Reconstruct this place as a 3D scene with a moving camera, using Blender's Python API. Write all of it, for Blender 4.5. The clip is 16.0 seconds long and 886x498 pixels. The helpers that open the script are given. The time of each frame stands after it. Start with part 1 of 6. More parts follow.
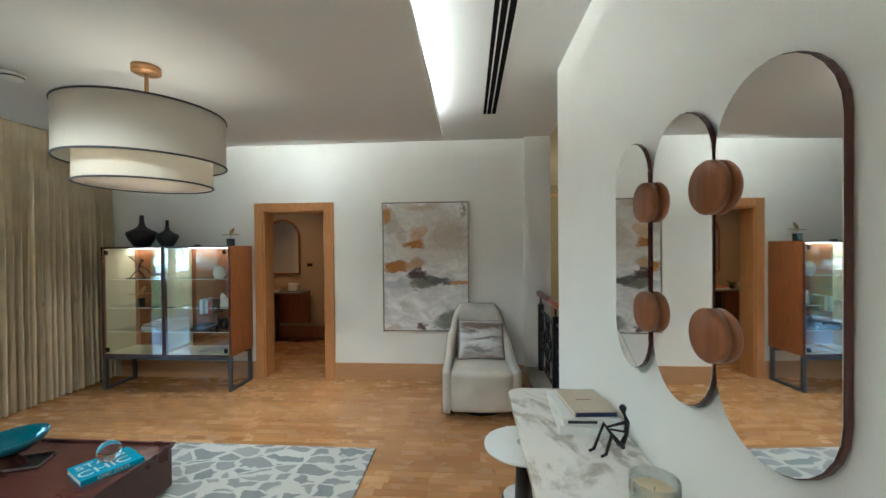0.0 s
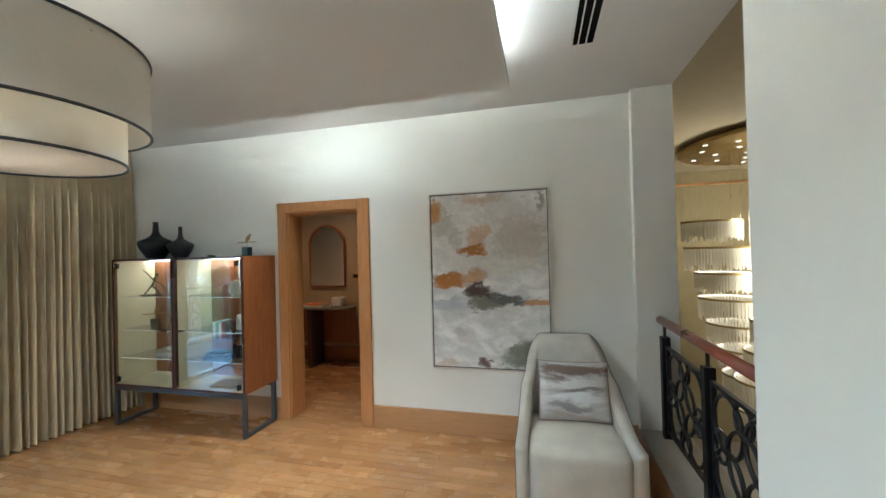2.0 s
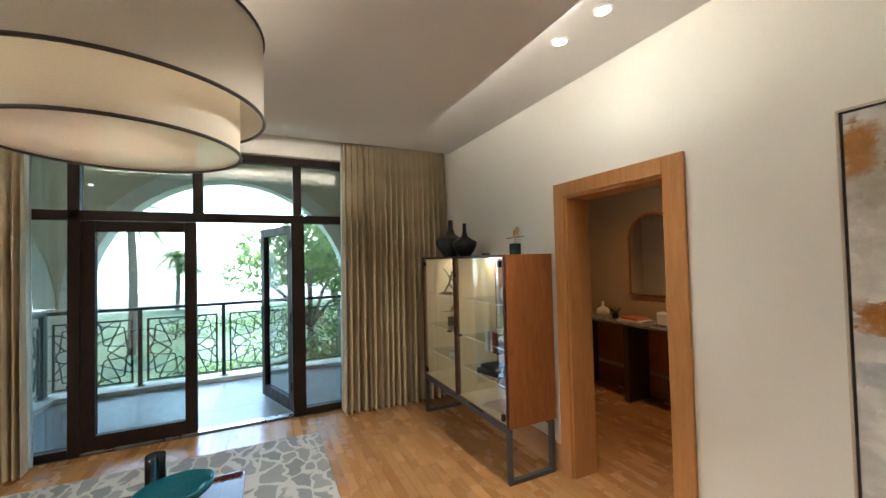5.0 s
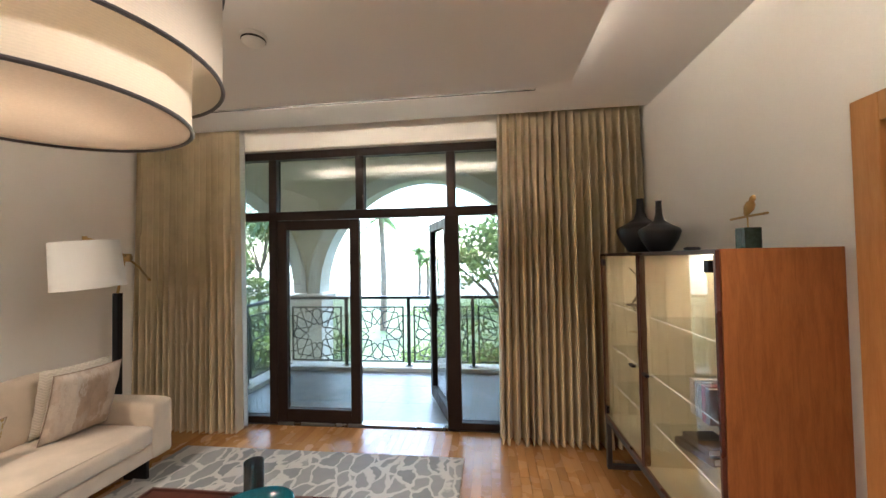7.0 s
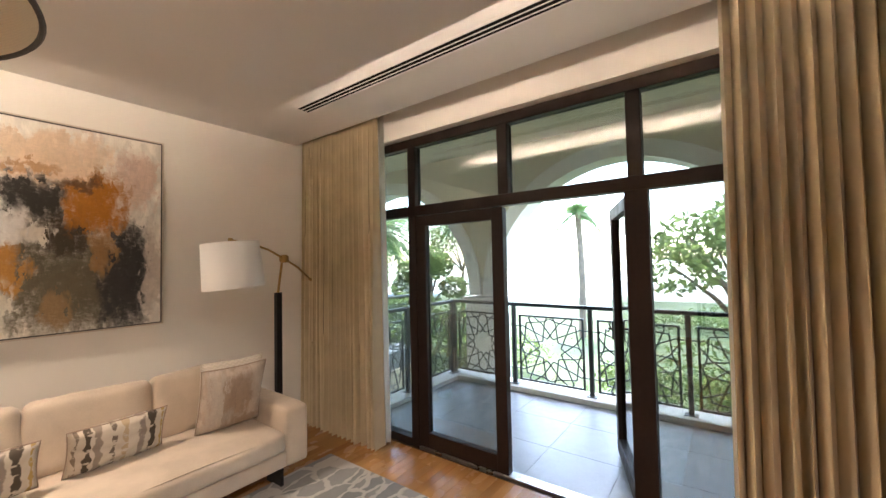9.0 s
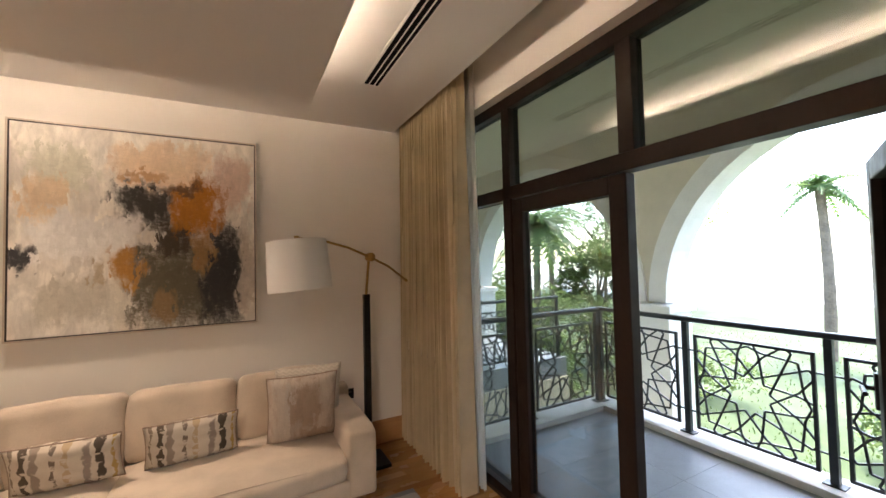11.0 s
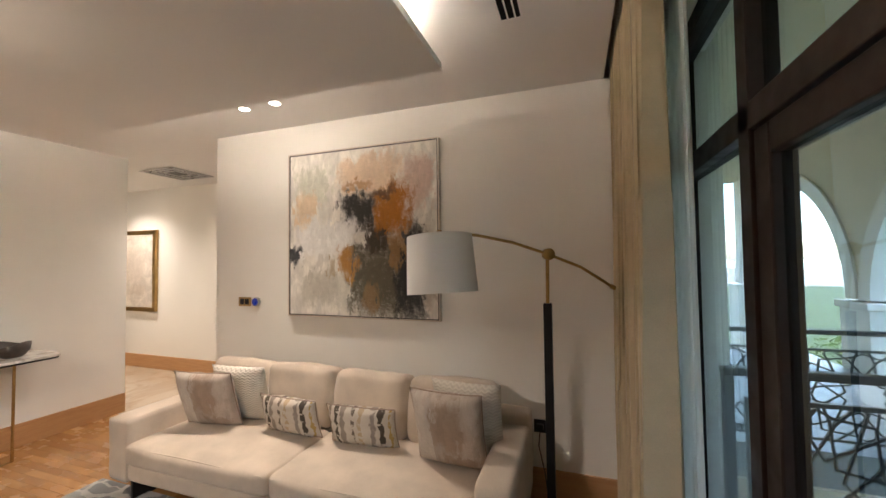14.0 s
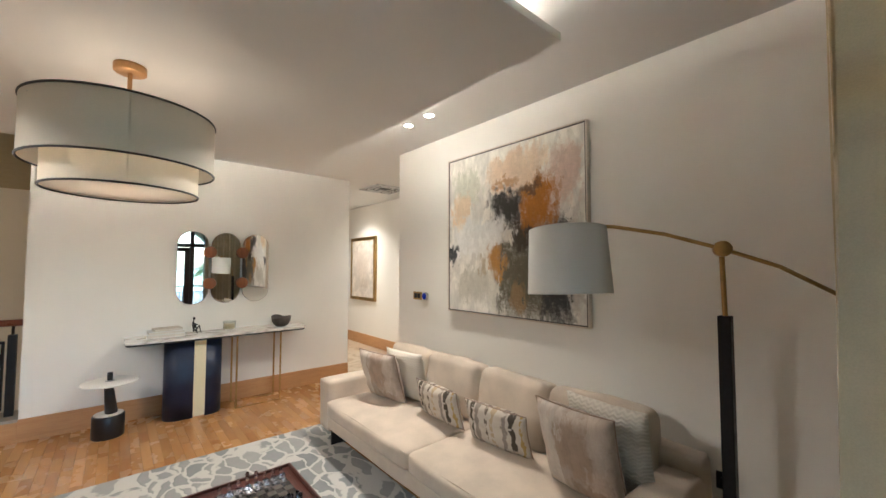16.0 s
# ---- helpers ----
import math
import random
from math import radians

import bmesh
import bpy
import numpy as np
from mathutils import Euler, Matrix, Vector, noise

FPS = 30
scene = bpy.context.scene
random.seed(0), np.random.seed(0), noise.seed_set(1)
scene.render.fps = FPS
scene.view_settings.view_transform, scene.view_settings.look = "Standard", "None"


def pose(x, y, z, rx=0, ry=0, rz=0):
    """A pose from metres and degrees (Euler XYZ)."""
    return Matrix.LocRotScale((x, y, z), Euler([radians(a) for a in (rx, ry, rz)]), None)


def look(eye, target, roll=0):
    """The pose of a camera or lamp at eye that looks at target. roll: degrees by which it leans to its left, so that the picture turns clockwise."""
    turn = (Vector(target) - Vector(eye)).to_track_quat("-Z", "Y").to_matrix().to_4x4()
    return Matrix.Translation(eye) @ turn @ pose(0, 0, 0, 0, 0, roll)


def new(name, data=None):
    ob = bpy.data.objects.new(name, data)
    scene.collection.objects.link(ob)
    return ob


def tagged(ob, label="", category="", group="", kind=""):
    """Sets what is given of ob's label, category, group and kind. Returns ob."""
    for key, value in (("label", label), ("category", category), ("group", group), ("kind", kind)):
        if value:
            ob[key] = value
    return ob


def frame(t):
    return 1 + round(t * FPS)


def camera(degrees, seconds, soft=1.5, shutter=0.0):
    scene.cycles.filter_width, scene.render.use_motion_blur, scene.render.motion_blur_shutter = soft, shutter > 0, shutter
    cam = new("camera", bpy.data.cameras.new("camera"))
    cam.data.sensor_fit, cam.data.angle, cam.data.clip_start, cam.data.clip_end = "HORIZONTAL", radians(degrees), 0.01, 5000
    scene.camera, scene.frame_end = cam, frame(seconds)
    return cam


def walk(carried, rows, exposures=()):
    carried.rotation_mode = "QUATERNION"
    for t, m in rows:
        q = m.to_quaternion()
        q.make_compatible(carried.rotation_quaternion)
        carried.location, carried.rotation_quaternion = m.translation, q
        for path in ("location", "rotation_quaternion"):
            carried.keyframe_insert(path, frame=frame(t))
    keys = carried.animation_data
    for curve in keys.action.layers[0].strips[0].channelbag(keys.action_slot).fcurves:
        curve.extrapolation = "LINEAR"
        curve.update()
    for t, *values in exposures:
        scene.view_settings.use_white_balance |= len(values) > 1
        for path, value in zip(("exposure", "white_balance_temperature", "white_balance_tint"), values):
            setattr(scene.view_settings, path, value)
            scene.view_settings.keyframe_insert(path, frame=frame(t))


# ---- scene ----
cam = camera(98.4, 16.0)
PATH = [
    (0, (0.207, 0.378, 1.658), (0.066, 2.373, 1.638), -0.5),
    (0.5, (0.199, 0.658, 1.622), (0.029, 2.651, 1.624), -1.1),
    (1, (0.181, 0.963, 1.626), (-0.088, 2.945, 1.639), -1.0),
    (1.5, (0.122, 1.277, 1.659), (-0.256, 3.241, 1.667), -1.2),
    (2, (0.111, 1.61, 1.654), (-0.378, 3.549, 1.673), -1.5),
    (2.5, (0.09, 1.857, 1.646), (-0.582, 3.741, 1.684), -1.3),
    (3, (0.042, 2.106, 1.63), (-0.89, 3.874, 1.684), -1.3),
    (3.5, (0.0, 2.334, 1.65), (-1.174, 3.952, 1.696), -1.6),
    (4, (-0.011, 2.565, 1.66), (-1.449, 3.954, 1.705), -1.5),
    (4.5, (-0.082, 2.752, 1.633), (-1.745, 3.861, 1.687), -1.1),
    (5, (-0.184, 2.952, 1.649), (-1.991, 3.806, 1.702), -1.4),
    (5.2, (-0.217, 3.057, 1.644), (-2.074, 3.798, 1.694), -1.1),
    (7.5, (-1.187, 3.722, 1.652), (-3.12, 3.213, 1.709), -1.2),
    (8, (-1.475, 3.742, 1.65), (-3.318, 2.967, 1.71), -1.2),
    (8.5, (-1.786, 3.763, 1.635), (-3.511, 2.754, 1.706), -1.2),
    (9, (-1.994, 3.75, 1.645), (-3.598, 2.558, 1.716), -1.2),
    (11.5, (-3.257, 3.511, 1.659), (-3.959, 1.64, 1.738), -1.2),
    (12, (-3.483, 3.447, 1.64), (-3.924, 1.498, 1.731), -0.9),
    (12.5, (-3.658, 3.333, 1.641), (-3.807, 1.34, 1.721), -0.8),
    (13, (-3.802, 3.19, 1.66), (-3.652, 1.197, 1.736), -0.8),
    (13.5, (-3.949, 3.072, 1.657), (-3.544, 1.115, 1.733), -0.7),
    (14, (-4.104, 2.927, 1.672), (-3.449, 1.039, 1.739), -0.7),
    (14.5, (-4.186, 2.787, 1.671), (-3.319, 0.986, 1.743), -0.5),
    (15, (-4.26, 2.686, 1.691), (-3.181, 1.003, 1.759), -0.6),
    (15.5, (-4.359, 2.611, 1.647), (-3.035, 1.114, 1.738), -0.2),
    (16, (-4.44, 2.578, 1.627), (-2.922, 1.28, 1.72), 0.1),
]
EXPOSURES = [(0, 5.32, 4500, -14), (1.5, 5.42, 4450, -14), (2.5, 5.55, 4450, -14), (4, 5.48, 4950, -11), (5.2, 5.42, 5450, -5), (7.5, 5.64, 5900, 5), (9.2, 5.58, 6350, 9), (12, 5.08, 6650, 11), (13.5, 5.22, 6250, 8), (14.5, 5.45, 5350, 0), (15, 5.5, 5300, -2), (16, 5.46, 5250, -2)]
walk(cam, [(t, look(eye, target, roll)) for t, eye, target, roll in PATH], EXPOSURES)

# ---- light ----
def kelvin(k):
    t = k / 100
    r = 1.0 if t <= 66 else min(1, 1.29 * (t - 60) ** -0.133)
    g = max(0, min(1, (0.39 * math.log(t) - 0.632) if t <= 66 else 1.13 * (t - 60) ** -0.0755))
    b = 1.0 if t >= 66 else max(0, min(1, 0.543 * math.log(max(t - 10, 1)) - 1.196))
    return (r ** 2.2, g ** 2.2, b ** 2.2)


SUN_EL, SUN_AZ = radians(66), radians(255)   # azimuth from north, clockwise
world = bpy.data.worlds.new("sky")
scene.world = world
world.use_nodes = True
wn = world.node_tree
sky = wn.nodes.new("ShaderNodeTexSky")
sky.sky_type, sky.sun_disc = "NISHITA", False
sky.sun_elevation, sky.sun_rotation = SUN_EL, SUN_AZ
sky.air_density, sky.dust_density = 1.0, 2.0
wn.links.new(sky.outputs[0], wn.nodes["Background"].inputs[0])
wn.nodes["Background"].inputs[1].default_value = 0.058

sun = new("sun", bpy.data.lights.new("sun", "SUN"))
sun.data.energy, sun.data.angle, sun.data.color = 0.3, radians(0.5), (1, 0.96, 0.9)
sun_from = Vector((math.sin(SUN_AZ) * math.cos(SUN_EL), math.cos(SUN_AZ) * math.cos(SUN_EL), math.sin(SUN_EL)))
sun.matrix_world = look(sun_from * 60, (0, 0, 0))


def spot_lamp(x, y, z, watts, k=3200, angle=80, aim=None, size=0.03, blend=0.7):
    ob = new("spot_beam", bpy.data.lights.new("spot_beam", "SPOT"))
    ob.data.energy, ob.data.color, ob.data.spot_size = watts, kelvin(k), radians(angle)
    ob.data.spot_blend, ob.data.shadow_soft_size = blend, size
    ob.matrix_world = look((x, y, z), aim or (x, y + 0.001, 0))
    return ob


def point_lamp(x, y, z, watts, k=2900, size=0.06):
    ob = new("bulb_light", bpy.data.lights.new("bulb_light", "POINT"))
    ob.data.energy, ob.data.color, ob.data.shadow_soft_size = watts, kelvin(k), size
    ob.location = (x, y, z)
    return ob


# ---- materials ----
class Mat:
    """A node material with short helpers."""

    def __init__(self, name, rough=0.6, metal=0.0, spec=0.5):
        self.m = bpy.data.materials.new(name)
        self.m.use_nodes = True
        self.t = self.m.node_tree
        self.b = self.t.nodes["Principled BSDF"]
        self.b.inputs["Roughness"].default_value = rough
        self.b.inputs["Metallic"].default_value = metal
        self.b.inputs["Specular IOR Level"].default_value = spec
        self.co = self.t.nodes.new("ShaderNodeTexCoord").outputs["Object"]

    def node(self, kind, **kw):
        n = self.t.nodes.new(kind)
        for k, v in kw.items():
            n.inputs[k.replace("_", " ")].default_value = v
        return n

    def put(self, sock, value):
        if isinstance(value, bpy.types.NodeSocket):
            self.t.links.new(value, sock)
        else:
            if isinstance(value, (tuple, list)) and len(value) == 3 and sock.type == "RGBA":
                value = (*value, 1)
            sock.default_value = value
        return sock

    def scaled(self, s, loc=(0, 0, 0), rot=(0, 0, 0), co=None):
        n = self.node("ShaderNodeMapping")
        self.put(n.inputs["Vector"], co or self.co)
        n.inputs["Scale"].default_value, n.inputs["Location"].default_value = s, loc
        n.inputs["Rotation"].default_value = [radians(a) for a in rot]
        return n.outputs[0]

    def noise(self, scale, detail=3, co=None, dist=0.0, colour=False, rough=0.5):
        n = self.node("ShaderNodeTexNoise", Scale=scale, Detail=detail, Distortion=dist, Roughness=rough)
        self.put(n.inputs["Vector"], co or self.co)
        return n.outputs["Color" if colour else "Fac"]

    def ramp(self, v, a, b, lo=0.0, hi=1.0):
        n = self.node("ShaderNodeMapRange")
        n.clamp = True
        n.interpolation_type = "SMOOTHSTEP"
        self.put(n.inputs[0], v)
        for i, x in enumerate((a, b, lo, hi)):
            self.put(n.inputs[i + 1], x)
        return n.outputs[0]

    def math(self, op, a, b=0.0):
        n = self.node("ShaderNodeMath")
        n.operation = op
        self.put(n.inputs[0], a), self.put(n.inputs[1], b)
        return n.outputs[0]

    def mix(self, a, b, f, blend="MIX"):
        n = self.node("ShaderNodeMix")
        n.data_type, n.blend_type = "RGBA", blend
        self.put(n.inputs[0], f), self.put(n.inputs[6], a), self.put(n.inputs[7], b)
        return n.outputs[2]

    def split(self, co=None):
        n = self.node("ShaderNodeSeparateXYZ")
        self.put(n.inputs[0], co or self.co)
        return n.outputs

    def colour(self, c):
        self.put(self.b.inputs["Base Color"], c)
        return self

    def rough(self, v):
        self.put(self.b.inputs["Roughness"], v)
        return self

    def bump(self, h, strength=0.2, dist=0.005):
        n = self.node("ShaderNodeBump", Strength=strength, Distance=dist)
        self.put(n.inputs["Height"], h)
        self.put(self.b.inputs["Normal"], n.outputs[0])
        return self


def shade(c, f):
    return tuple(min(1, x * f) for x in c)


def plain(name, c, rough=0.6, metal=0.0, vary=0.1, fine=60, coarse=4, bump=0.08, spec=0.5):
    m = Mat(name, rough, metal, spec)
    f = m.math("ADD", m.math("MULTIPLY", m.noise(coarse, 4), 0.6), m.math("MULTIPLY", m.noise(fine, 2), 0.4))
    m.colour(m.mix(shade(c, 1 - vary), shade(c, 1 + vary), m.ramp(f, 0.3, 0.7)))
    m.rough(m.ramp(m.noise(coarse * 3, 3), 0.3, 0.7, max(0.02, rough * 0.85), min(1, rough * 1.15)))
    return m.bump(m.noise(fine * 2, 2), bump, 0.002).m


def wood(name, c1, c2, along=(1, 12, 12), rough=0.35, scale=6, islands=False, objects=False, spread=0.35):
    m = Mat(name, rough)
    co = m.co
    rnd = None
    if objects:
        rnd = m.node("ShaderNodeObjectInfo").outputs["Random"]
    if islands:
        rnd = m.node("ShaderNodeNewGeometry").outputs["Random Per Island"]
    if rnd is not None:
        n = m.node("ShaderNodeVectorMath")
        n.operation = "ADD"
        m.put(n.inputs[0], co)
        c = m.node("ShaderNodeCombineXYZ")
        m.put(c.inputs[0], m.math("MULTIPLY", rnd, 31.0)), m.put(c.inputs[1], m.math("MULTIPLY", rnd, 17.0))
        m.put(n.inputs[1], c.outputs[0])
        co = n.outputs[0]
    grain = m.noise(scale, 6, m.scaled(along, co=co), 0.6, rough=0.6)
    fine = m.noise(scale * 7, 3, m.scaled(along, co=co))
    f = m.math("ADD", m.math("MULTIPLY", grain, 0.75), m.math("MULTIPLY", fine, 0.25))
    col = m.mix(c1, c2, m.ramp(f, 0.25, 0.75))
    if rnd is not None:
        col = m.mix(col, m.mix(shade(c1, 0.75), shade(c2, 1.25), rnd), spread)
        col = m.mix(col, m.mix((0.9, 0.6, 0.35), (1, 0.95, 0.85), m.math("FRACT", m.math("MULTIPLY", rnd, 7.3))), 0.25, "MULTIPLY")
    m.colour(col)
    m.rough(m.ramp(m.noise(3, 4, co), 0.3, 0.7, rough * 0.85, rough * 1.2))
    return m.bump(f, 0.06, 0.002).m


def fabric(name, c, thread=900, vary=0.12, rough=0.9, bump=0.35):
    m = Mat(name, rough, 0, 0.2)
    m.b.inputs["Sheen Weight"].default_value = 0.25
    x, y, z = m.split(m.scaled((thread,) * 3))[:3]
    weave = m.math("MULTIPLY", m.math("SINE", m.math("ADD", x, y)), m.math("SINE", m.math("SUBTRACT", z, x)))
    f = m.math("ADD", m.math("MULTIPLY", m.noise(5, 5), 0.7), m.math("MULTIPLY", m.noise(220, 2), 0.3))
    m.colour(m.mix(shade(c, 1 - vary), shade(c, 1 + vary), m.ramp(f, 0.3, 0.7)))
    return m.bump(m.math("ADD", m.noise(300, 2), m.math("MULTIPLY", weave, 0.3)), bump, 0.0012).m


def glow(name, c, strength):
    m = Mat(name)
    m.colour((0.8, 0.8, 0.8))
    m.put(m.b.inputs["Emission Color"], c)
    m.b.inputs["Emission Strength"].default_value = strength
    return m.m


def clear_glass(name, tint=(1, 1, 1), rough=0.0, thin=True, gleam=0.08):
    m = bpy.data.materials.new(name)
    m.use_nodes = True
    t = m.node_tree
    if thin:
        t.nodes.remove(t.nodes["Principled BSDF"])
        clear, gloss = t.nodes.new("ShaderNodeBsdfTransparent"), t.nodes.new("ShaderNodeBsdfGlossy")
        clear.inputs[0].default_value, gloss.inputs["Roughness"].default_value = (*tint, 1), rough
        lw, pw, mr, mx = (t.nodes.new(k) for k in ("ShaderNodeLayerWeight", "ShaderNodeMath", "ShaderNodeMapRange", "ShaderNodeMixShader"))
        pw.operation, pw.inputs[1].default_value = "POWER", 5.0
        mr.inputs[3].default_value = gleam
        t.links.new(lw.outputs["Facing"], pw.inputs[0]), t.links.new(pw.outputs[0], mr.inputs[0])
        t.links.new(mr.outputs[0], mx.inputs[0]), t.links.new(clear.outputs[0], mx.inputs[1])
        t.links.new(gloss.outputs[0], mx.inputs[2]), t.links.new(mx.outputs[0], t.nodes["Material Output"].inputs[0])
    else:
        b = t.nodes["Principled BSDF"]
        b.inputs["Base Color"].default_value = (*tint, 1)
        b.inputs["Transmission Weight"].default_value, b.inputs["Roughness"].default_value = 1, rough
        b.inputs["IOR"].default_value = 1.45
    return m


def shade_cloth(name, c, pass_light=0.45, rough=0.9, spec=0.1):
    """Lampshade linen that lets light through."""
    m = Mat(name, rough, 0, spec)
    x, y, z = m.split(m.scaled((700, 700, 900)))[:3]
    f = m.math("ADD", m.noise(140, 3, m.scaled((1, 1, 6))), m.math("MULTIPLY", m.math("SINE", z), 0.1))
    col = m.mix(shade(c, 0.93), c, m.ramp(f, 0.3, 0.7))
    m.colour(col)
    tr = m.node("ShaderNodeBsdfTranslucent")
    m.put(tr.inputs[0], col)
    mx = m.node("ShaderNodeMixShader", Fac=pass_light)
    m.t.links.new(m.b.outputs[0], mx.inputs[1]), m.t.links.new(tr.outputs[0], mx.inputs[2])
    m.t.links.new(mx.outputs[0], m.t.nodes["Material Output"].inputs[0])
    return m.m


def marble(name, base, vein, scale=1.6, rough=0.12):
    m = Mat(name, rough)
    warp = m.noise(scale * 1.2, 5, dist=1.5)
    big = m.noise(scale, 6, m.scaled((1, 0.55, 1), rot=(0, 0, 35)), 2.2, rough=0.62)
    ridge = m.math("ABSOLUTE", m.math("SUBTRACT", big, 0.5))
    mask = m.math("MULTIPLY", m.ramp(ridge, 0.0, 0.09, 1, 0), m.ramp(warp, 0.42, 0.62))
    hair = m.math("ABSOLUTE", m.math("SUBTRACT", m.noise(scale * 3, 6, dist=1.2), 0.5))
    col = m.mix(base, shade(base, 0.9), m.noise(scale * 2, 4))
    col = m.mix(col, vein, mask)
    col = m.mix(col, shade(vein, 1.1), m.ramp(hair, 0, 0.02, 0.12, 0))
    return m.colour(col).rough(m.ramp(m.noise(9, 3), 0.3, 0.7, rough * 0.8, rough * 1.3)).m


def blotched(name, base, blots, rough=0.75, coarse=2.5, streak=(1, 1, 1), dab=0.0, drag=0.08):
    """Brushed paint: blots of (u, v, half width, half height, colour, strength), in the panel's own metres (x across, z up)."""
    m = Mat(name, rough)
    n1 = m.noise(coarse, 5, m.scaled(streak), 0.4, True, 0.65)
    n2 = m.noise(coarse * 6, 4, m.scaled(streak), 0.2, True, 0.7)
    v = m.node("ShaderNodeVectorMath")
    v.operation = "SUBTRACT"
    m.put(v.inputs[0], n1), m.put(v.inputs[1], (0.5, 0.5, 0.5))
    s = m.node("ShaderNodeVectorMath")
    s.operation = "SCALE"
    m.put(s.inputs[0], v.outputs[0]), m.put(s.inputs[3], 0.24)
    a = m.node("ShaderNodeVectorMath")
    a.operation = "ADD"
    m.put(a.inputs[0], m.co), m.put(a.inputs[1], s.outputs[0])
    if dab:
        # each dab of the palette knife shifts its patch a little
        ragged = m.node("ShaderNodeVectorMath")
        ragged.operation = "MULTIPLY_ADD"
        m.put(ragged.inputs[0], n2), m.put(ragged.inputs[1], (0.10, 0.10, 0.10)), m.put(ragged.inputs[2], m.co)
        cells = m.node("ShaderNodeTexVoronoi", Scale=coarse * 5.0)
        m.put(cells.inputs["Vector"], m.scaled(streak, co=ragged.outputs[0]))
        jit = m.node("ShaderNodeVectorMath")
        jit.operation = "MULTIPLY_ADD"
        m.put(jit.inputs[0], cells.outputs["Color"]), m.put(jit.inputs[1], (dab, dab, dab)), m.put(jit.inputs[2], a.outputs[0])
        a = m.node("ShaderNodeVectorMath")
        a.operation = "SUBTRACT"
        m.put(a.inputs[0], jit.outputs[0]), m.put(a.inputs[1], (dab / 2, dab / 2, dab / 2))
    x, _, z = m.split(a.outputs[0])[:3]
    f2 = m.split(n2)[0]
    f3 = m.noise(coarse * 11, 6, m.scaled((streak[2], 1, streak[0])), 0.6, rough=0.75)
    col = m.mix(shade(base, 0.86), shade(base, 1.1), m.ramp(m.noise(coarse * 2.2, 6, m.scaled(streak), 0.8), 0.35, 0.65))
    for u, w, hu, hw, c, k in blots:
        dx = m.math("POWER", m.math("ABSOLUTE", m.math("DIVIDE", m.math("SUBTRACT", x, u), hu)), 3)
        dz = m.math("POWER", m.math("ABSOLUTE", m.math("DIVIDE", m.math("SUBTRACT", z, w), hw)), 3)
        d = m.math("ADD", m.math("ADD", dx, dz), m.math("ADD", m.math("MULTIPLY", m.math("SUBTRACT", f2, 0.5), 1.5), m.math("MULTIPLY", m.math("SUBTRACT", f3, 0.5), 1.3)))
        col = m.mix(col, m.mix(shade(c, 0.8), shade(c, 1.25), f3), m.ramp(d, 0.1, 1.7, min(1.0, k * 1.12), 0))
    col = m.mix(col, m.mix((0.55, 0.53, 0.5), (1, 1, 1), m.ramp(m.noise(coarse * 4, 8, m.scaled(streak), 1.2, rough=0.75), 0.3, 0.62)), 0.2, "MULTIPLY")
    col = m.mix(col, m.mix((0.5, 0.47, 0.43), (1.15, 1.13, 1.1), m.ramp(m.noise(coarse * 9, 7, m.scaled((streak[0] * 1.6, 1, streak[2] * 0.6)), 0.5, rough=0.7), 0.3, 0.6)), drag, "MULTIPLY")
    if dab:
        col = m.mix(col, m.mix((0.66, 0.62, 0.58), (1.22, 1.2, 1.16), m.split(cells.outputs["Color"])[2]), 0.22, "MULTIPLY")
    m.colour(col)
    return m.bump(m.noise(coarse * 16, 4, m.scaled(streak)), 0.35, 0.003).m


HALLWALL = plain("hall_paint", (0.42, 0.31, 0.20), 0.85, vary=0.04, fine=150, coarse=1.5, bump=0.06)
WALL = plain("wall_paint", (0.87, 0.845, 0.785), 0.85, vary=0.025, fine=180, coarse=1.2, bump=0.06)
CEIL = plain("ceiling_paint", (0.77, 0.755, 0.725), 0.9, vary=0.015, fine=160, coarse=0.8, bump=0.04)
OAK = wood("oak_trim", (0.46, 0.205, 0.06), (0.58, 0.30, 0.11), (6, 6, 0.7), 0.4)
OAK_FLAT = wood("oak_skirting", (0.46, 0.24, 0.10), (0.56, 0.33, 0.15), (0.7, 0.7, 9), 0.45)
PLANK = wood("oak_plank", (0.35, 0.17, 0.058), (0.45, 0.26, 0.105), (1.0, 9, 9), 0.25, 3, objects=True, spread=0.55)
PLANK_REST = wood("oak_plank_joined", (0.35, 0.17, 0.058), (0.45, 0.26, 0.105), (1.0, 9, 9), 0.25, 3, islands=True, spread=0.55)
WALNUT = wood("walnut", (0.19, 0.062, 0.018), (0.31, 0.115, 0.036), (7, 7, 0.8), 0.35)
MAHOGANY = wood("dark_mahogany", (0.055, 0.018, 0.014), (0.10, 0.032, 0.022), (0.9, 9, 9), 0.3)
BLACK_METAL = plain("black_metal", (0.02, 0.02, 0.022), 0.4, 0.6, 0.15, 90, 6)
GREY_METAL = plain("grey_metal", (0.09, 0.095, 0.105), 0.45, 0.5, 0.12)
FRAME = plain("window_frame_paint", (0.022, 0.012, 0.009), 0.5, 0.0, 0.2, 40, 3, spec=0.25)
BRASS = plain("aged_brass", (0.45, 0.30, 0.12), 0.35, 1.0, 0.2, 40, 8)
COPPER = plain("warm_copper", (0.62, 0.36, 0.16), 0.4, 0.7, 0.1)
STEEL = plain("steel", (0.5, 0.5, 0.5), 0.3, 1.0, 0.08)
SOFA = fabric("sofa_fabric", (0.55, 0.46, 0.36))
CHAIR = fabric("chair_fabric", (0.60, 0.55, 0.47))
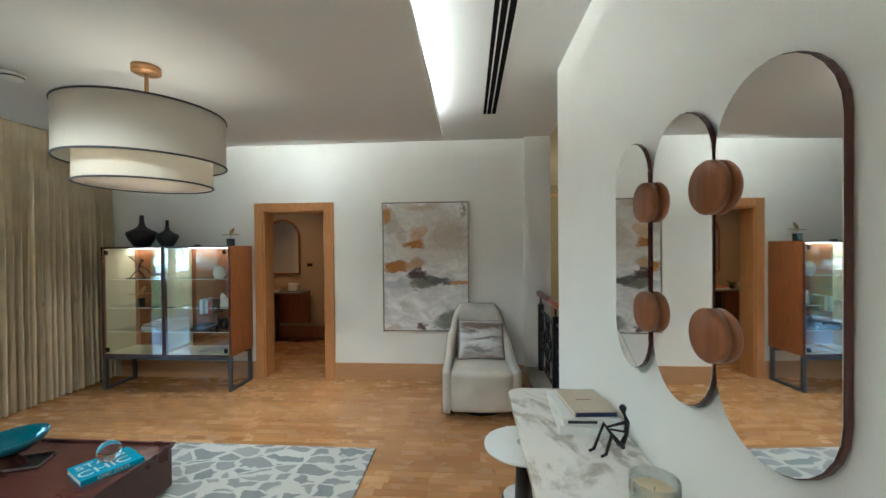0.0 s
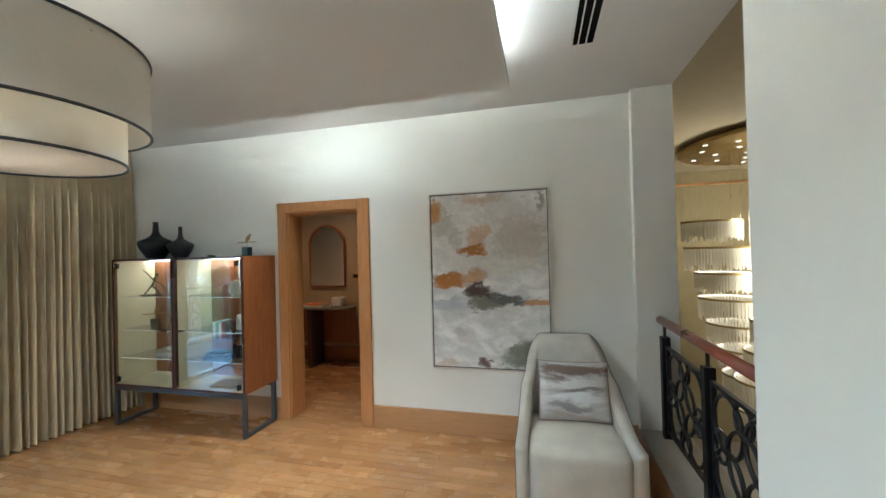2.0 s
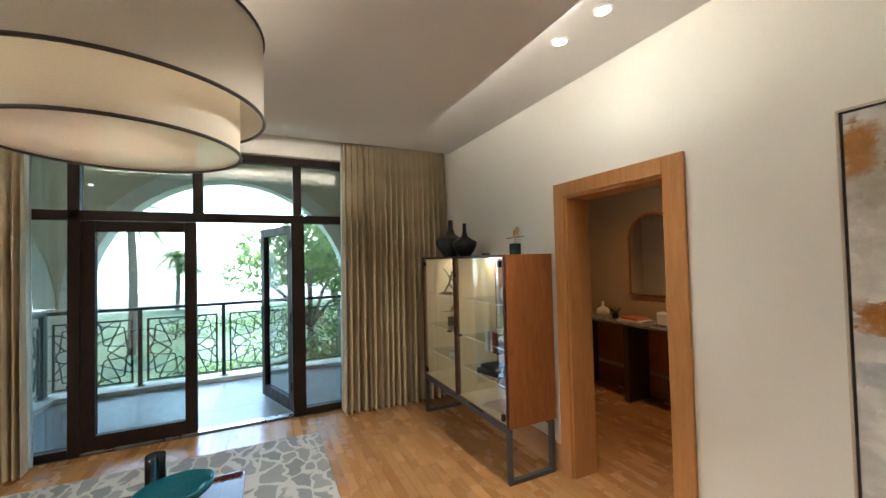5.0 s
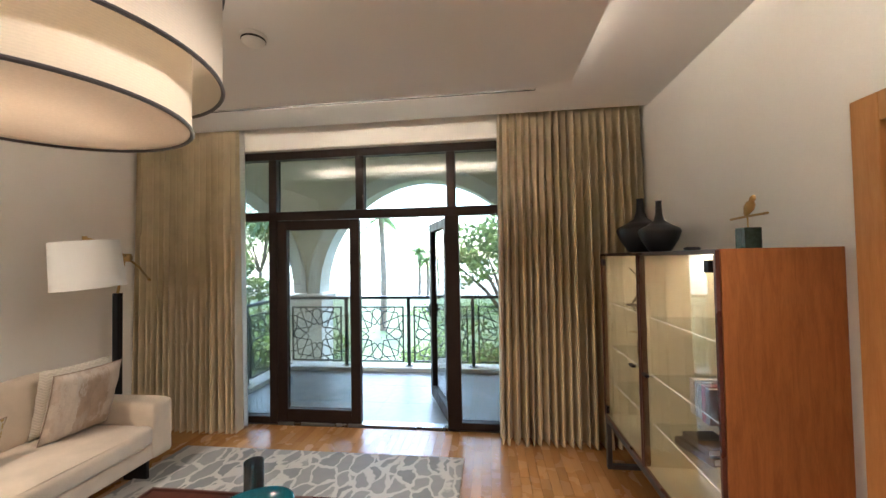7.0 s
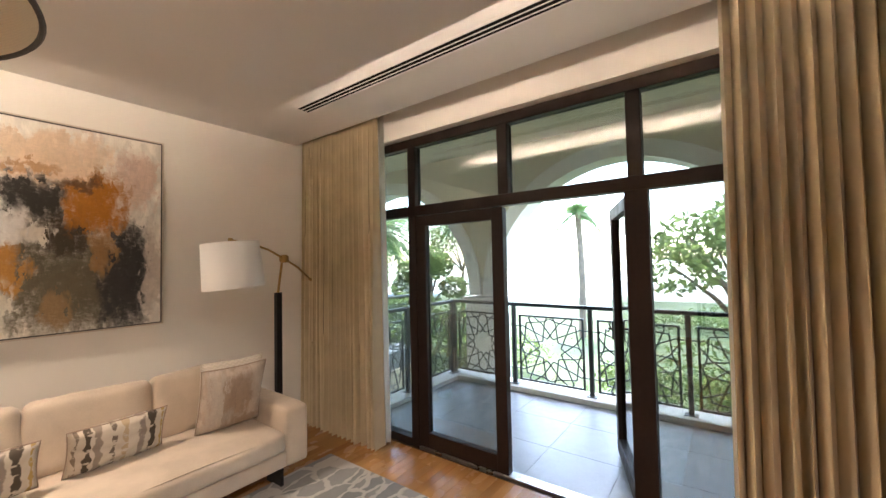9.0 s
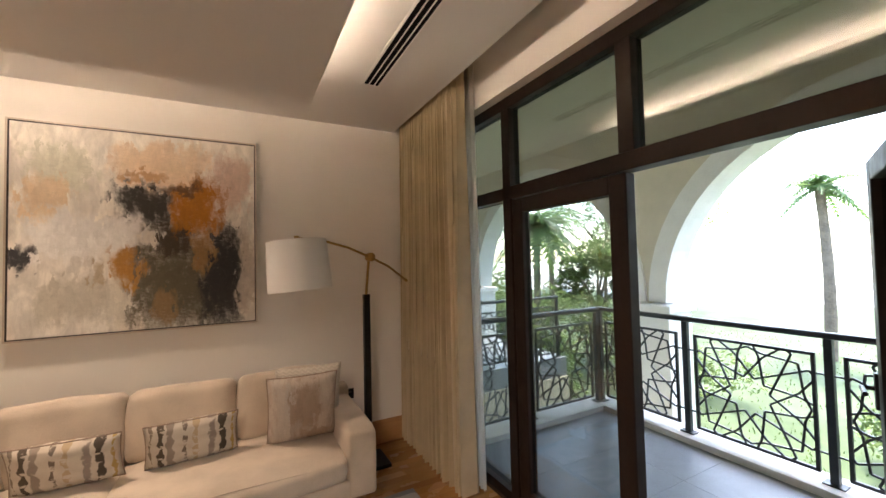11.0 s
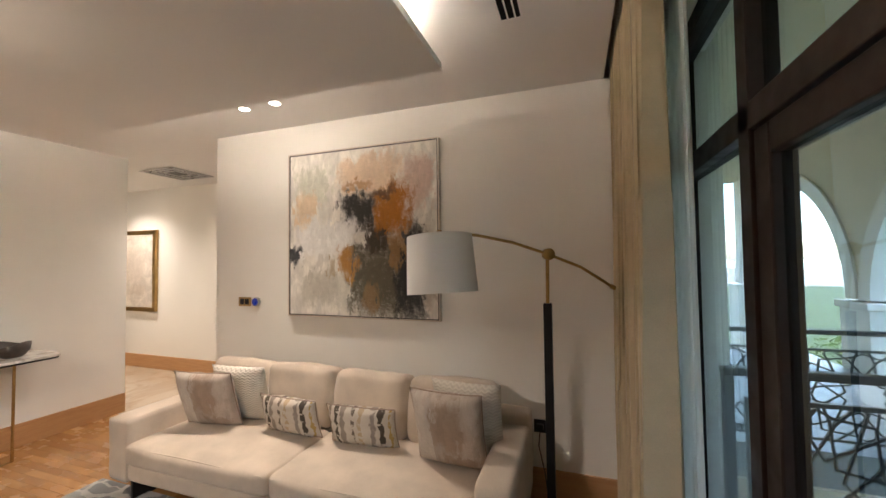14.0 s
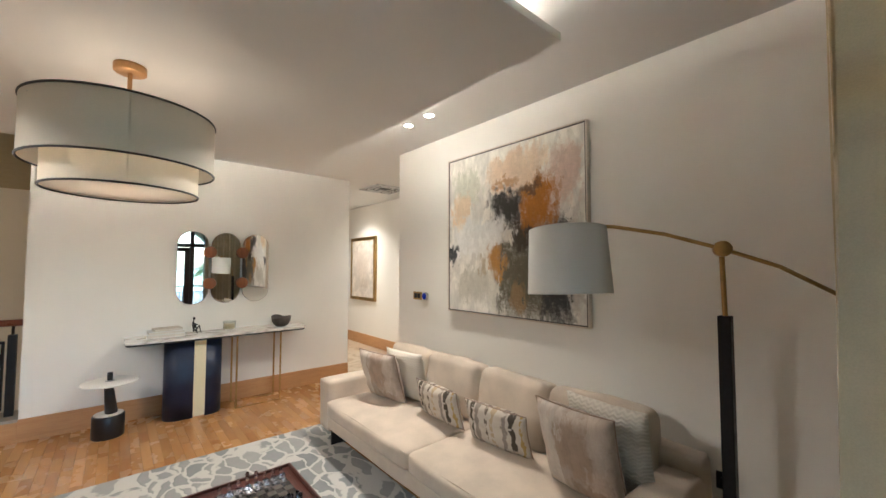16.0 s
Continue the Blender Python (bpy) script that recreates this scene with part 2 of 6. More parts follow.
PIPING = fabric("dark_piping", (0.06, 0.055, 0.06))
CURTAIN = fabric("curtain_fabric", (0.57, 0.47, 0.30), vary=0.1)
SHEER = shade_cloth("curtain_lining", (0.80, 0.79, 0.75), 0.35)
LINEN = shade_cloth("shade_linen", (0.82, 0.77, 0.68), 0.25)
LINEN_IN = shade_cloth("shade_inner", (0.86, 0.81, 0.71), 0.4)
DIFFUSER = shade_cloth("shade_diffuser", (0.80, 0.74, 0.66), 0.4, 0.06, 0.8)
WHITE_SHADE = shade_cloth("white_shade", (0.88, 0.87, 0.83), 0.18)
GLASS = clear_glass("window_glass", (0.63, 0.65, 0.63))
CAB_GLASS = clear_glass("cabinet_glass", (0.95, 0.97, 0.96))
DOOR_GLASS = clear_glass("cabinet_door_glass", (0.95, 0.97, 0.96), gleam=0.17)
CRYSTAL = clear_glass("crystal", (0.97, 0.98, 0.98), 0.02, False)
TEAL_GLASS = clear_glass("teal_glass", (0.10, 0.36, 0.42), 0.05, False)
MIRROR = plain("mirror_silver", (0.93, 0.94, 0.93), 0.015, 1.0, 0.0, bump=0.0)
CREAM = plain("cream_lacquer", (0.80, 0.75, 0.52), 0.5, vary=0.04)
NAVY = plain("navy_lacquer", (0.012, 0.022, 0.055), 0.4, vary=0.2, bump=0.005)
OFFWHITE = plain("white_plaster", (0.76, 0.74, 0.70), 0.7, vary=0.05)
STUCCO = plain("stucco", (0.60, 0.53, 0.41), 0.9, vary=0.06, fine=90, bump=0.3)
STONE = plain("pale_stone", (0.36, 0.335, 0.29), 0.4, vary=0.1, fine=30)
BALC = plain("balcony_tile", (0.22, 0.235, 0.25), 0.35, vary=0.07, fine=50)
MARBLE = marble("console_marble", (0.80, 0.77, 0.72), (0.42, 0.38, 0.33), 3.0)
MARBLE_F = marble("corridor_marble", (0.56, 0.45, 0.33), (0.42, 0.32, 0.22), 1.2)
CERAMIC = plain("black_ceramic", (0.012, 0.012, 0.014), 0.35, vary=0.2)
TEAL = plain("teal_ceramic", (0.012, 0.09, 0.12), 0.12, vary=0.25)
LED = glow("warm_led", kelvin(5000), 1.6)
LED_END_FILL = glow("end_fill_led", kelvin(5000), 1.05)
SHELF_GLOW = glow("shelf_edge_glow", kelvin(4600), 0.014)
BAY_FILL = glow("bay_fill_glow", kelvin(4600), 1.15)
LED_SPOT = glow("downlight_lens", kelvin(5200), 3)
LED_BULB = glow("bulb_led", kelvin(4700), 0.95)
LED_CH = glow("chandelier_led", kelvin(4300), 0.035)


# ---- mesh helpers ----
def part(name, bm, material, parent=None, label="", smooth=False):
    me = bpy.data.meshes.new(name)
    if smooth:
        for f in bm.faces:
            f.smooth = True
    bm.to_mesh(me)
    bm.free()
    for m in (material if isinstance(material, (list, tuple)) else [material]):
        me.materials.append(m)
    ob = new(name, me)
    if parent is not None:
        ob.parent = parent
    if label:
        ob["label"] = label
    return ob


def base(name, label, category, at=(0, 0, 0), rz=0.0, group="", kind=""):
    """An Empty at a thing's base."""
    ob = new(name)
    ob.matrix_basis = pose(*at, 0, 0, rz)
    ob.empty_display_size = 0.1
    return tagged(ob, label, category, group, kind)


def box(a, b, bevel=0.0, bm=None, seg=2):
    bm = bm or bmesh.new()
    lo, hi = [min(p, q) for p, q in zip(a, b)], [max(p, q) for p, q in zip(a, b)]
    vs = [bm.verts.new((x, y, z)) for x in (lo[0], hi[0]) for y in (lo[1], hi[1]) for z in (lo[2], hi[2])]
    fs = [bm.faces.new([vs[i] for i in q]) for q in ((0, 1, 3, 2), (4, 6, 7, 5), (0, 4, 5, 1), (2, 3, 7, 6), (0, 2, 6, 4), (1, 5, 7, 3))]
    if bevel:
        es = {e for f in fs for e in f.edges}
        bmesh.ops.bevel(bm, geom=list(es), offset=bevel, segments=seg, profile=0.5, affect="EDGES")
    return bm


def lathe(profile, n=32, bm=None, at=(0, 0, 0), close=True):
    """Turned shape from (radius, height) pairs, about z."""
    bm = bm or bmesh.new()
    rings = []
    for r, z in profile:
        if r < 1e-5:
            rings.append([bm.verts.new((at[0], at[1], at[2] + z))])
        else:
            rings.append([bm.verts.new((at[0] + r * math.cos(2 * math.pi * i / n), at[1] + r * math.sin(2 * math.pi * i / n), at[2] + z)) for i in range(n)])
    for p, q in zip(rings, rings[1:]):
        for i in range(n):
            j = (i + 1) % n
            if len(p) == 1 and len(q) == 1:
                continue
            if len(p) == 1:
                bm.faces.new((p[0], q[j], q[i]))
            elif len(q) == 1:
                bm.faces.new((p[i], p[j], q[0]))
            else:
                bm.faces.new((p[i], p[j], q[j], q[i]))
    return bm


def rod(path, r, n=8, bm=None, closed=False):
    """A round bar along points; r may be a list."""
    bm = bm or bmesh.new()
    pts = [Vector(p) for p in path]
    rs = r if isinstance(r, (list, tuple)) else [r] * len(pts)
    rings, side = [], None
    for i, p in enumerate(pts):
        a = pts[i - 1] if (i or closed) else p
        b = pts[(i + 1) % len(pts)] if (i + 1 < len(pts) or closed) else p
        d = (b - a).normalized()
        if side is None:
            side = d.orthogonal().normalized()
        side = (side - d * side.dot(d)).normalized()
        up = d.cross(side)
        rings.append([bm.verts.new(p + rs[i] * (math.cos(2 * math.pi * k / n) * side + math.sin(2 * math.pi * k / n) * up)) for k in range(n)])
    pairs = list(zip(rings, rings[1:])) + ([(rings[-1], rings[0])] if closed else [])
    for p, q in pairs:
        for k in range(n):
            bm.faces.new((p[k], p[(k + 1) % n], q[(k + 1) % n], q[k]))
    if not closed:
        bm.faces.new(rings[0][::-1]), bm.faces.new(rings[-1])
    return bm


def prism(outline, z0, z1, bm=None, axis="z", bevel=0.0):
    """An outline of (u, v) pairs pushed along an axis."""
    bm = bm or bmesh.new()
    put = {"z": lambda u, v, w: (u, v, w), "x": lambda u, v, w: (w, u, v), "y": lambda u, v, w: (u, w, v)}[axis]
    lo = [bm.verts.new(put(u, v, z0)) for u, v in outline]
    hi = [bm.verts.new(put(u, v, z1)) for u, v in outline]
    n = len(outline)
    f0, f1 = bm.faces.new(lo[::-1]), bm.faces.new(hi)
    for i in range(n):
        bm.faces.new((lo[i], lo[(i + 1) % n], hi[(i + 1) % n], hi[i]))
    if bevel:
        es = set(f0.edges) | set(f1.edges)
        bmesh.ops.bevel(bm, geom=list(es), offset=bevel, segments=2, profile=0.5, affect="EDGES")
    bmesh.ops.recalc_face_normals(bm, faces=bm.faces[:])
    return bm


def stadium(w, h, n=14):
    """Outline of an upright pill of width w and height h, about its middle."""
    r = w / 2
    out = [(r * math.cos(math.pi * i / n), h / 2 - r + r * math.sin(math.pi * i / n)) for i in range(n + 1)]
    return out + [(-r * math.cos(math.pi * i / n), -h / 2 + r - r * math.sin(math.pi * i / n)) for i in range(n + 1)]


def rounded(w, d, r, n=6):
    out = []
    for cx, cy, a0 in ((w / 2 - r, d / 2 - r, 0), (-w / 2 + r, d / 2 - r, 90), (-w / 2 + r, -d / 2 + r, 180), (w / 2 - r, -d / 2 + r, 270)):
        out += [(cx + r * math.cos(radians(a0 + 90 * i / n)), cy + r * math.sin(radians(a0 + 90 * i / n))) for i in range(n + 1)]
    return out


def pillow(w, h, d, n=18, crease=0.012, seed=0, pinch=0.10):
    """A stuffed cushion, upright in the xz plane, resting on z = 0."""
    bm = bmesh.new()
    sides = []
    for s in (1, -1):
        grid = []
        for i in range(n + 1):
            row = []
            for j in range(n + 1):
                u, v = 2 * i / n - 1, 2 * j / n - 1
                k = max(0.0, (1 - abs(u) ** 2.6)) * max(0.0, (1 - abs(v) ** 2.6))
                x = w / 2 * u * (1 - pinch * (1 - abs(u)) * 0 - pinch * 0.5 * (1 - v * v) * abs(u) ** 3)
                z = h / 2 * v * (1 - pinch * 0.5 * (1 - u * u) * abs(v) ** 3)
                y = s * d / 2 * k ** 0.45 + crease * k ** 0.3 * noise.noise((3.2 * u + seed * 7.1, 3.2 * v, s * 2.0 + seed))
                row.append((x, y, z + h / 2))
            grid.append(row)
        sides.append([[bm.verts.new(c) for c in row] for row in grid])
    for s, vs in enumerate(sides):
        for i in range(n):
            for j in range(n):
                q = (vs[i][j], vs[i + 1][j], vs[i + 1][j + 1], vs[i][j + 1])
                bm.faces.new(q if s else q[::-1])
    bmesh.ops.remove_doubles(bm, verts=bm.verts[:], dist=0.0005)
    return bm


def soft_box(a, b, r=0.05, cuts=5, puff=0.02, seed=0, wobble=0.004):
    """An upholstered block with rounded edges and a slight crown."""
    a, b = Vector(a), Vector(b)
    c, h = (a + b) / 2, (b - a) / 2
    bm = bmesh.new()
    bmesh.ops.create_cube(bm, size=2)
    bmesh.ops.subdivide_edges(bm, edges=bm.edges[:], cuts=cuts * 2 + 1, use_grid_fill=True)
    for v in bm.verts:
        p = v.co.copy()
        q = Vector([x * s for x, s in zip(p, h)])
        inner = Vector([max(-s + r, min(s - r, x)) for x, s in zip(q, h)])
        off = q - inner
        if off.length > 1e-6:
            big = max(abs(x) for x in off)
            q = inner + off.normalized() * big
        crown = [(1 - p[(i + 1) % 3] ** 2) * (1 - p[(i + 2) % 3] ** 2) for i in range(3)]
        for i in range(3):
            if abs(p[i]) > 0.98:
                q[i] += math.copysign(puff * crown[i], p[i])
        n = noise.noise_vector(q * 5 + Vector((seed * 3.3, seed, 1.7)))
        v.co = c + q + n * wobble
    return bm


def moved(bm, m):
    bm.transform(m)
    return bm


# ---- setting ----
WX, EX, SY, NY, H = -4.585, 0.85, 0.10, 5.02, 2.925


def setting(name, bm, material, label, category, parent=None):
    return tagged(part(name, bm, material, parent), label, category, kind="structure")


floor = setting("floor", box((-4.65, SY - 0.10, -0.30), (1.15, 9.0, -0.012)), plain("dark_joint", (0.05, 0.025, 0.012), 0.8), "oiled oak strip parquet floor", "floor")
corridor_floor = setting("floor_corridor", box((-4.65, -1.7, -0.30), (6.0, SY - 0.10, 0.0)), MARBLE_F, "polished beige marble corridor floor", "floor")

# north wall with its doorway, cut as pieces of one mesh
bm = box((-4.85, NY, -0.3), (-2.40, NY + 0.2, 3.3))
box((-1.58, NY, -0.3), (0.85, NY + 0.2, 3.3), bm=bm)
box((-2.40, NY, 2.11), (-1.58, NY + 0.2, 3.3), bm=bm)
wall_north = setting("wall_north", bm, WALL, "off-white painted wall with a doorway", "wall")
setting("wall_pier", box((0.85, 4.94, -0.3), (1.15, NY + 0.2, 3.3)), WALL, "off-white painted wall pier beside the railing", "wall")
setting("wall_south", box((-4.85, SY - 0.2, -0.3), (-0.763, SY, 3.3)), WALL, "cream painted wall behind the sofa", "wall")
setting("wall_east", box((EX, -0.08, -0.3), (EX + 0.3, 3.22, 3.3)), WALL, "off-white painted wall with mirrors", "wall")
setting("wall_corridor", box((-4.85, -1.66, -0.3), (6.0, -1.46, 3.3)), WALL, "cream painted corridor wall", "wall")
setting("wall_corridor_end", box((6.0, -1.66, -3.6), (6.2, 0.2, 3.3)), WALL, "cream painted corridor end wall", "wall")
setting("wall_corridor_west", box((-5.05, -1.66, -0.3), (-4.85, SY - 0.2, 3.3)), WALL, "cream painted corridor end wall", "wall")
setting("wall_corridor_north", box((EX + 0.3, -0.08, -0.3), (6.0, 0.12, 3.3)), WALL, "cream painted corridor wall", "wall")

# west wall: header over the glazing, short returns beside it
WIN_S, WIN_N, WIN_TOP = 0.55, 4.25, 2.79
bm = box((WX - 0.2, SY, WIN_TOP), (WX + 0.03, NY, 3.3))
box((WX - 0.2, SY, -0.3), (WX + 0.03, WIN_S, WIN_TOP), bm=bm)
box((WX - 0.2, WIN_N, -0.3), (WX + 0.03, NY, WIN_TOP), bm=bm)
setting("wall_west", bm, WALL, "off-white painted wall above the glazed doors", "wall")

# ceiling: outer field with a curtain pocket, floating middle panel
PX = -4.30
bm = box((PX, SY - 0.0, H), (1.15, NY, H + 0.1))
box((PX - 0.012, SY, H - 0.0), (PX, NY, H + 0.3), bm=bm)
box((-4.85, -1.66, H), (6.0, SY, H + 0.1), bm=bm)
box((-4.85, SY, 3.22), (PX, NY, 3.3), bm=bm)
setting("ceiling", bm, CEIL, "white painted ceiling with a curtain pocket", "ceiling")
setting("ceiling_panel", box((-3.42, 0.94, 2.742), (-0.055, 4.2, 2.785), 0.003), CEIL, "floating white ceiling panel with hidden lighting", "ceiling")
setting("ceiling_hanger", box((-3.0, 1.4, 2.785), (-0.5, 3.75, H)), CEIL, "recessed support above the ceiling panel", "ceiling")
setting("cove_light_east", box((-0.30, 1.2, 2.787), (-0.26, 3.95, 2.797)), LED, "warm light strip on the ceiling panel with added end strips", "light strip")
setting("cove_light_west", box((-3.22, 1.2, 2.787), (-3.18, 3.95, 2.797)), LED, "warm light strip on the ceiling panel with added end strips", "light strip")
# Added end strips: they imitate spill from the east and west strips.
setting("cove_fill_north", box((-2.9, 3.90, 2.787), (-0.6, 3.94, 2.797)), LED_END_FILL, "warm light strip on the ceiling panel with added end strips", "light strip")
setting("cove_fill_south", box((-2.9, 1.20, 2.787), (-0.6, 1.24, 2.797)), LED_END_FILL, "warm light strip on the ceiling panel with added end strips", "light strip")
setting("roof", box((-8.6, -9.6, 3.92), (1.2, 11.8, 4.2)), STUCCO, "flat roof slab", "roof")
setting("roof_atrium", box((1.2, -2.5, 4.1), (8.4, 11.8, 4.3)), STUCCO, "flat roof slab over the atrium", "roof")

# skirting boards
for n, a, b in (("north_west", (-4.3, NY - 0.018, 0), (-2.49, NY, 0.21)), ("north_east", (-1.475, NY - 0.018, 0), (0.85, NY, 0.21)),
                ("pier", (0.85, 4.922, 0), (1.15, 4.94, 0.21)), ("south", (-4.5, SY, 0), (-0.763, SY + 0.018, 0.21)),
                ("east", (EX - 0.018, -0.08, 0), (EX, 3.22, 0.21)), ("corridor", (-4.8, -1.46, 0), (6.0, -1.442, 0.21)),
                ("kerb", (EX - 0.018, 3.22, 0), (EX, 4.922, 0.19)), ("south_end", (-0.763, -0.1, 0), (-0.745, SY + 0.018, 0.21))):
    setting("baseboard_" + n, box(a, b, 0.003), OAK_FLAT, "plain oak skirting board", "skirting")

# door casing and lining
door = base("door_frame", "light oak door casing around an open doorway", "door frame", kind="structure")
for n, a, b in (("casing", (-2.49, NY - 0.022, 0), (-2.385, NY, 2.20)), ("casing", (-1.60, NY - 0.022, 0), (-1.475, NY, 2.20)), ("casing", (-2.385, NY - 0.022, 2.10), (-1.60, NY, 2.20))):
    part(n, box(a, b, 0.004), OAK, door)
for n, a, b in (("lining", (-2.40, NY, 0), (-2.37, NY + 0.22, 2.11)), ("lining", (-1.61, NY, 0), (-1.58, NY + 0.22, 2.11)), ("lining", (-2.37, NY, 2.08), (-1.61, NY + 0.22, 2.11))):
    part(n, box(a, b, 0.003), OAK, door)

# hall beyond the doorway
HY = 7.05
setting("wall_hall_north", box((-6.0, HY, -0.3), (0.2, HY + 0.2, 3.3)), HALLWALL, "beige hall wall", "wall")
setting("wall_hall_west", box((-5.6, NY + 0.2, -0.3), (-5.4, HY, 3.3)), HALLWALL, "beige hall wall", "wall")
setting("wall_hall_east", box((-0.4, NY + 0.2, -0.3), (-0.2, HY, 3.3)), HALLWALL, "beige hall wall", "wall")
setting("ceiling_hall", box((-5.6, NY + 0.2, 2.75), (-0.2, HY + 0.1, 2.85)), CEIL, "white hall ceiling", "ceiling")
setting("baseboard_hall", box((-5.4, HY - 0.018, 0), (-0.4, HY, 0.23)), WALNUT, "dark wooden hall skirting board", "skirting")
setting("floor_hall", box((-5.6, NY + 0.2, -0.3), (-4.65, HY, -0.003)), OAK_FLAT, "oak hall floor", "floor")

# atrium beyond the railing
setting("kerb", box((EX, 3.22, -0.3), (1.15, 4.94, 0.185)), WALL, "low painted kerb under the railing", "kerb")
setting("kerb_stone", box((EX - 0.02, 3.22, 0.19), (1.18, 4.94, 0.215), 0.004), STONE, "pale stone coping under the railing", "coping")
setting("floor_atrium", box((-0.2, 0.1, -3.7), (8.2, 11.6, -3.55)), MARBLE_F, "beige marble floor below the gallery", "floor")
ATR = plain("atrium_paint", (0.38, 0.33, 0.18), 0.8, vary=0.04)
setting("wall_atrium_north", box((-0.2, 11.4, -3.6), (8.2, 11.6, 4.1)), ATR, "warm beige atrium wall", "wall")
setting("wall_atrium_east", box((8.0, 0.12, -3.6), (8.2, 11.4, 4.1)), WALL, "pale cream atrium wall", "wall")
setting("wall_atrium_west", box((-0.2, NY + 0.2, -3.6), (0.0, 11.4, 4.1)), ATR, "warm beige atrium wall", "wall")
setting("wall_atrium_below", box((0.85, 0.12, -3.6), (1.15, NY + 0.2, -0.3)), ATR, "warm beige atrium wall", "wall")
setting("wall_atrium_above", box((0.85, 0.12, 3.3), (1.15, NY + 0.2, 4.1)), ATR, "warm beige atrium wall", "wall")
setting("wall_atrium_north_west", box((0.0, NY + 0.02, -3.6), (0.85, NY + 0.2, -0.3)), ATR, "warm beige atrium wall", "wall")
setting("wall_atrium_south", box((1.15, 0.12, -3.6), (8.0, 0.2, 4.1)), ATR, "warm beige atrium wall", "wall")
setting("ceiling_atrium", box((1.15, 0.2, 3.32), (8.0, 11.36, 3.40)), plain("atrium_ceiling_paint", (0.50, 0.44, 0.29), 0.85, vary=0.03), "cream atrium ceiling", "ceiling")
setting("trim_atrium", box((0.0, 11.36, 3.02), (8.0, 11.4, 3.07), 0.004), COPPER, "slim wall moulding in the atrium", "trim")
gal = setting("gallery_slab", box((5.5, 9.6, -0.35), (8.0, 11.4, -0.05)), CEIL, "far gallery slab", "gallery")

# glazing: fixed frame, two side lights, transoms, one shut and one open leaf
FD = 0.09
GX = WX - 0.042


def frame_bar(y0, y1, z0, z1, parent, d0=0.0, d1=FD, name="bar"):
    return part(name, box((GX - d1, y0, z0), (GX - d0, y1, z1), 0.004), FRAME, parent)


glazing = base("window_1", "dark bronze glazed balcony doors with fixed side lights and transoms", "glazed door", (0, 0, 0), kind="structure")
for y0, y1, z0, z1 in ((WIN_S, WIN_N, 2.71, WIN_TOP), (WIN_S, WIN_N, 2.076, 2.165), (WIN_S, 1.40, 0, 0.07), (3.37, WIN_N, 0, 0.07), (WIN_S, WIN_S + 0.06, 0.07, 2.71), (WIN_N - 0.06, WIN_N, 0.07, 2.71),
                       (1.40, 1.485, 0, 2.71), (3.235, 3.37, 0, 2.076), (3.26, 3.345, 2.165, 2.71), (2.335, 2.42, 2.165, 2.71)):
    frame_bar(y0, y1, z0, z1, glazing)
part("threshold", box((GX - 0.10, 1.485, -0.01), (GX + 0.0, 3.235, 0.018), 0.004), STEEL, glazing)
for y0, y1, z0, z1 in ((WIN_S + 0.06, 1.40, 0.07, 2.076), (3.37, WIN_N - 0.06, 0.07, 2.076), (WIN_S + 0.06, 1.40, 2.165, 2.71), (1.485, 2.335, 2.165, 2.71), (2.42, 3.26, 2.165, 2.71), (3.345, WIN_N - 0.06, 2.165, 2.71)):
    g = part("pane", box((GX - 0.055, y0, z0), (GX - 0.045, y1, z1)), GLASS, glazing)
    g.visible_shadow = False


def leaf(name, label, at, rz):
    """A glazed door leaf, hinged at its origin, reaching along -y."""
    ob = base(name, label, "glazed door", at, rz, kind="structure")
    w = 0.875
    for n, a, b in (("stile", (-0.07, -0.10, 0.02), (0, 0, 2.07)), ("stile", (-0.07, -w, 0.02), (0, -w + 0.10, 2.07)), ("rail", (-0.07, -w + 0.10, 1.975), (0, -0.10, 2.07)), ("rail", (-0.07, -w + 0.10, 0.02), (0, -0.10, 0.15))):
        part(n, box(a, b, 0.006), FRAME, ob)
    g = part("pane", box((-0.042, -w + 0.10, 0.15), (-0.032, -0.10, 1.975)), GLASS, ob)
    g.visible_shadow = False
    for s in (0.012, -0.082) if rz < 0 else ():
        h = part("handle", rod([(s, -w + 0.05, 1.05), (s + math.copysign(0.045, s + 0.03), -w + 0.05, 1.05), (s + math.copysign(0.045, s + 0.03), -w + 0.17, 1.05)], 0.010), BLACK_METAL, ob)
        part("plate", box((s - 0.006, -w + 0.03, 0.96), (s + 0.006, -w + 0.07, 1.12), 0.003), BLACK_METAL, h)
    for z in (0.3, 1.05, 1.85):
        part("hinge", rod([(0.008, 0.006, z - 0.05), (0.008, 0.006, z + 0.05)], 0.011), BLACK_METAL, ob)
    return ob


leaf("door_1", "shut dark bronze glazed balcony door leaf", (GX - 0.01, 2.36, 0), 0)
bpy.data.objects["door_1"].matrix_basis = pose(GX - 0.08, 1.487, 0, 0, 0, 180)
leaf("door_2", "dark bronze glazed balcony door leaf standing open outwards", (GX - 0.09, 3.232, 0), -70)


